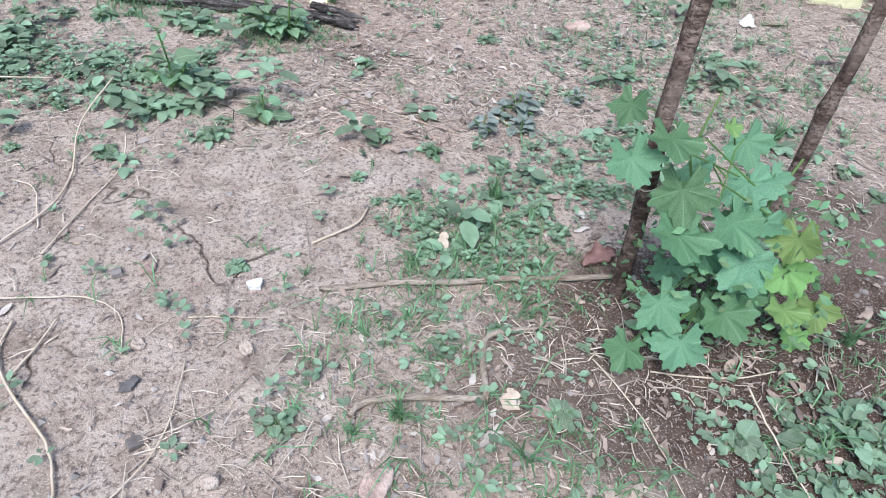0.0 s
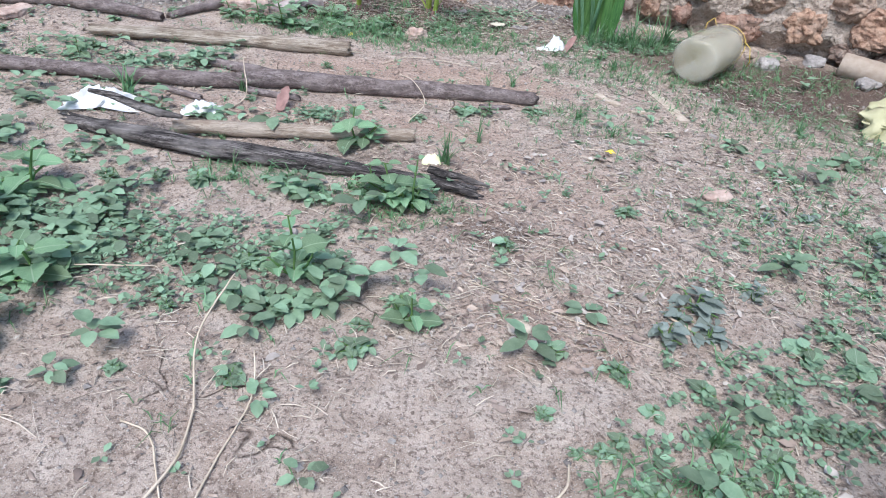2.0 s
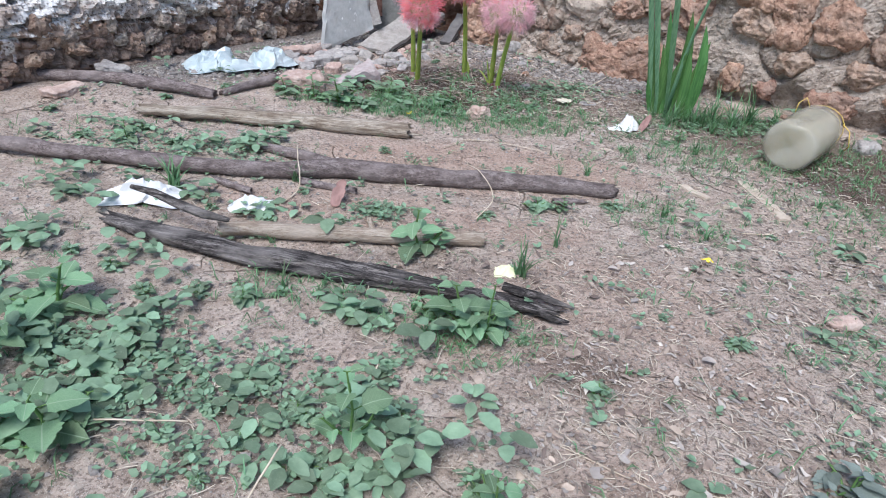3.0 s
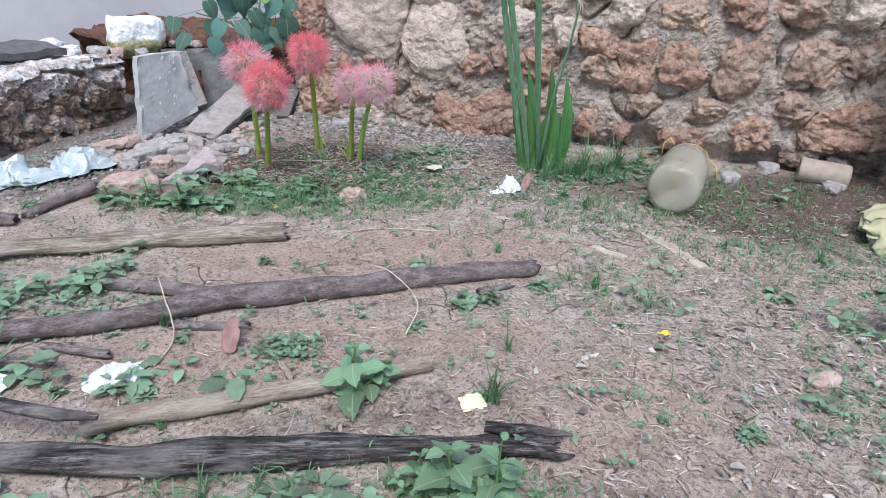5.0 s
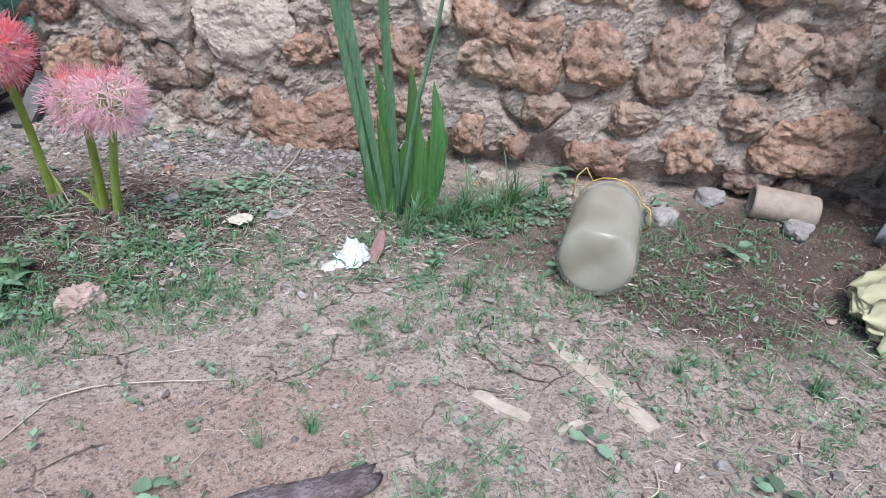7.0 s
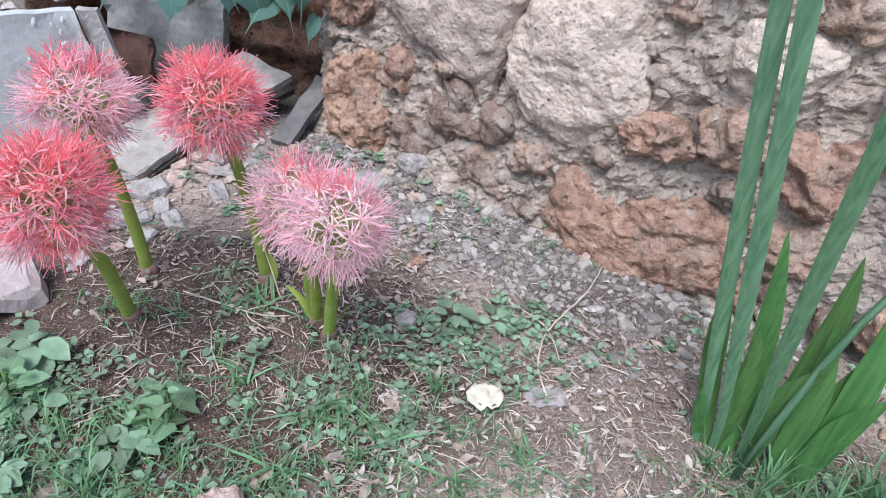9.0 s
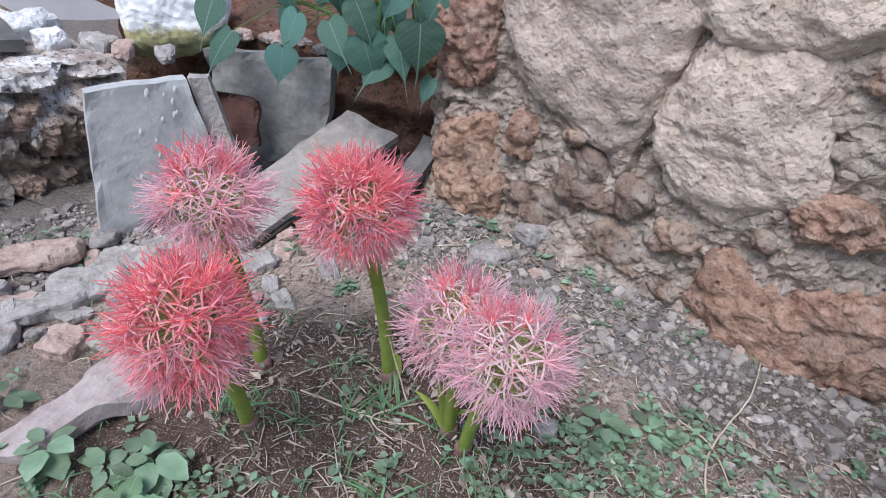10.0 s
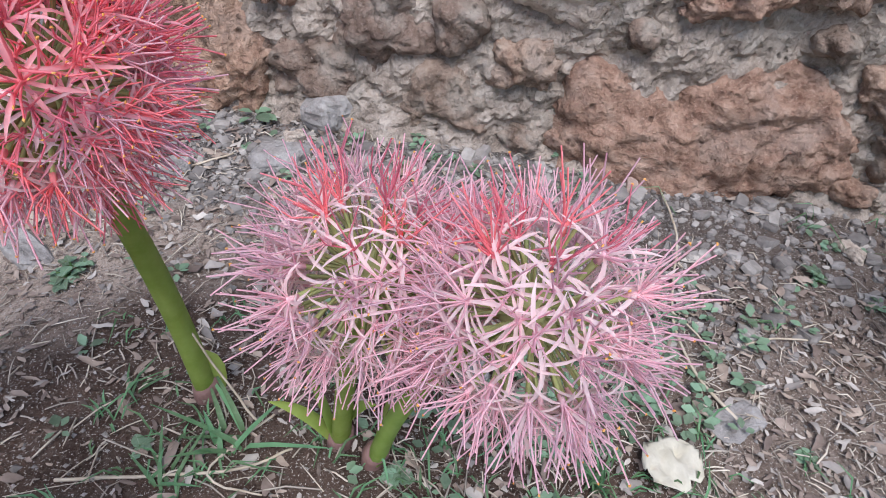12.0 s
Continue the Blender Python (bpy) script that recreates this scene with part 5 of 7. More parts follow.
def weed(kind, label, size, height, count, seed, big=1.0):
    """A broad-leaved weed of that width, with its leaves in whorls on short branching stems."""
    random.seed(seed)
    ob = thing("weed", label, "weed", None, "broad-leaved weeds")
    stems = Build()
    tips = [(Vector((0, 0, height)), 1.0)]
    arms = max(1, count // 5)
    for k in range(arms):
        a = 2 * math.pi * k / arms + rnd(-0.4, 0.4)
        tips.append((Vector((math.cos(a) * size * rnd(0.16, 0.3), math.sin(a) * size * rnd(0.18, 0.36), height * rnd(0.35, 0.8))), 0.8))
    for tip, _s in tips:
        stems.tube([(0, 0, -0.005), tip * 0.5 + Vector((0, 0, height * 0.15)), tip], [0.0016, 0.0014, 0.001], 4, 0, False)
    leaves = []
    for n in range(count):
        tip, s = tips[n % len(tips)]
        a = n * 2.4 + rnd(-0.5, 0.5)
        ring = n // len(tips)
        ln = size * big * rnd(0.22, 0.34) * s * (0.65 + 0.3 * min(ring, 1.5))
        base = tip * (1.0 - 0.22 * ring * rnd(0.5, 1.2)) if ring < 4 else tip * 0.4
        pet = Vector((math.cos(a), math.sin(a), 0)) * size * rnd(0.02, 0.07)
        stems.tube([base, base + pet], 0.0007, 3, 0, False)
        m = Matrix.Translation(base + pet) @ Matrix.Rotation(a, 4, "Z") @ Matrix.Rotation(radians(rnd(-24, 16)), 4, "Y") @ Matrix.Rotation(radians(rnd(-22, 22)), 4, "X") @ Matrix.Scale(ln, 4)
        leaves.append((random.choice(LEAF_SHAPES[kind]), m))
    part("stem", stems.mesh("weed_stem", STEM), ob)
    for me, m in leaves:
        part("leaf", me, ob, m=m)
    return ob


def upright_weed(label, height, seed):
    """An upright weed: opposite pairs of leaves, each pair turned across the last, shrinking towards the tip."""
    random.seed(seed)
    ob = thing("weed", label, "weed", None, "broad-leaved weeds")
    stems, leaves = Build(), []

    def shoot(base, top, longest, levels):
        bow = Vector((rnd(-0.006, 0.006), rnd(-0.006, 0.006), 0))
        stems.tube([base, base.lerp(top, 0.5) + bow, top], [0.0018, 0.0015, 0.001], 5, 0, False)
        turn = rnd(0, 3.14)
        for k in range(levels):
            t = 0.25 + 0.75 * k / (levels - 1)
            ln = longest * (1.0 - 0.6 * t * t) * rnd(0.85, 1.1)
            for half in (0, 1):
                a = turn + k * 1.57 + half * math.pi + rnd(-0.3, 0.3)
                c = base.lerp(top, t) + bow * 4 * t * (1 - t)
                pet = Vector((math.cos(a), math.sin(a), rnd(0.0, 0.5))) * ln * rnd(0.2, 0.35)
                stems.tube([c, c + pet], 0.0007, 3, 0, False)
                m = Matrix.Translation(c + pet) @ Matrix.Rotation(a, 4, "Z") @ Matrix.Rotation(radians(rnd(-30, 14)), 4, "Y") @ Matrix.Rotation(radians(rnd(-25, 25)), 4, "X") @ Matrix.Scale(ln, 4)
                leaves.append((random.choice(LEAF_SHAPES["broad"]), m))

    shoot(Vector((0, 0, -0.005)), Vector((rnd(-0.01, 0.01), rnd(-0.01, 0.01), height)), 0.035, 4)
    for k in range(2):
        a = rnd(0, 6.28)
        shoot(Vector((0, 0, 0.006)), Vector((math.cos(a) * 0.028, math.sin(a) * 0.028, height * rnd(0.4, 0.6))), 0.025, 3)
    part("stem", stems.mesh("weed_stem", STEM), ob)
    for me, m in leaves:
        part("leaf", me, ob, m=m)
    return ob


KINDS = {
    "ovate": [weed("ovate", "low broad-leaved green weed rooted in dry soil", 0.1, h, c, s) for h, c, s in ((0.03, 25, 1), (0.024, 21, 2), (0.04, 29, 3), (0.018, 23, 4))],
    "tall": [upright_weed("upright leafy green weed standing over its neighbours", h, s) for h, s in ((0.07, 5), (0.055, 6), (0.08, 12))],
    "round": [weed("round", "low weed with round grey-green leaves", 0.1, 0.02, c, s) for c, s in ((16, 7), (13, 8))],
    "dusky": [weed("dusky", "dusky purple-grey leaved weed on straw", 0.1, 0.032, c, s) for c, s in ((24, 9), (20, 10))],
}
used = {}
weed_at = []
random.seed(77)


def bare(x, y):
    """Patches of soil between the weeds where next to nothing grows."""
    return any(math.hypot((x - cx) / rx, (y - cy) / ry) < 1 for cx, cy, rx, ry in ((-0.18, 1.585, 0.17, 0.055), (-0.27, 1.36, 0.06, 0.09)))


def plant(kind, x, y, size):
    """Sets a weed of that width at a place: the first of each shape as built, the rest as copies."""
    if bare(x, y):
        return
    shapes = KINDS[kind]
    n = used.get(kind, 0)
    used[kind] = n + 1
    m = ground_pose(x, y, rnd(0, 360)) @ Matrix.Diagonal((size / 0.1, size / 0.1, size / 0.1 * rnd(0.8, 1.15), 1))
    src = shapes[n % len(shapes)]
    weed_at.append((x, y, size))
    if n < len(shapes):
        src.matrix_basis = m
    else:
        copy_thing(src, m)


def plants(kind, rows):
    for x, y, s in rows:
        plant(kind, x, y, s)


# along the dark log and in front of it
plants("ovate", [(0.06, 1.28, 0.066), (0.3, 1.3, 0.055), (0.38, 1.28, 0.049), (0.26, 1.54, 0.075), (-0.05, 1.35, 0.085), (-0.11, 1.36, 0.08), (-0.03, 1.44, 0.12), (-0.11, 1.45, 0.11), (0.02, 1.42, 0.085), (0.16, 1.63, 0.06), (-0.18, 1.33, 0.07), (-0.07, 1.22, 0.09), (-0.28, 1.28, 0.07), (-0.31, 1.31, 0.08), (0.48, 1.68, 0.078), (0.61, 1.48, 0.072), (-0.26, 1.45, 0.073), (-0.21, 1.44, 0.063), (-0.05, 1.89, 0.09), (0.0, 1.37, 0.07)])
plants("ovate", [(-0.39, 1.64, 0.1), (-0.25, 1.66, 0.11), (-0.32, 1.67, 0.09), (-0.2, 1.68, 0.06), (-0.45, 1.53, 0.11), (-0.53, 1.6, 0.11), (-0.38, 1.5, 0.1), (-0.58, 1.5, 0.12), (-0.55, 1.73, 0.1), (-0.63, 1.66, 0.1), (-0.45, 1.27, 0.1), (-0.5, 1.2, 0.1), (-0.3, 1.18, 0.07), (-0.2, 1.22, 0.05), (-0.47, 1.7, 0.08), (-0.66, 1.8, 0.1), (-0.72, 1.7, 0.1)])
plants("tall", [(0.12, 1.34, 0.09), (0.07, 1.65, 0.14), (0.11, 1.63, 0.1), (0.03, 1.67, 0.09), (-0.36, 1.37, 0.12), (-0.49, 1.46, 0.13), (-0.42, 1.36, 0.11), (-0.48, 1.58, 0.12), (-0.37, 1.25, 0.11), (-0.01, 1.86, 0.15), (-0.55, 1.38, 0.13), (-0.04, 1.41, 0.11), (-0.33, 1.56, 0.09)])
plants("dusky", [(0.52, 1.42, 0.11), (0.46, 1.35, 0.085), (0.52, 1.36, 0.07), (0.62, 1.46, 0.07), (0.49, 1.4, 0.06), (0.9, 1.62, 0.07), (0.82, 1.72, 0.06), (0.74, 1.7, 0.06)])
# before and beside the post
plants("ovate", [(0.16, 1.01, 0.062), (0.25, 0.8, 0.079), (0.39, 0.87, 0.07), (0.38, 1.1, 0.1), (0.53, 1.16, 0.1), (0.34, 1.15, 0.06), (0.28, 1.2, 0.064), (0.5, 1.08, 0.072), (0.6, 1.21, 0.09), (0.58, 1.26, 0.068), (0.41, 1.06, 0.07), (0.46, 0.94, 0.056), (0.64, 1.21, 0.08), (0.49, 1.13, 0.067), (0.55, 1.12, 0.08), (0.31, 1.15, 0.05), (0.36, 1.17, 0.06), (0.45, 1.05, 0.05), (0.4, 0.9, 0.045), (0.56, 0.73, 0.05)])
plants("round", [(0.64, 1.34, 0.076), (0.7, 1.32, 0.086), (0.7, 1.38, 0.08), (0.73, 1.57, 0.09), (0.54, 1.22, 0.07), (0.48, 1.26, 0.067), (0.92, 1.66, 0.1), (0.99, 1.65, 0.08), (0.52, 0.83, 0.064), (0.69, 0.81, 0.08), (0.7, 0.77, 0.06), (0.75, 0.81, 0.075), (0.82, 0.85, 0.08), (0.82, 0.8, 0.06), (0.75, 0.85, 0.055), (0.76, 0.77, 0.06), (0.41, 1.22, 0.056), (0.38, 1.06, 0.06), (0.82, 1.5, 0.07), (0.66, 1.62, 0.06)])
plants("round", [(1.02, 1.3, 0.082), (1.04, 1.24, 0.06), (0.95, 1.18, 0.064), (0.86, 0.79, 0.07), (0.72, 0.74, 0.06), (0.94, 1.36, 0.08), (0.98, 1.42, 0.06), (0.9, 0.86, 0.06), (0.93, 1.58, 0.06), (0.78, 1.4, 0.06)])
plants("ovate", [(-0.08, 1.37, 0.1), (0.1, 1.38, 0.07), (0.01, 1.47, 0.08), (-0.06, 1.5, 0.07), (-0.16, 1.39, 0.08), (0.06, 1.33, 0.06), (-0.15, 1.5, 0.06), (-0.2, 1.36, 0.06)])
# among the logs
plants("ovate", [(0.2, 2.085, 0.13), (0.36, 2.13, 0.1), (0.02, 2.07, 0.052), (-0.16, 1.93, 0.075), (-0.13, 1.91, 0.045), (0.1, 2.02, 0.068), (-0.29, 1.9, 0.09), (-0.14, 2.29, 0.08), (-0.26, 2.03, 0.06), (0.48, 1.68, 0.08), (0.55, 1.91, 0.046), (0.38, 1.73, 0.06), (0.15, 1.82, 0.065), (-0.11, 1.98, 0.088), (0.44, 1.97, 0.05), (0.85, 1.86, 0.08), (-0.6, 2.22, 0.1), (-0.7, 2.27, 0.1), (-0.52, 2.26, 0.08), (-0.44, 2.27, 0.08), (-0.8, 2.2, 0.1), (-0.56, 2.14, 0.06), (-0.67, 1.93, 0.08), (-0.4, 1.92, 0.07), (-0.75, 2.5, 0.08), (-0.64, 2.64, 0.08), (-0.95, 2.32, 0.1)])
plants("tall", [(0.25, 2.09, 0.07), (-0.32, 2.61, 0.12), (-0.4, 2.64, 0.09), (-0.03, 2.715, 0.11), (-0.2, 2.72, 0.08), (0.6, 2.59, 0.05), (-0.7, 2.2, 0.09), (-0.48, 2.65, 0.08)])
plants("ovate", [(0.67, 2.22, 0.05), (0.99, 2.14, 0.07), (0.66, 2.06, 0.05), (0.77, 2.0, 0.06), (0.97, 2.0, 0.07), (1.04, 1.98, 0.06), (0.55, 2.54, 0.065), (0.35, 2.11, 0.06), (0.045, 2.72, 0.05), (0.37, 2.66, 0.06), (0.58, 2.67, 0.05), (0.28, 3.21, 0.05), (0.14, 2.83, 0.05), (0.28, 2.9, 0.07), (0.22, 2.86, 0.06), (-0.22, 2.77, 0.08), (-0.31, 2.74, 0.1), (0.12, 2.86, 0.045), (-0.1, 3.13, 0.07), (0.55, 2.94, 0.07), (-0.21, 2.81, 0.042), (0.33, 2.97, 0.055), (-0.18, 2.7, 0.07), (0.86, 2.24, 0.06)])


# seedlings round the flowers and along the wall foot
plants("round", [(-0.108, 3.119, 0.045), (-0.044, 2.93, 0.03), (0.416, 2.948, 0.035), (0.365, 2.849, 0.035), (0.594, 2.972, 0.035), (0.623, 2.956, 0.035), (0.251, 2.833, 0.03), (0.584, 2.897, 0.04), (0.421, 2.794, 0.035), (0.116, 2.862, 0.03), (0.295, 3.18, 0.045), (0.064, 3.28, 0.025), (0.142, 3.276, 0.025), (0.339, 2.947, 0.04), (0.43, 2.97, 0.03), (0.386, 2.657, 0.06), (0.575, 2.675, 0.045), (0.253, 2.908, 0.05), (0.341, 2.94, 0.045), (-0.063, 2.753, 0.06), (0.037, 2.76, 0.05), (0.571, 2.557, 0.06)])


# ---- gourd plant at the stakes ----
def lobed(teeth=0.07, cup=0.1, mat=None, deep=0.32, n=70):
    """A palmate leaf: five pointed lobes with a toothed, wavy rim and a notch at the stalk."""
    b = Build()
    ring, mid = [], []
    for k in range(n):
        a = -math.pi + 2 * math.pi * (k + 0.5) / n
        peak = 1 - abs(((a / (2 * math.pi / 5)) + 0.5) % 1.0 - 0.5) * 2
        r = 0.58 * ((1 - deep) + deep * peak ** 0.95) * (1 + teeth * (1 if k % 4 < 2 else -0.6)) * (1.0 if abs(a) < 2.75 else 0.5) * (0.86 if abs(a) > 1.9 else 1.0)
        wave = 0.05 * math.sin(5 * a + 0.7) + 0.03 * math.sin(9 * a)
        ring.append(Vector((0.1 + r * math.cos(a), r * math.sin(a), cup * r * r * 1.8 + wave - 0.14 * r * math.cos(a))))
        mid.append(Vector((0.1 + 0.5 * r * math.cos(a), 0.5 * r * math.sin(a), cup * r * 0.3 + 0.35 * wave - 0.02 * peak)))
    b.put(ring + mid + [Vector((0.04, 0, -0.03))], [(k, (k + 1) % n, n + (k + 1) % n, n + k) for k in range(n)] + [(n + k, n + (k + 1) % n, 2 * n) for k in range(n)])
    return b.mesh("gourd_leaf", mat or LEAF_VINE)


def gourd():
    ob = thing("gourd_plant", "young gourd plant with lobed light green leaves climbing stakes", "plant", pose(0.72, 1.02, soil_height(0.72, 1.02)))
    o = Vector((0.72, 1.02, soil_height(0.72, 1.02)))
    shapes, young = [lobed(0.07, 0.1), lobed(0.09, 0.25), lobed(0.06, -0.15), lobed(0.08, 0.05, None, 0.38)], [lobed(0.06, 0.2, LEAF_YOUNG, 0.28)]
    random.seed(6)
    rows = [(0.6, 0.99, 0.23, 0.062), (0.565, 0.985, 0.209, 0.062), (0.714, 1.03, 0.159, 0.072), (0.621, 0.975, 0.184, 0.074), (0.679, 0.97, 0.151, 0.074), (0.621, 0.95, 0.148, 0.076), (0.697, 0.95, 0.117, 0.072), (0.616, 0.925, 0.079, 0.07), (0.69, 0.93, 0.063, 0.068), (0.642, 0.9, 0.049, 0.064), (0.591, 0.9, 0.034, 0.054), (0.592, 1.1, 0.204, 0.055), (0.708, 1.06, 0.192, 0.062), (0.675, 0.99, 0.097, 0.06), (0.654, 1.03, 0.175, 0.055), (0.739, 1.01, 0.123, 0.055), (0.731, 0.97, 0.054, 0.05), (0.65, 1.0, 0.06, 0.05), (0.78, 1.05, 0.09, 0.05), (0.7, 1.0, 0.08, 0.045), (0.64, 0.99, 0.12, 0.045), (0.72, 0.99, 0.1, 0.045), (0.68, 0.96, 0.04, 0.045), (0.76, 1.0, 0.06, 0.045), (0.74, 1.04, 0.16, 0.045), (0.66, 1.05, 0.13, 0.05)]
    light = [(0.763, 0.98, 0.127, 0.06), (0.756, 0.965, 0.096, 0.06), (0.766, 0.95, 0.052, 0.058), (0.81, 0.965, 0.044, 0.056), (0.798, 0.95, 0.013, 0.04), (0.65, 0.99, 0.245, 0.024)]
    for k, (x, y, z, s) in enumerate(rows + light):
        c = Vector((x, y, z)) - o
        face = Vector((-0.25 + rnd(-0.6, 0.6), -0.45 + rnd(-0.5, 0.5), 0.7))
        down = Vector((rnd(-0.5, 0.5), -0.5, -0.65))
        n = face.normalized()
        ax = (down - n * down.dot(n)).normalized()
        m = Matrix((ax, n.cross(ax), n)).transposed().to_4x4()
        foot = Vector((rnd(-0.04, 0.03), rnd(-0.03, 0.03), max(0.0, c.z - 0.05)))
        part("leaf", young[0] if k >= len(rows) else shapes[k % 4], ob, "pale yellow-green young leaf" if k >= len(rows) else "", Matrix.Translation(c) @ m @ Matrix.Scale(s * 0.84, 4))
        b = Build()
        b.tube([foot, foot.lerp(c, 0.6) + Vector((0, 0.01, 0.012)), c - n * 0.002], [0.0011, 0.0009, 0.0008], 5, 0, False)
        part("leaf_stalk", b.mesh("leaf_stalk", STEM), ob)
    for k, pts in enumerate([[(-0.02, 0.0, 0.0), (-0.05, -0.01, 0.1), (-0.09, -0.015, 0.2), (-0.085, -0.02, 0.27)], [(0.0, 0, 0), (0.03, 0.02, 0.09), (0.06, 0.04, 0.17)], [(0, 0, 0.01), (-0.04, -0.06, 0.03), (-0.1, -0.1, 0.02)]]):
        b = Build()
        b.tube([Vector(p) for p in pts], [0.002, 0.0018, 0.0014, 0.001][: len(pts)], 6)
        part("vine", b.mesh("vine", STEM), ob)
    # the small yellow-green growth inside the clump
    b = Build()
    for k in range(520):
        c = Vector((rnd(-0.13, 0.1), rnd(-0.1, 0.05), rnd(0.0, 0.16)))
        d = Vector((rnd(-1, 1), rnd(-1, 0.4), rnd(-0.2, 1))).normalized()
        ln = rnd(0.006, 0.016)
        b.blade([c, c + d * ln * 0.5, c + d * ln], [0.001, ln * 0.55, 0.0005], d.orthogonal(), 0, 0.15)
    part("tendril_leaves", b.mesh("tendril_leaves", GRASS), ob, "small yellow-green inner leaves")


gourd()


# ---- fig seedling over the slabs ----
def heart():
    """A heart-shaped leaf along +x with round shoulders and a long thin drip tip."""
    edge = [(0.05, 0.0), (-0.03, 0.1), (-0.035, 0.24), (0.04, 0.37), (0.19, 0.45), (0.36, 0.455), (0.53, 0.38), (0.69, 0.26), (0.83, 0.13), (0.93, 0.045), (1.04, 0.018), (1.2, 0.012), (1.38, 0.004)]
    rib = [0.05, 0.055, 0.08, 0.14, 0.24, 0.39, 0.55, 0.7, 0.83, 0.93, 1.04, 1.2, 1.38]
    rows = []
    for k in range(len(edge) - 1):
        for f in (0.0, 0.5):
            q = [Vector(edge[min(max(k + d, 0), len(edge) - 1)]) for d in (-1, 0, 1, 2)]
            p = 0.5 * ((2 * q[1]) + (q[2] - q[0]) * f + (2 * q[0] - 5 * q[1] + 4 * q[2] - q[3]) * f * f + (3 * q[1] - q[0] - 3 * q[2] + q[3]) * f ** 3)
            rows.append((p, rib[k] * (1 - f) + rib[k + 1] * f))
    rows.append((Vector(edge[-1]), rib[-1]))
    b = Build()
    verts = []
    for p, r in rows:
        for side in (-1, -0.5, 0, 0.5, 1):
            u = abs(side)
            x, y = r * (1 - u) + p.x * u, p.y * side
            verts.append(Vector((x, y, -0.2 * x * x + 0.1 * abs(y) - 0.25 * y * y + 0.012 * math.sin(x * 22 + side * 3) * u)))
    n = len(rows)
    b.put(verts, [(i * 5 + j, i * 5 + j + 1, (i + 1) * 5 + j + 1, (i + 1) * 5 + j) for i in range(n - 1) for j in range(4)])
    return b.mesh("fig_leaf", LEAF_FIG)


def fig():
    o = Vector((-0.14, 3.5, 0.24))
    ob = thing("fig_seedling", "fig seedling with heart-shaped drip-tipped dark green leaves", "plant", Matrix.Translation(o))
    shape = heart()
    random.seed(14)
    rows = [(rnd(-0.34, 0.0), rnd(3.43, 3.53), rnd(0.3, 0.5), rnd(0.055, 0.075)) for _ in range(20)] + [(-0.365, 3.38, 0.287, 0.07), (-0.284, 3.385, 0.272, 0.06), (-0.209, 3.39, 0.322, 0.068), (-0.15, 3.37, 0.312, 0.084), (-0.122, 3.4, 0.278, 0.06), (-0.062, 3.38, 0.34, 0.08), (-0.041, 3.4, 0.25, 0.046), (-0.401, 3.4, 0.33, 0.06), (-0.196, 3.41, 0.28, 0.055), (-0.165, 3.38, 0.36, 0.07), (-0.1, 3.4, 0.31, 0.065), (-0.262, 3.4, 0.325, 0.07), (-0.09, 3.38, 0.4, 0.07), (-0.2, 3.39, 0.4, 0.07), (-0.03, 3.42, 0.385, 0.07), (-0.3, 3.42, 0.38, 0.07)]
    for k, (x, y, z, s) in enumerate(rows):
        c = Vector((x, y, z)) - o
        n = Vector((rnd(-0.6, 0.6), -0.8, rnd(0.1, 0.8))).normalized()
        down = Vector((rnd(-0.6, 0.6), -0.15, -1))
        ax = (down - n * down.dot(n)).normalized()
        m = Matrix((ax, n.cross(ax), n)).transposed().to_4x4()
        part("leaf", shape, ob, m=Matrix.Translation(c) @ m @ Matrix.Diagonal((s * rnd(0.9, 1.05), s * rnd(0.8, 1.1), s * rnd(0.6, 2.2), 1)))
        b = Build()
        foot = Vector((rnd(-0.1, 0.06), rnd(-0.01, 0.04), rnd(0.03, 0.12)))
        b.tube([foot, foot.lerp(c, 0.6) + Vector((0, 0, 0.02)), c], [0.0012, 0.001, 0.0008], 4, 0, False)
        part("leaf_stalk", b.mesh("fig_stalk", STEM), ob)
    for pts in ([(0, 0, -0.05), (-0.01, -0.02, 0.06), (0.0, -0.05, 0.15)], [(-0.01, 0, -0.03), (-0.1, -0.02, 0.07), (-0.2, -0.05, 0.1)], [(-0.01, 0, 0.02), (-0.06, -0.02, 0.1), (-0.1, -0.04, 0.16)]):
        b = Build()
        b.tube([Vector(p) for p in pts], [0.004, 0.003, 0.002], 6)
        part("branch", b.mesh("fig_branch", STEM), ob)
    tip = lobed(0.0, 0.1, LEAF_YOUNG, 0.1, 20)
    part("leaf", tip, ob, "bright yellow-green young leaf", Matrix.Translation(Vector((-0.13, 3.37, 0.395)) - o) @ Matrix.Rotation(radians(60), 4, "X") @ Matrix.Scale(0.03, 4))


fig()


# ---- bottle ----
def lathe(profile, sides=40, m=None, ripple=0.0):
    b = Build()
    verts = []
    for x, r in profile:
        for j in range(sides):
            a = 2 * math.pi * j / sides
            rr = r * (1 + ripple * noise.noise(Vector((x * 30, math.cos(a) * 1.5, math.sin(a) * 1.5))))
            verts.append(Vector((x, rr * math.cos(a), rr * math.sin(a))))
    faces = [(i * sides + j, i * sides + (j + 1) % sides, (i + 1) * sides + (j + 1) % sides, (i + 1) * sides + j) for i in range(len(profile) - 1) for j in range(sides)]
    b.put(verts, faces)
    return b


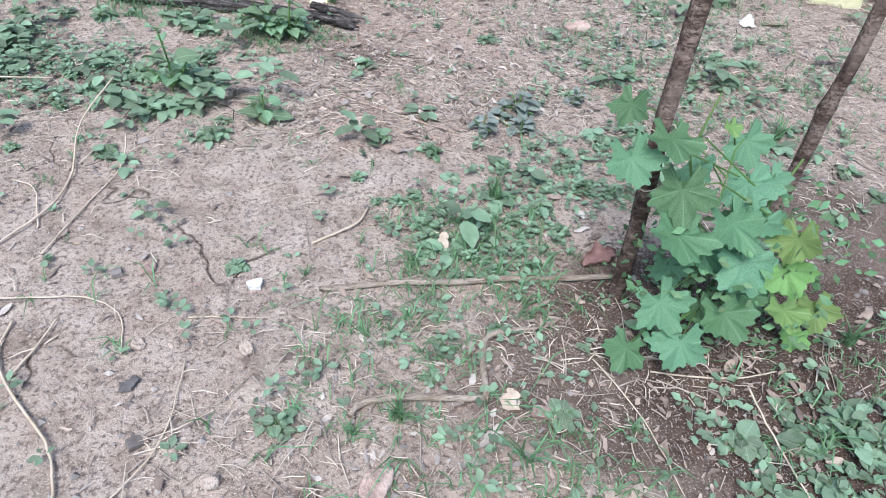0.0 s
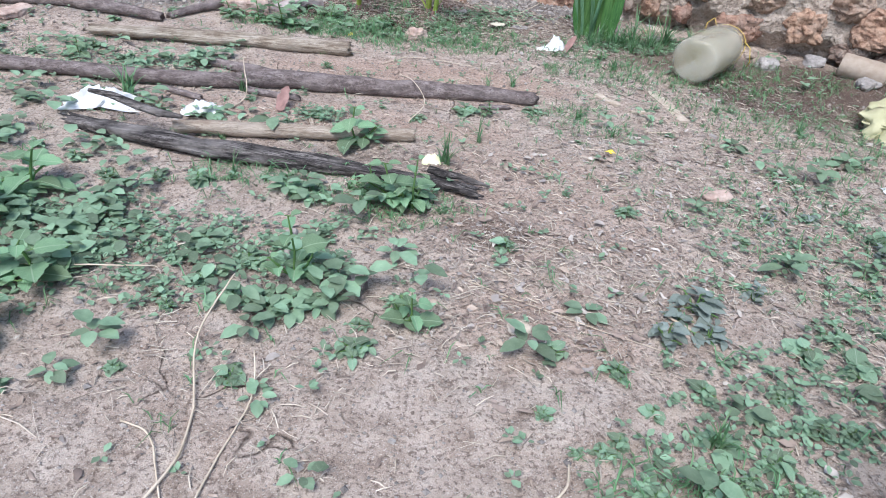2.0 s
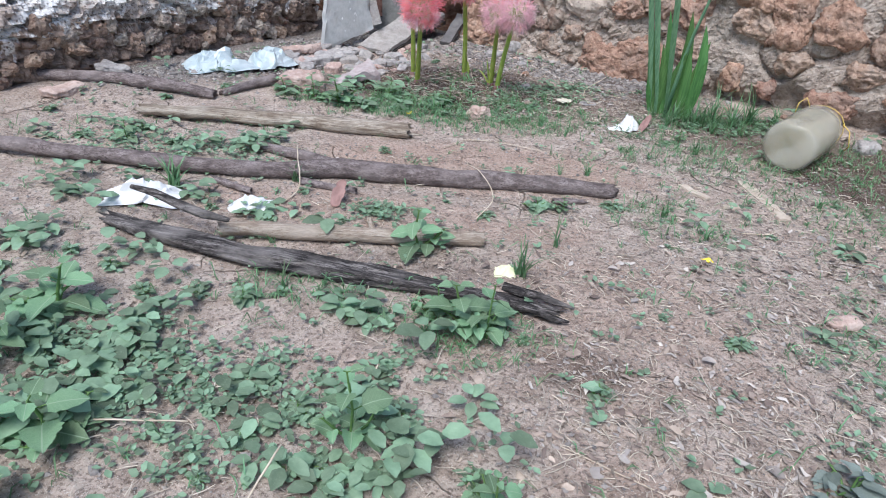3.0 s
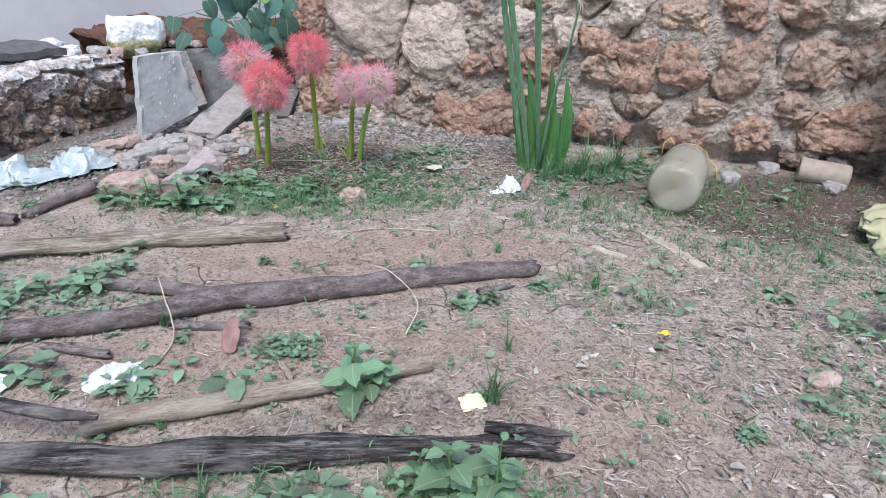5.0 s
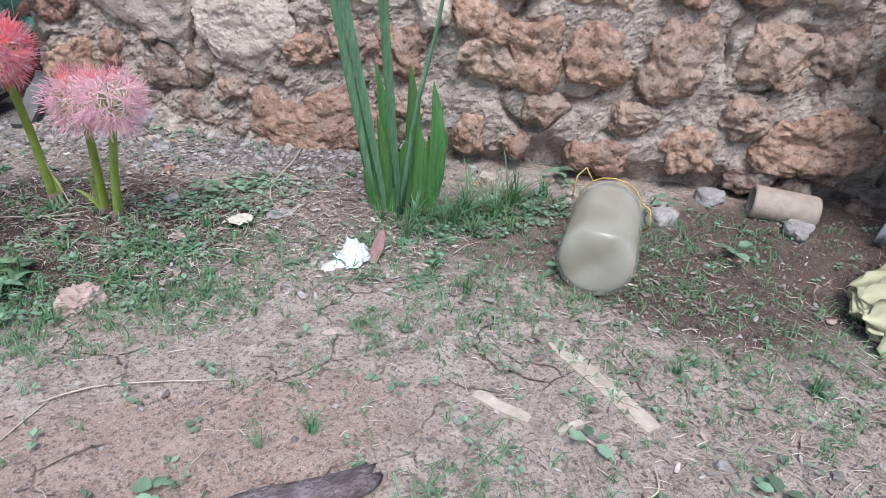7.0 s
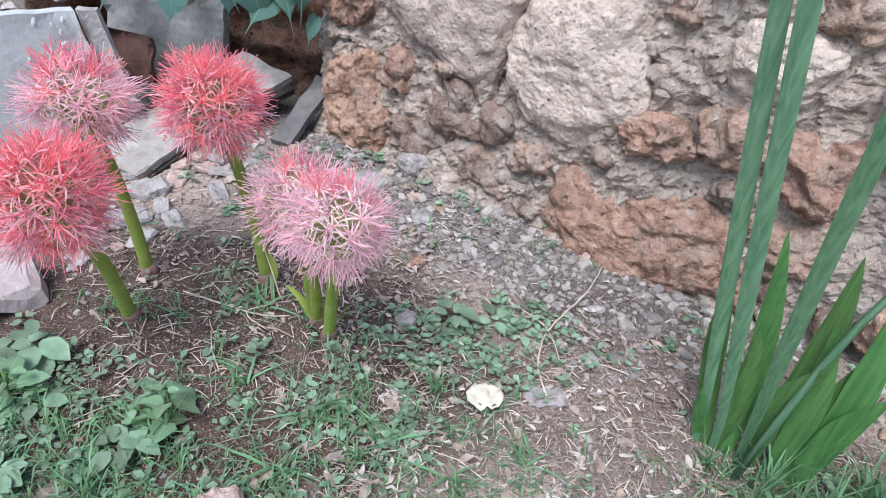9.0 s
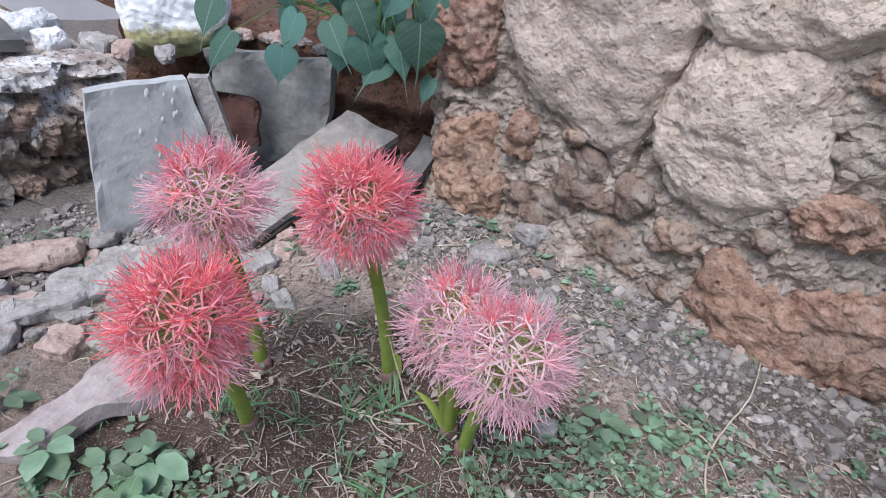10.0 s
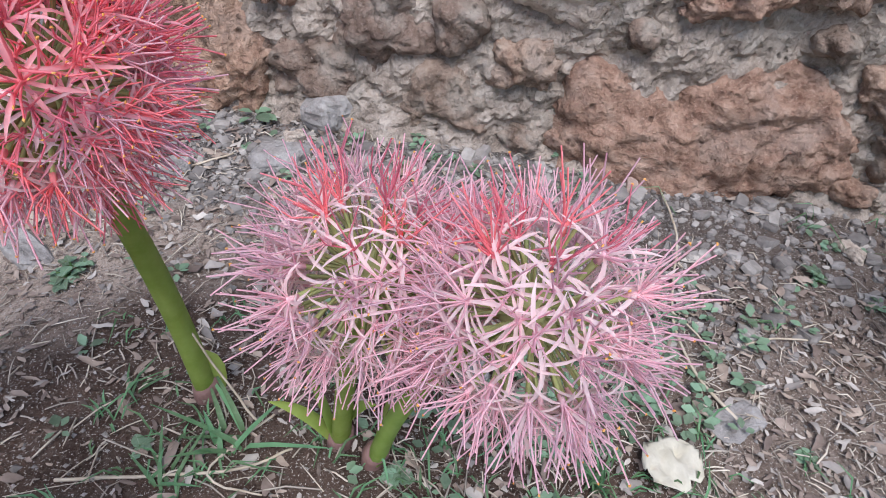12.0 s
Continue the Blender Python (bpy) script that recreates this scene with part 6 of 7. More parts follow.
def bottle():
    foot = Vector((0.8, 2.425))
    m = pose(foot.x, foot.y, soil_height(foot.x + 0.1, foot.y + 0.08) + 0.065, 0, -2.5, math.degrees(math.atan2(0.331, 0.28)))
    ob = thing("plastic_bottle", "cloudy plastic bottle of murky liquid lying on soil", "bottle", m)
    prof = [(0.012, 0.001), (0.006, 0.02), (0.002, 0.042), (0.002, 0.052), (0.008, 0.061), (0.02, 0.066)]
    x = 0.03
    while x < 0.2:
        prof += [(x, 0.0665), (x + 0.006, 0.065 if x > 0.1 else 0.0662), (x + 0.012, 0.0665)]
        x += 0.018
    prof += [(0.22, 0.066), (0.245, 0.058), (0.268, 0.038), (0.282, 0.02), (0.292, 0.0145), (0.305, 0.0145)]
    prof = [(x * 0.9, r * 0.95) for x, r in prof]
    b = lathe(prof, ripple=0.05)
    body = part("bottle_body", b.mesh("bottle_body", BOTTLE), ob, m=None)
    cap = lathe([(0.268, 0.001), (0.268, 0.017), (0.27, 0.019), (0.292, 0.019), (0.294, 0.017), (0.294, 0.001)], 24)
    part("cap", cap.mesh("cap", CAP_PINK), ob, "faded pink screw cap")
    liquid = [(0.018, 0.001), (0.018, 0.045), (0.02, 0.058), (0.022, 0.0635), (0.2, 0.0635), (0.215, 0.062), (0.235, 0.055), (0.235, 0.001)]
    w = lathe([(x * 0.9, r * 0.935) for x, r in liquid], 36)
    level = 0.052
    w.v = [Vector((v.x, v.y, min(v.z, level))) for v in w.v]
    part("liquid", w.mesh("liquid", WATER), ob, "murky yellowish liquid")
    random.seed(4)
    b = Build()
    for k in range(3):
        b.tube([Vector((0.228 + 0.011 * k + 0.004 * math.sin(3 * a), (0.056 - 0.012 * k) * math.cos(a), (0.056 - 0.012 * k) * math.sin(a))) for a in [q * math.pi / 8 for q in range(17)]], 0.0011, 5)
    part("twine", b.mesh("bottle_twine", STRING), ob, "yellow twine round the bottle neck")
    b = Build()
    b.tube([Vector((0.23, -0.05, 0.02)), Vector((0.22, -0.072, 0.01)), Vector((0.23, -0.08, -0.03)), Vector((0.25, -0.07, -0.05))], 0.0014, 5)
    b.tube([Vector((0.235, 0.04, 0.04)), Vector((0.24, 0.055, 0.06)), Vector((0.23, 0.068, 0.045)), Vector((0.23, 0.07, 0.0))], 0.0014, 5)
    part("twine", b.mesh("twine_ends", STRING), ob)


bottle()


# ---- crumpled paper, plastic and sacks ----
def crumple(nx, ny, w, d, h, seed, fold=6.0):
    """A crumpled sheet: sharp folds over a low heap."""
    b = Build()
    verts = []
    for j in range(ny + 1):
        for i in range(nx + 1):
            u, v = i / nx - 0.5, j / ny - 0.5
            p = Vector((u * fold, v * fold, seed))
            r = math.hypot(u * 1.9, v * 1.9)
            z = h * (1 - min(r, 1) ** 2) * (0.5 + 0.9 * abs(noise.noise(p)) + 0.7 * abs(noise.noise(p * 2.3))) + 0.003
            verts.append(Vector((u * w * (1 + 0.3 * noise.noise(p * 0.6)) + 0.12 * w * noise.noise(p + Vector((9, 0, 0))), v * d * (1 + 0.3 * noise.noise(p * 0.7 + Vector((0, 5, 0)))) + 0.12 * d * noise.noise(p + Vector((0, 9, 0))), z)))
    b.put(verts, [(j * (nx + 1) + i, j * (nx + 1) + i + 1, (j + 1) * (nx + 1) + i + 1, (j + 1) * (nx + 1) + i) for j in range(ny) for i in range(nx)])
    return b


def litter(name, label, category, x, y, w, d, h, mat, seed, rz=0, n=9, fold=3.2):
    me = crumple(n, n, w, d, h, seed, fold).mesh(name, mat, False)
    ob = thing(name, label, category, ground_pose(x, y, rz), "", me)
    so = ob.modifiers.new("thickness", "SOLIDIFY")
    so.thickness, so.offset = 0.0005, -1
    return ob


litter("crumpled_paper", "crumpled white paper lying among weeds", "paper", -0.525, 1.935, 0.14, 0.075, 0.032, PAPER, 1.0, 8, 14, 4.5)
litter("crumpled_paper", "torn scrap of white paper on the soil", "paper", -0.34, 1.95, 0.075, 0.05, 0.02, PAPER, 2.0, 20, 12, 4.5)
litter("crumpled_paper", "crumpled white paper with a pale blue print", "paper", 0.475, 2.648, 0.055, 0.055, 0.036, PAPER, 3.0, 15, 12, 4.5)
litter("crumpled_paper", "small white paper flake at the strap leaves", "paper", 0.435, 2.635, 0.04, 0.025, 0.008, PAPER, 4.0, 15, 8)
litter("crumpled_paper", "small pale yellow crumpled paper by a grass tuft", "paper", 0.135, 1.805, 0.035, 0.03, 0.016, YELLOW_PAPER, 5.0, 0, 10)
litter("crumpled_paper", "small white paper scrap near the sack", "paper", 1.055, 1.865, 0.03, 0.034, 0.02, PAPER, 6.0, 0, 10)
litter("plastic_sheet", "crumpled pale blue plastic sheet on the ground", "plastic", -0.73, 2.79, 0.2, 0.13, 0.045, PLASTIC, 7.0, 30, 15, 4.0)
litter("plastic_sheet", "white plastic film heaped beside rubble", "plastic", -0.6, 2.89, 0.14, 0.12, 0.05, PLASTIC, 8.0, 50, 13, 4.0)
litter("yellow_leaf", "small bright yellow fallen leaf", "leaf", 0.5, 1.93, 0.02, 0.012, 0.006, YELLOW_LEAF, 9.0, 10, 5)
litter("yellow_leaf", "small yellow leaf in the grass", "leaf", -0.12, 2.58, 0.02, 0.014, 0.006, YELLOW_LEAF, 9.5, 10, 5)


def curled_leaf(label, x, y, ln, w, mat, rz, curl=0.5, ry=0.0, lift=0.004):
    b = Build()
    n, k = 10, 8
    verts = []
    for i in range(n + 1):
        t = i / n
        ww = w * max(math.sin(math.pi * min(0.98, 0.04 + 0.94 * t)) ** 0.6, 0.05) * (0.85 + 0.55 * noise.noise(Vector((t * 5, rz, 2))))
        for j in range(k + 1):
            a = (j / k - 0.5) * 2 * curl * math.pi
            verts.append(Vector((ln * (t - 0.5), ww * math.sin(a) / max(curl * math.pi, 0.3) * 0.8, ww * 0.35 * (1 - math.cos(a)) + 0.2 * w * noise.noise(Vector((t * 5, j * 0.6, rz))) + 0.1 * w * noise.noise(Vector((t * 11, j * 1.3, rz))))))
    b.put(verts, [(i * (k + 1) + j, (i + 1) * (k + 1) + j, (i + 1) * (k + 1) + j + 1, i * (k + 1) + j + 1) for i in range(n) for j in range(k)])
    ob = thing("dead_leaf", label, "leaf", ground_pose(x, y, rz, lift, 0, ry), "", b.mesh("dead_leaf", mat))
    so = ob.modifiers.new("thickness", "SOLIDIFY")
    so.thickness = 0.0008
    return ob


curled_leaf("curled rust-brown dead leaf at the stake's foot", 0.597, 1.066, 0.055, 0.032, RUST_LEAF, 30, 0.6)
curled_leaf("long curled brown leaf beside white paper", 0.515, 2.645, 0.07, 0.018, RUST_LEAF, 55, 0.3, -35, 0.02)
curled_leaf("upright reddish-brown dead leaf by a stick", -0.185, 2.005, 0.06, 0.022, RUST_LEAF, 80, 0.3, -40, 0.022)
curled_leaf("pale dead leaf on the cracked soil", 0.265, 1.345, 0.034, 0.026, BARK_CHIP, 70, 0.2)
curled_leaf("pale dead leaf standing between weeds", 0.4, 1.07, 0.028, 0.012, BARK_CHIP, 80, 0.2, -60, 0.012)
curled_leaf("brown curled leaf near the paper scrap", 1.125, 1.88, 0.06, 0.02, STICK_TAN, 10, 0.4)
curled_leaf("pale dry leaf by the bent twig", 0.47, 0.845, 0.022, 0.016, BARK_CHIP, 60, 0.2, -20)
curled_leaf("dry pale leaf on the gravel by the flowers", 0.31, 2.815, 0.045, 0.034, PALE_LEAF, 10, 0.15, 0, 0.014)
curled_leaf("dark small dead leaf on the path", 0.1, 0.84, 0.022, 0.01, DARK_STONE, 60, 0.3)


def chip(label, x0, y0, x1, y1, w, seed):
    ln = math.hypot(x1 - x0, y1 - y0)
    b = Build()
    n = 14
    verts = []
    for i in range(n + 1):
        for j in range(4):
            t = i / n
            e = w * (0.5 - 0.12 * abs(noise.noise(Vector((t * 5, j, seed))))) * (1 if 0 < i < n else 0.75)
            verts.append(Vector((ln * t, (-1 if j in (0, 3) else 1) * e, (0.006 if j > 1 else 0.001) + 0.003 * noise.noise(Vector((t * 3, seed, 0))))))
    b.put(verts, [(i * 4 + j, i * 4 + (j + 1) % 4, (i + 1) * 4 + (j + 1) % 4, (i + 1) * 4 + j) for i in range(n) for j in range(4)] + [(3, 2, 1, 0), (n * 4, n * 4 + 1, n * 4 + 2, n * 4 + 3)])
    thing("bark_chip", label, "bark", ground_pose(x0, y0, math.degrees(math.atan2(y1 - y0, x1 - x0))), "bark chips on the soil", b.mesh("bark_chip", BARK_CHIP, False))


chip("narrow pale bark chip on the soil", 0.53, 2.275, 0.575, 2.21, 0.018, 1)
chip("broad flat pale bark chip on the soil", 0.69, 2.345, 0.72, 2.15, 0.03, 2)
chip("small pale wood chip near the branch", 0.6, 2.185, 0.64, 2.19, 0.01, 3)


def soft_heap(size, n, seed, fold, depth, power=2.6, pinch=None):
    b = Build()
    blob(b, size, n, power, 0.05, 2.0, seed, 3)
    out = []
    for v in b.v:
        q = Vector((v.x * fold, v.y * fold, v.z * fold * 1.6)) + Vector((seed, seed * 2, 0))
        q += Vector((noise.noise(q * 0.5), noise.noise(q * 0.5 + Vector((7, 0, 0))), noise.noise(q * 0.5 + Vector((0, 7, 0))))) * 0.9
        f = depth * ((0.5 - abs(noise.noise(q))) + 0.5 * (0.4 - abs(noise.noise(q * 2.3))))
        v = v + v.normalized() * f
        if pinch:
            v = pinch(v)
        out.append(v)
    b.v = out
    return b


def sacks():
    ob = thing("yellow_sack", "crumpled pale yellow woven sack lying on dark soil", "sack", pose(1.475, 2.18, 0.0, 0, 0, -8))

    def lay(v):
        s = 0.2 + 0.8 * smooth(-0.27, 0.3, v.x)
        q = Vector((v.x * 6, v.y * 8 + v.x * 4, 2.0))
        low = smooth(0.0, -0.1, v.z)
        crease = 0.035 * (0.4 - abs(noise.noise(q))) + 0.008 * (0.3 - abs(noise.noise(q * 2.3 + Vector((3, 1, 0))))) + 0.02 * low * (0.3 - abs(noise.noise(v * 26)))
        return Vector((v.x, v.y * (0.5 + 0.5 * s), max((v.z + 0.12) * s + crease, 0.004 + 0.012 * abs(noise.noise(v * 30)))))

    part("sack_body", soft_heap((0.56, 0.32, 0.27), 64, 3.0, 5.5, 0.05, 2.8, lay).mesh("yellow_sack_body", SACK_YELLOW), ob)
    for k, (x, y, z, w, rx, rz) in enumerate([(-0.25, -0.02, 0.02, 0.13, 40, 10), (-0.21, -0.07, 0.005, 0.15, 15, -20), (-0.12, -0.13, 0.0, 0.16, 30, 5)]):
        me = crumple(16, 12, w, w * 0.7, 0.045, 20.0 + k, 5.0).mesh("sack_fold", SACK_YELLOW)
        fold = part("sack_fold", me, ob, "creased fold of the sack's mouth", pose(x, y, z, rx, 0, rz))
        so = fold.modifiers.new("thickness", "SOLIDIFY")
        so.thickness = 0.003
    random.seed(9)
    b = Build()
    for k in range(26):
        a = Vector((-0.27 + rnd(0, 0.05), rnd(-0.06, 0.06), rnd(0.05, 0.12)))
        b.tube([a, a + Vector((-rnd(0.004, 0.02), rnd(-0.012, 0.012), rnd(-0.006, 0.014)))], [0.0006, 0.0003], 3, 0, False)
    part("frayed_threads", b.mesh("frayed_threads", STRAW), ob, "frayed pale threads")

    # the white sack hangs off a black timber over a dark hollow
    beam = thing("timber_beam", "black timber beam lying over the wall foot", "timber", pose(1.36, 2.5, 0.47, 0, -3, -24))
    b = Build()
    blob(b, (1.0, 0.1, 0.06), 12, 7, 0.01, 6, 2, m=Matrix.Translation((0.56, 0, 0)))
    part("beam", b.mesh("beam", TIMBER), beam)
    for x in (0.32, 0.95):
        b = Build()
        b.tube([(x, 0.03, -0.5), (x, 0.03, -0.2), (x, 0.03, -0.01)], [0.03, 0.028, 0.028], 10)
        part("prop", b.mesh("prop", TIMBER), beam)
    # sheet on props, added to keep sky light out of the hollow
    cover = thing("tarpaulin", "added black sheet that shades the hollow below the timber", "tarpaulin", pose(1.9, 2.2, 0.5, 0, 0, -26))
    b = crumple(20, 16, 0.9, 0.75, 0.05, 12.0, 4)
    part("sheet", b.mesh("shade_sheet", TIMBER), cover)
    so = cover.children[0].modifiers.new("thickness", "SOLIDIFY")
    so.thickness = 0.004
    for sx, sy in ((-0.3, -0.25), (0.3, -0.25), (0.35, 0.2)):
        b = Build()
        b.tube([(sx, sy, -0.52), (sx, sy, 0.01)], 0.02, 8)
        part("prop", b.mesh("prop", TIMBER), cover)
    white = thing("white_sack", "dirty white sack hanging in folds from the timber", "sack", pose(1.43, 2.445, 0.0, 0, 0, WALL_TURN))
    b = Build()
    nx, nz = 30, 34
    verts = []
    for j in range(nz + 1):
        for i in range(nx + 1):
            u, v = i / nx, j / nz
            z = 0.475 - v * (0.222 + 0.012 * math.sin(4 * u) - 0.09 * u)
            x = -0.005 - 0.045 * v + u * (0.2 + 0.07 * v)
            y = -0.035 * math.sin(math.pi * v * 0.9) - 0.02 * abs(noise.noise(Vector((u * 4, v * 2.2, 3)))) - 0.022 * (0.4 - abs(noise.noise(Vector((u * 3 + v * 2, v * 1.5 - u * 2, 7))))) - 0.008 * (0.3 - abs(noise.noise(Vector((u * 8, v * 9, 4))))) - 0.03 * smooth(0.75, 1.0, v)
            verts.append(Vector((x, y, z)))
    b.put(verts, [(j * (nx + 1) + i, j * (nx + 1) + i + 1, (j + 1) * (nx + 1) + i + 1, (j + 1) * (nx + 1) + i) for j in range(nz) for i in range(nx)])
    flap = part("sack_cloth", b.mesh("sack_cloth", SACK_WHITE), white)
    so = flap.modifiers.new("thickness", "SOLIDIFY")
    so.thickness = 0.004
    b = Build()
    for k, (x0, x1, w) in enumerate([(0.085, 0.03, 0.04), (0.1, 0.065, 0.022)]):
        pts = [Vector((x0 + (x1 - x0) * t + 0.006 * math.sin(7 * t + k), -0.03 - 0.012 * math.sin(3 * t + k), 0.24 - (0.215 if k else 0.2) * t)) for t in [q / 10 for q in range(11)]]
        b.blade(pts, [w * (0.65 + 0.5 * abs(noise.noise(Vector((q * 0.7, k, 2))))) for q in range(11)], (1, 0.3 * k - 0.2, 0), 0, 0.3)
    strip = part("torn_strip", b.mesh("torn_strip", SACK_WHITE), white, "torn grey-white strip reaching the soil")
    so = strip.modifiers.new("thickness", "SOLIDIFY")
    so.thickness = 0.003


sacks()
pm = pose(1.29, 2.585, soil_height(1.3, 2.58) + 0.03, 0, 2, -38)
pb = lathe([(0.0, 0.026), (0.0, 0.033), (0.004, 0.034), (0.12, 0.033), (0.125, 0.031), (0.125, 0.026), (0.0, 0.026)], 24, ripple=0.04)
thing("clay_pipe", "short broken clay pipe lying at the wall foot", "pipe", pm, "", pb.mesh("clay_pipe", PIPE))


# ---- dry vines and twigs on the path ----
def vine(label, pts, r):
    b = Build()
    ps = [Vector((x, y, soil_height(x, y) + z)) for x, y, z in pts]
    fine = []
    for k in range(len(ps) - 1):
        p0, p1, p2, p3 = ps[max(k - 1, 0)], ps[k], ps[k + 1], ps[min(k + 2, len(ps) - 1)]
        for t in range(6):
            f = t / 6
            c = 0.5 * ((2 * p1) + (p2 - p0) * f + (2 * p0 - 5 * p1 + 4 * p2 - p3) * f * f + (3 * p1 - p0 - 3 * p2 + p3) * f ** 3)
            fine.append(c + Vector((0.0015 * noise.noise(c * 60), 0.0015 * noise.noise(c * 60 + Vector((5, 0, 0))), 0)))
    fine.append(ps[-1])
    b.tube(fine, [r * (0.6 - 0.2 * k / len(fine)) for k in range(len(fine))], 6)
    thing("dry_vine", label, "twig", None, "dry vines on the path", b.mesh("dry_vine", TWIG))


vine("long pale dry vine winding over cracked soil", [(-0.14, 0.98, 0.004), (-0.117, 1.026, 0.004), (-0.09, 1.1, 0.006), (-0.095, 1.171, 0.006), (-0.119, 1.266, 0.02), (-0.098, 1.35, 0.05)], 0.0028)
vine("pale dry vine curving from under the weeds", [(-0.062, 1.012, 0.003), (-0.055, 1.1, 0.004), (-0.04, 1.19, 0.005), (-0.05, 1.25, 0.02)], 0.0022)
vine("pale dry vine arching at the path's edge", [(-0.045, 0.91, 0.004), (-0.038, 0.869, 0.005), (-0.004, 0.824, 0.006), (0.05, 0.775, 0.006), (0.078, 0.727, 0.004), (0.075, 0.69, 0.004)], 0.0028)
vine("thin curled dry vine on cracked soil", [(-0.11, 0.94, 0.003), (-0.03, 0.945, 0.004), (0.021, 0.949, 0.005), (0.06, 0.925, 0.004), (0.078, 0.877, 0.003)], 0.0018)
vine("short pale twig on the path", [(-0.014, 0.843, 0.003), (-0.005, 0.88, 0.004), (-0.001, 0.917, 0.004)], 0.0024)
vine("thin pale straw stalk on the path", [(0.12, 0.715, 0.003), (0.15, 0.78, 0.004), (0.144, 0.875, 0.003)], 0.0016)
vine("small bent twig on cracked soil", [(-0.161, 1.148, 0.003), (-0.125, 1.13, 0.005), (-0.1, 1.085, 0.003), (-0.09, 1.06, 0.003)], 0.002)
vine("thin twig beside the small weeds", [(0.24, 1.06, 0.003), (0.29, 1.1, 0.006), (0.3, 1.135, 0.004)], 0.003)
vine("long thin stalk crossing straw", [(0.2, 1.44, 0.003), (0.33, 1.38, 0.004), (0.46, 1.32, 0.003)], 0.0013)
vine("short dark-tipped stick on straw", [(0.475, 1.4, 0.006), (0.52, 1.355, 0.006)], 0.0032)
vine("dry arched vine over the branch", [(-0.29, 1.97, 0.003), (-0.27, 2.03, 0.01), (-0.29, 2.1, 0.05), (-0.3, 2.13, 0.06)], 0.0022)
vine("dry arched vine hooked over the branch end", [(0.08, 2.0, 0.003), (0.11, 2.06, 0.025), (0.08, 2.14, 0.045), (0.05, 2.2, 0.03)], 0.002)
vine("thin pale twig on the reddish sand", [(0.03, 2.41, 0.003), (0.1, 2.42, 0.004), (0.24, 2.39, 0.003)], 0.0018)
vine("thin forked twig on the reddish sand", [(0.04, 2.41, 0.003), (-0.01, 2.35, 0.003)], 0.0018)
vine("thin brown twig among the flowers", [(0.1, 2.96, 0.003), (0.0, 2.9, 0.006), (0.03, 2.87, 0.005)], 0.0018)
vine("curved twig on the gravel", [(0.385, 2.835, 0.004), (0.375, 2.885, 0.008), (0.39, 2.94, 0.01), (0.445, 3.02, 0.012), (0.476, 3.094, 0.006)], 0.0024)
vine("thin brown stick lying in the flower bed", [(-0.096, 2.92, 0.004), (0.008, 2.894, 0.005), (0.054, 2.897, 0.004)], 0.0022)
vine("short dry stalk on the gravel", [(0.435, 2.893, 0.004), (0.47, 2.888, 0.006), (0.511, 2.874, 0.004)], 0.0018)
vine("short pale stalk among grey stones", [(0.003, 3.256, 0.004), (0.05, 3.265, 0.008)], 0.0022)
vine("bent twig by the small weeds", [(0.337, 2.99, 0.004), (0.384, 2.941, 0.012), (0.404, 2.891, 0.004)], 0.0018)
vine("thin dry stem leaning on the tall flower", [(0.035, 2.925, 0.003), (0.012, 2.94, 0.06), (-0.008, 2.952, 0.13)], 0.0016)
vine("pale stick lying across weeds", [(-0.62, 1.35, 0.02), (-0.4, 1.37, 0.02), (-0.22, 1.4, 0.015)], 0.0024)
vine("dry straw stalk on the bare path", [(0.13, 0.93, 0.003), (0.2, 0.935, 0.003)], 0.0016)
vine("long dry stalk among fallen leaves", [(0.56, 0.9, 0.01), (0.6, 0.83, 0.006), (0.62, 0.75, 0.004)], 0.0014)
vine("long dry stalk across the mulch", [(0.62, 0.89, 0.004), (0.7, 0.885, 0.005), (0.76, 0.9, 0.004)], 0.0018)
vine("straight dry stalk among round leaves", [(0.71, 0.865, 0.02), (0.72, 0.8, 0.015), (0.735, 0.74, 0.01)], 0.0018)
vine("pale stick on straw by the sack", [(0.6, 2.06, 0.004), (0.66, 2.07, 0.005), (0.68, 2.1, 0.004)], 0.002)


# ---- uncounted ground cover ----
def scatter(name, label, category, mat, count, make, dense, seed, xr=(-1.1, 1.75), yr=(0.55, 3.4)):
    random.seed(seed)
    b = Build()
    done, tries = 0, 0
    while done < count and tries < count * 40:
        tries += 1
        x, y = rnd(*xr), rnd(*yr)
        if random.random() > dense(x, y):
            continue
        if (Vector((x, y)) - WALL_O).dot(WALL_N) < 0.005 or (Vector((x, y)) - LOW_O).dot(LOW_N) < 0.0:
            continue
        make(b, x, y, soil_height(x, y))
        done += 1
    return thing(name, label, category, None, "", b.mesh(name, mat, name not in ("grit", "gravel")), "stuff")


def near(x, y, spots, soft=0.4):
    best = 0.0
    for cx, cy, rx, ry, w in spots:
        d = math.hypot((x - cx) / rx, (y - cy) / ry)
        best = max(best, w * smooth(1 + soft, 1 - soft, d + 0.5 * noise.noise(Vector((x * 9, y * 9, cx)))))
    return best


STRAW_SPOTS = [(0.55, 1.75, 0.5, 0.35, 0.55), (0.3, 1.45, 0.22, 0.16, 1.0), (0.85, 1.5, 0.35, 0.3, 1.0), (0.42, 0.85, 0.25, 0.18, 0.9), (0.75, 0.85, 0.3, 0.15, 0.4), (0.8, 2.1, 0.5, 0.3, 0.35), (0.0, 1.95, 0.5, 0.12, 0.35), (0.3, 2.75, 0.4, 0.22, 1.0), (1.2, 1.9, 0.3, 0.4, 0.7), (-0.1, 1.3, 0.4, 0.2, 0.35), (0.1, 3.0, 0.35, 0.25, 0.5)]


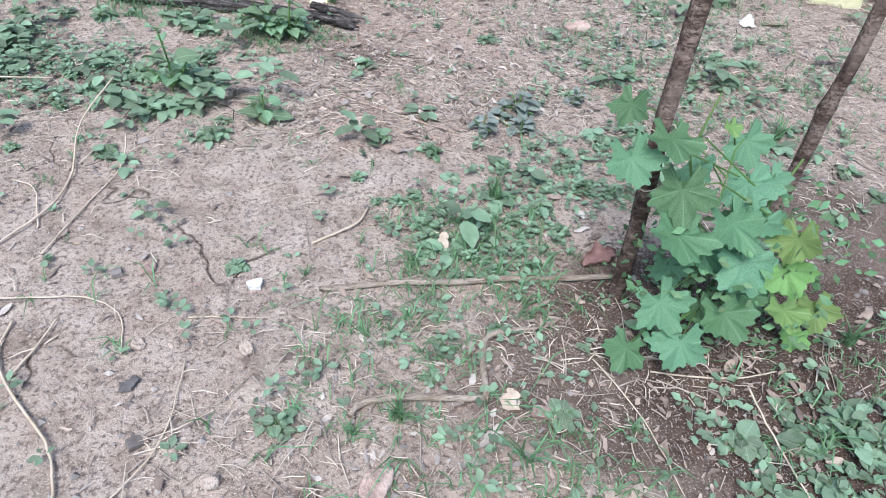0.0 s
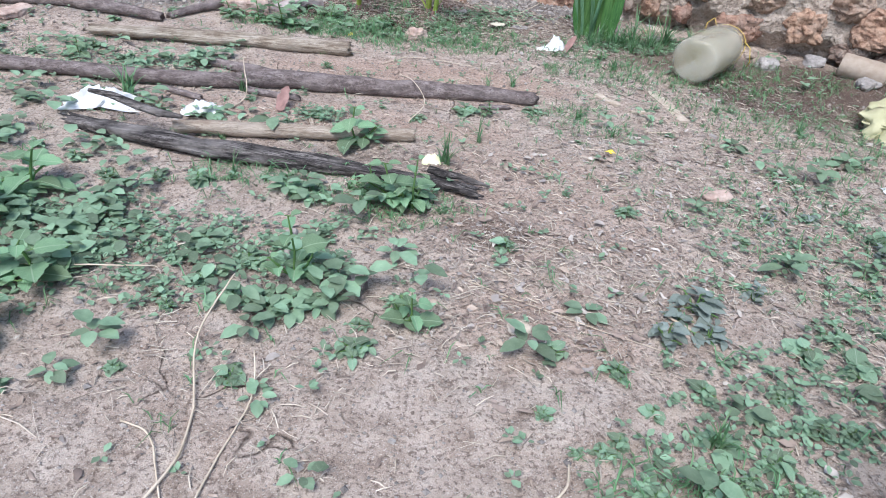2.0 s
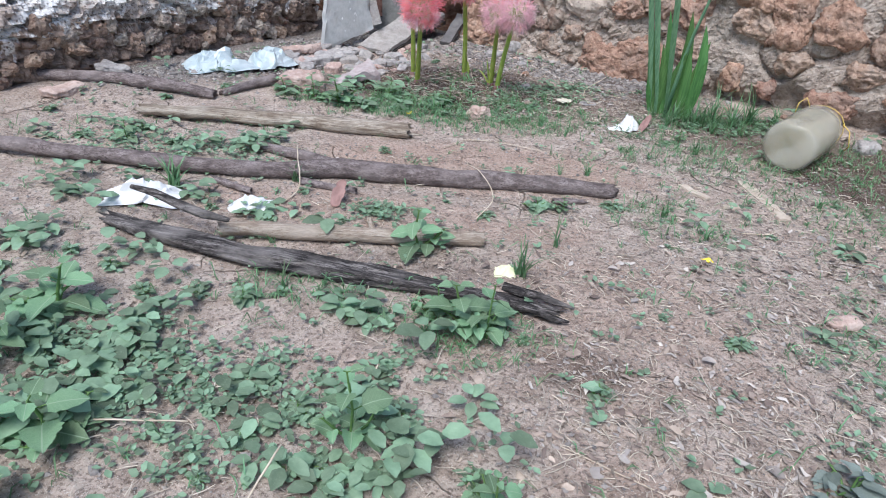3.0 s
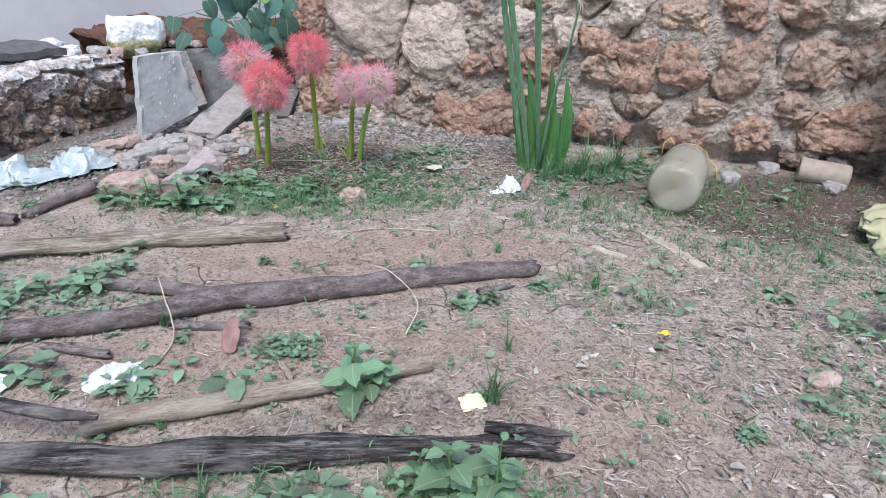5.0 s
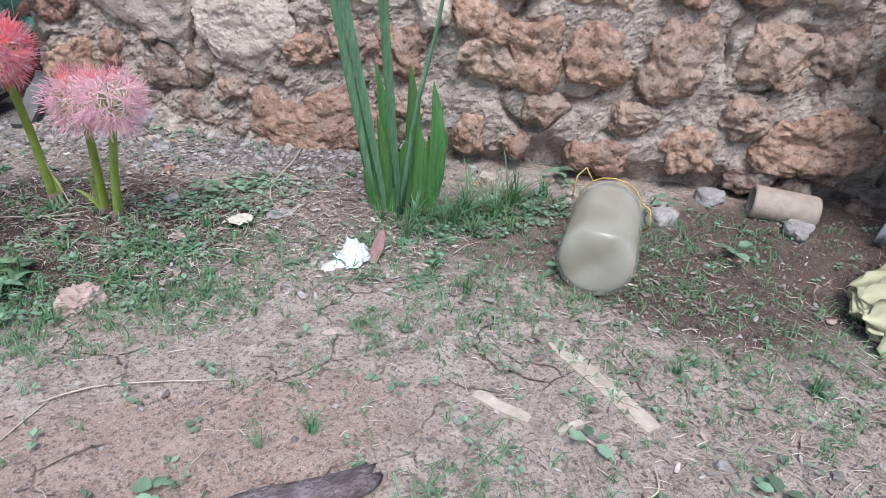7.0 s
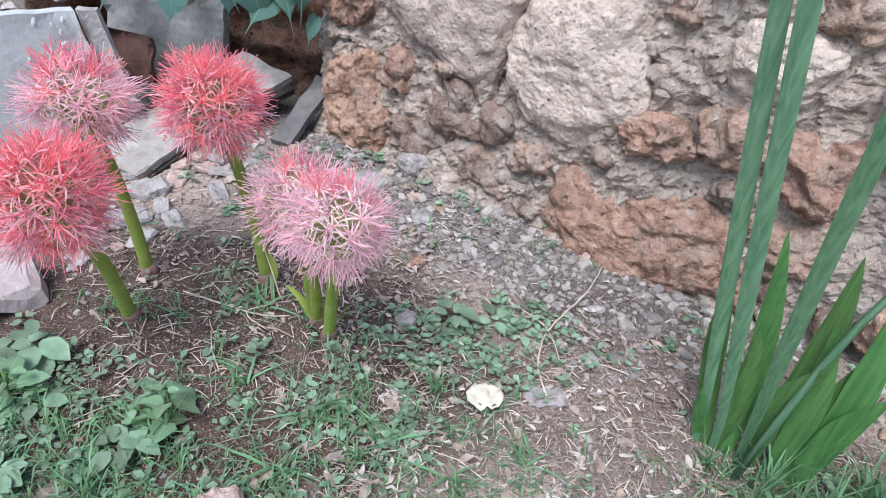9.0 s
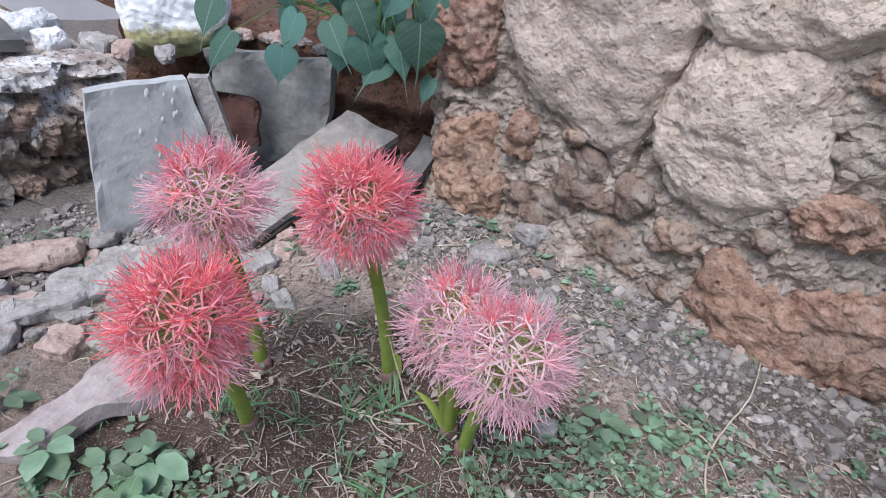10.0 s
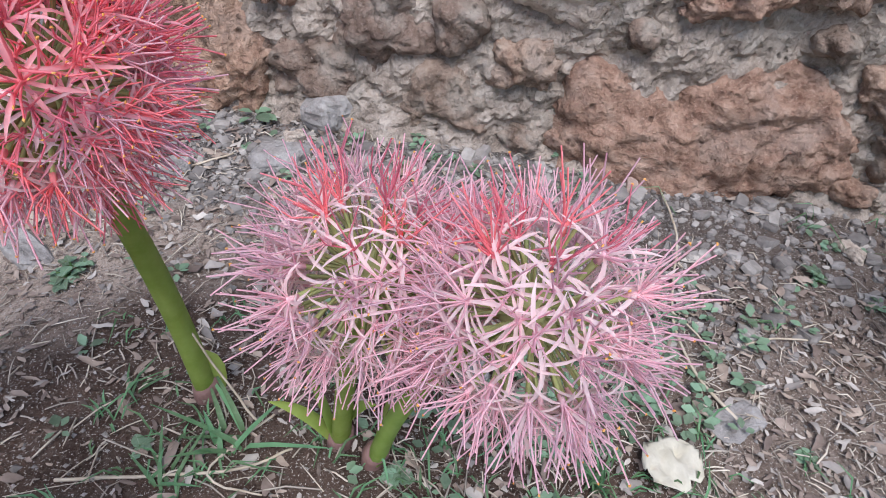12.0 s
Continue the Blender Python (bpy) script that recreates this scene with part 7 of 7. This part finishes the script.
def straw(b, x, y, z):
    a, ln = rnd(0, 6.28), rnd(0.005, 0.028) if random.random() < 0.95 else rnd(0.03, 0.07)
    bend = rnd(-0.25, 0.25)
    d, s = Vector((math.cos(a), math.sin(a), 0)), Vector((-math.sin(a), math.cos(a), 0))
    c = Vector((x, y, z + rnd(0.0008, 0.005)))
    w = rnd(0.0003, 0.0009)
    b.tube([c - d * ln / 2, c + s * bend * ln * 0.3 + Vector((0, 0, rnd(-0.001, 0.004))), c + d * ln / 2], [w, w, w * 0.6], 3, 0, False)


scatter("straw_litter", "scattered dry straw and grass stalks on soil", "straw", STRAW, 14500, straw, lambda x, y: 0.05 + 0.95 * near(x, y, STRAW_SPOTS), 31)


def grain(b, x, y, z):
    r = rnd(0.0008, 0.0026) if random.random() < 0.93 else rnd(0.003, 0.006)
    o = Vector((x, y, z + r * 0.25))
    pts = [o + Vector((rnd(0.6, 1.2) * r, 0, 0)), o + Vector((-rnd(0.6, 1.2) * r, 0, 0)), o + Vector((0, rnd(0.6, 1.2) * r, 0)), o + Vector((0, -rnd(0.6, 1.2) * r, 0)), o + Vector((0, 0, rnd(0.5, 0.9) * r)), o - Vector((0, 0, r * 0.7))]
    b.put(pts, [(0, 2, 4), (2, 1, 4), (1, 3, 4), (3, 0, 4), (2, 0, 5), (1, 2, 5), (3, 1, 5), (0, 3, 5)])


scatter("grit", "loose pale grit and tiny pebbles on the soil", "gravel", PEBBLE, 22000, grain, lambda x, y: 0.35 + 0.65 * soil_kind(x, y)[2], 32)


def gravel_stone(b, x, y, z):
    r = rnd(0.0015, 0.0045) if random.random() < 0.91 else rnd(0.0045, 0.009)
    blob(b, (r * 2.4, r * 1.7, r * 1.1), 2, 6, 0.14, 2, rnd(0, 90), 2, m=pose(x, y, z + r * 0.3, rnd(-20, 20), rnd(-20, 20), rnd(0, 360)))


scatter("gravel", "grey gravel and stone chips along the wall foot", "gravel", PEBBLE, 4200, gravel_stone, lambda x, y: soil_kind(x, y)[2] + 0.003, 33)


def shred(b, x, y, z):
    a, ln = rnd(0, 6.28), rnd(0.004, 0.011) if random.random() < 0.86 else rnd(0.011, 0.022)
    d = Vector((math.cos(a), math.sin(a), rnd(-0.15, 0.2)))
    s = Vector((-d.y, d.x, rnd(-0.4, 0.4)))
    c = Vector((x, y, z + rnd(0.001, 0.005)))
    w = ln * rnd(0.25, 0.6)
    pts = [c + d * ln * t + Vector((0, 0, rnd(-0.1, 0.16) * ln)) + s * w * rnd(-0.2, 0.2) for t in (-0.5, -0.2, 0.15, 0.5)]
    b.blade(pts, [w * rnd(0.1, 0.5), w * rnd(0.7, 1.1), w * rnd(0.6, 1.0), w * rnd(0.05, 0.4)], s, 0, rnd(-0.35, 0.35))


MULCH = [(0.42, 2.7, 0.25, 0.14, 1.0), (0.75, 2.45, 0.35, 0.15, 0.5), (0.15, 3.15, 0.25, 0.15, 0.8), (0.65, 0.86, 0.22, 0.12, 0.6), (0.66, 0.98, 0.15, 0.1, 0.6), (0.0, 2.95, 0.3, 0.2, 0.3), (0.5, 2.87, 0.2, 0.1, 1.0), (0.32, 2.74, 0.3, 0.15, 1.0), (0.0, 1.8, 0.3, 0.06, 0.8), (0.3, 1.5, 0.3, 0.2, 0.6), (0.8, 1.8, 0.5, 0.4, 0.35), (0.1, 3.1, 0.3, 0.2, 0.9), (0.2, 1.62, 0.12, 0.1, 0.8)]
scatter("leaf_litter", "brown shreds of dead leaves on the soil", "leaf litter", DEAD_LEAF, 11500, shred, lambda x, y: 0.07 + near(x, y, MULCH), 34)

PALE_SPOTS = [(0.4, 2.72, 0.28, 0.16, 1.0), (0.25, 2.95, 0.25, 0.15, 0.6), (0.1, 3.15, 0.3, 0.18, 0.7), (0.5, 2.9, 0.25, 0.12, 0.5), (0.8, 2.4, 0.3, 0.12, 0.35), (0.4, 0.83, 0.14, 0.1, 0.5), (0.4, 1.5, 0.3, 0.2, 0.5), (0.6, 1.8, 0.3, 0.25, 0.4)]
scatter("pale_litter", "bleached grey flakes of dead leaves and bark", "leaf litter", PALE_FLAKE, 3600, shred, lambda x, y: 0.02 + near(x, y, PALE_SPOTS), 44)

GRASS_SPOTS = [(-0.05, 2.62, 0.3, 0.08, 0.8), (0.95, 2.5, 0.35, 0.12, 0.35), (0.6, 2.45, 0.25, 0.12, 0.25), (0.38, 0.95, 0.1, 0.08, 0.3), (1.05, 2.2, 0.25, 0.2, 0.2), (-0.12, 2.63, 0.2, 0.1, 1.0), (0.05, 2.6, 0.25, 0.1, 0.6), (0.2, 2.7, 0.25, 0.12, 0.4), (0.75, 2.72, 0.2, 0.06, 0.5), (0.55, 2.65, 0.2, 0.1, 0.3), (0.45, 1.05, 0.14, 0.1, 0.5), (0.36, 0.86, 0.14, 0.1, 0.2), (0.5, 0.77, 0.12, 0.06, 0.3), (0.83, 0.85, 0.1, 0.1, 0.25), (0.85, 2.25, 0.3, 0.15, 0.12), (0.45, 2.1, 0.1, 0.1, 0.25), (-0.1, 1.7, 0.15, 0.05, 0.5), (0.1, 1.63, 0.1, 0.06, 0.7), (0.02, 2.88, 0.2, 0.08, 0.12), (0.9, 1.7, 0.3, 0.3, 0.1)]


def grass(b, x, y, z):
    n = random.choice((2, 3, 4, 5))
    for _ in range(n):
        a, ln = rnd(0, 6.28), rnd(0.008, 0.02) if random.random() < 0.8 else rnd(0.02, 0.042)
        d = Vector((math.cos(a), math.sin(a), 0))
        c = Vector((x + rnd(-0.004, 0.004), y + rnd(-0.004, 0.004), z - 0.001))
        lean = rnd(0.5, 1.5)
        b.blade([c, c + d * ln * 0.35 * lean + Vector((0, 0, ln * 0.6)), c + d * ln * lean + Vector((0, 0, ln * (0.95 - 0.5 * lean)))], [0.0012, 0.0018, 0.0003], (-d.y, d.x, 0), 0, 0.2)


scatter("low_grass", "thin low green grass growing in patches", "grass", GRASS, 4200, grass, lambda x, y: 0.015 + near(x, y, GRASS_SPOTS), 35)

MAT_SPOTS = [(0.27, 2.9, 0.13, 0.06, 0.4), (0.35, 2.93, 0.08, 0.05, 0.4), (-0.05, 2.64, 0.2, 0.06, 0.3), (0.8, 2.7, 0.16, 0.06, 0.6), (0.45, 1.1, 0.13, 0.1, 0.4), (-0.12, 2.75, 0.1, 0.05, 0.25), (0.08, 2.82, 0.08, 0.04, 0.2), (0.85, 1.6, 0.25, 0.25, 0.14), (-0.3, 1.45, 0.3, 0.12, 0.5), (0.42, 0.87, 0.12, 0.08, 0.12), (-0.11, 1.97, 0.05, 0.04, 0.9), (-0.55, 2.15, 0.25, 0.1, 0.3), (0.17, 2.77, 0.1, 0.06, 0.3), (0.6, 1.25, 0.15, 0.1, 0.3), (0.75, 0.8, 0.15, 0.08, 0.3)]


def sprig(b, x, y, z):
    h = rnd(0.003, 0.014)
    for k in range(random.choice((3, 4, 5, 6))):
        a, ln = rnd(0, 6.28), rnd(0.005, 0.012)
        d = Vector((math.cos(a), math.sin(a), rnd(-0.2, 0.4)))
        c = Vector((x, y, z + h)) + d * 0.003
        b.blade([c, c + d * ln * 0.5, c + d * ln], [ln * 0.15, ln * 0.75, ln * 0.2], (-d.y, d.x, rnd(-0.3, 0.3)), 0, 0.12)


scatter("small_weeds", "mat of tiny round-leaved green weeds", "weed", LEAF_MAT, 3000, sprig, lambda x, y: 0.016 + near(x, y, MAT_SPOTS), 36)

COVER_SPOTS = [(-0.48, 1.5, 0.25, 0.24, 1.0), (-0.05, 1.42, 0.16, 0.1, 0.9), (-0.32, 1.66, 0.26, 0.06, 1.0), (0.08, 1.645, 0.1, 0.05, 0.8), (0.46, 1.1, 0.1, 0.08, 0.3), (0.6, 1.25, 0.12, 0.05, 0.2), (0.68, 1.35, 0.1, 0.07, 0.12), (0.79, 0.79, 0.13, 0.05, 0.5), (0.88, 1.62, 0.2, 0.2, 0.12), (0.97, 1.28, 0.12, 0.12, 0.15), (-0.65, 2.25, 0.25, 0.08, 0.6), (-0.32, 2.64, 0.16, 0.06, 0.6), (-0.05, 2.67, 0.13, 0.06, 0.3), (0.27, 2.9, 0.1, 0.05, 0.5), (-0.3, 1.92, 0.1, 0.05, 0.5), (-0.27, 2.77, 0.1, 0.05, 0.4), (0.75, 2.0, 0.3, 0.1, 0.12), (-0.6, 1.95, 0.2, 0.08, 0.5), (-0.12, 1.3, 0.1, 0.05, 0.3)]


def seedling(b, x, y, z):
    clump = max(0.0, noise.noise(Vector((x * 11, y * 11, 8))))
    h, s = rnd(0.004, 0.024) + 0.05 * clump, rnd(0.9, 1.5) + 1.1 * clump
    n = random.choice((4, 5, 6, 7))
    for k in range(n):
        a, ln = k * 2.4 + rnd(-0.4, 0.4), rnd(0.012, 0.022) * s
        d = Vector((math.cos(a), math.sin(a), rnd(-0.25, 0.35)))
        c = Vector((x, y, z + h * (1 - 0.5 * k / n))) + d * rnd(0.003, 0.009)
        w = rnd(0.6, 0.8) * ln
        b.blade([c, c + d * ln * 0.3, c + d * ln * 0.7 - Vector((0, 0, ln * 0.05)), c + d * ln - Vector((0, 0, ln * 0.16))], [w * 0.2, w * 0.95, w * 0.85, w * 0.1], (-d.y, d.x, rnd(-0.25, 0.25)), 0, 0.1)


scatter("leafy_cover", "low cover of oval-leaved green weeds in patches", "weed", LEAF_MAT, 330, seedling, lambda x, y: 0 if bare(x, y) else (0.015 + near(x, y, COVER_SPOTS)) * smooth(-0.25, 0.25, noise.noise(Vector((x * 13, y * 13, 4)))), 37)


# ---- grass tufts ----
def tuft(label, seed, n, h):
    random.seed(seed)
    ob = thing("grass_tuft", label, "grass", None, "grass tufts")
    b = Build()
    for k in range(n):
        a, ln, lean = rnd(0, 6.28), h * rnd(0.5, 1.1), rnd(0.1, 0.8)
        d = Vector((math.cos(a), math.sin(a), 0))
        c = Vector((rnd(-0.008, 0.008), rnd(-0.008, 0.008), -0.003))
        pts = [c + d * ln * lean * t * t + Vector((0, 0, ln * (t - 0.4 * lean * t * t))) for t in (0, 0.3, 0.6, 0.85, 1)]
        b.blade(pts, [0.002, 0.003, 0.0026, 0.0016, 0.0002], (-d.y, d.x, 0), 0, 0.22)
    part("foliage", b.mesh("foliage", GRASS), ob)
    return ob


TUFTS = [tuft("small tuft of thin green grass", 1, 16, 0.06), tuft("upright tuft of green grass blades", 2, 24, 0.075), tuft("sparse tuft of bent grass blades", 3, 11, 0.085)]
TUFTS.append(tuft("flat spreading rosette of green grass blades", 4, 11, 0.07))
for ob in TUFTS[3].children:
    for v in ob.data.vertices:
        v.co = (v.co.x * 1.4, v.co.y * 1.4, v.co.z * 0.4)
TUFTS[3].matrix_basis = ground_pose(0.015, 2.915, 0)
for x, y, s in [(-0.05, 2.985, 0.5), (-0.03, 2.9, 0.7), (-0.08, 2.87, 0.6), (0.03, 2.79, 0.8), (0.12, 2.76, 0.9), (0.2, 2.74, 0.9), (-0.16, 2.88, 0.7), (0.28, 2.7, 0.9), (0.1, 2.68, 1.0), (0.36, 2.74, 0.7), (0.46, 2.58, 0.8)]:
    copy_thing(TUFTS[3], ground_pose(x, y, x * 2000) @ Matrix.Scale(s, 4))
long_grass = tuft("clump of long thin arching grass blades", 8, 26, 0.15)
for ob in long_grass.children:
    for v in ob.data.vertices:
        v.co = (v.co.x * 1.1, v.co.y * 1.1, v.co.z * 0.8)
long_grass.matrix_basis = ground_pose(0.715, 2.725, 0)
for x, y, s in [(0.77, 2.71, 0.9), (0.66, 2.705, 0.7), (0.82, 2.74, 1.0), (0.56, 2.765, 0.4), (0.605, 2.745, 0.36), (0.645, 2.725, 0.42), (0.585, 2.69, 0.6), (0.7, 2.66, 0.6), (0.62, 2.735, 0.75)]:
    copy_thing(long_grass, ground_pose(x, y, x * 2700) @ Matrix.Scale(s, 4))
random.seed(19)
TUFT_AT = [(0.46, 2.11, 0.8), (0.16, 1.8, 1.0), (0.23, 1.93, 0.8), (0.82, 2.23, 1.0), (0.99, 2.14, 0.8), (0.52, 2.02, 0.8), (0.09, 1.9, 0.8), (0.32, 2.27, 0.6), (0.26, 2.27, 0.6), (0.83, 2.76, 1.1), (0.9, 2.75, 1.0), (0.73, 2.72, 1.2), (-0.16, 2.64, 0.9), (-0.06, 2.62, 0.8), (0.03, 2.58, 0.8), (0.18, 2.71, 0.8), (0.23, 2.59, 0.7), (0.29, 2.52, 0.7), (-0.22, 2.7, 0.9), (0.25, 2.82, 0.7), (0.49, 2.43, 0.8), (0.51, 2.67, 0.8)]
TUFT_AT += [(-0.29, 2.08, 0.8), (-0.26, 1.83, 0.7), (0.47, 1.03, 0.9), (0.36, 0.82, 0.7), (0.48, 0.78, 1.0), (0.59, 0.82, 0.6), (0.47, 1.18, 0.9), (0.32, 0.92, 0.6), (0.32, 0.8, 0.7), (0.86, 0.95, 0.8), (0.78, 0.82, 0.8), (0.24, 1.01, 0.5), (-0.5, 1.99, 1.2), (-0.2, 1.7, 0.9), (0.0, 1.68, 0.8), (0.68, 2.7, 1.2), (0.6, 2.72, 0.9), (0.78, 2.66, 1.0), (0.62, 2.5, 0.8), (0.38, 2.5, 0.6), (0.9, 1.75, 0.8), (0.95, 1.4, 0.8)]
for i, (x, y, s) in enumerate(TUFT_AT):
    m = ground_pose(x, y, rnd(0, 360)) @ Matrix.Scale(s, 4)
    if i < 3:
        TUFTS[i].matrix_basis = m
    else:
        copy_thing(TUFTS[i % 3], m @ Matrix.Diagonal((1, 1, 0.75, 1)))
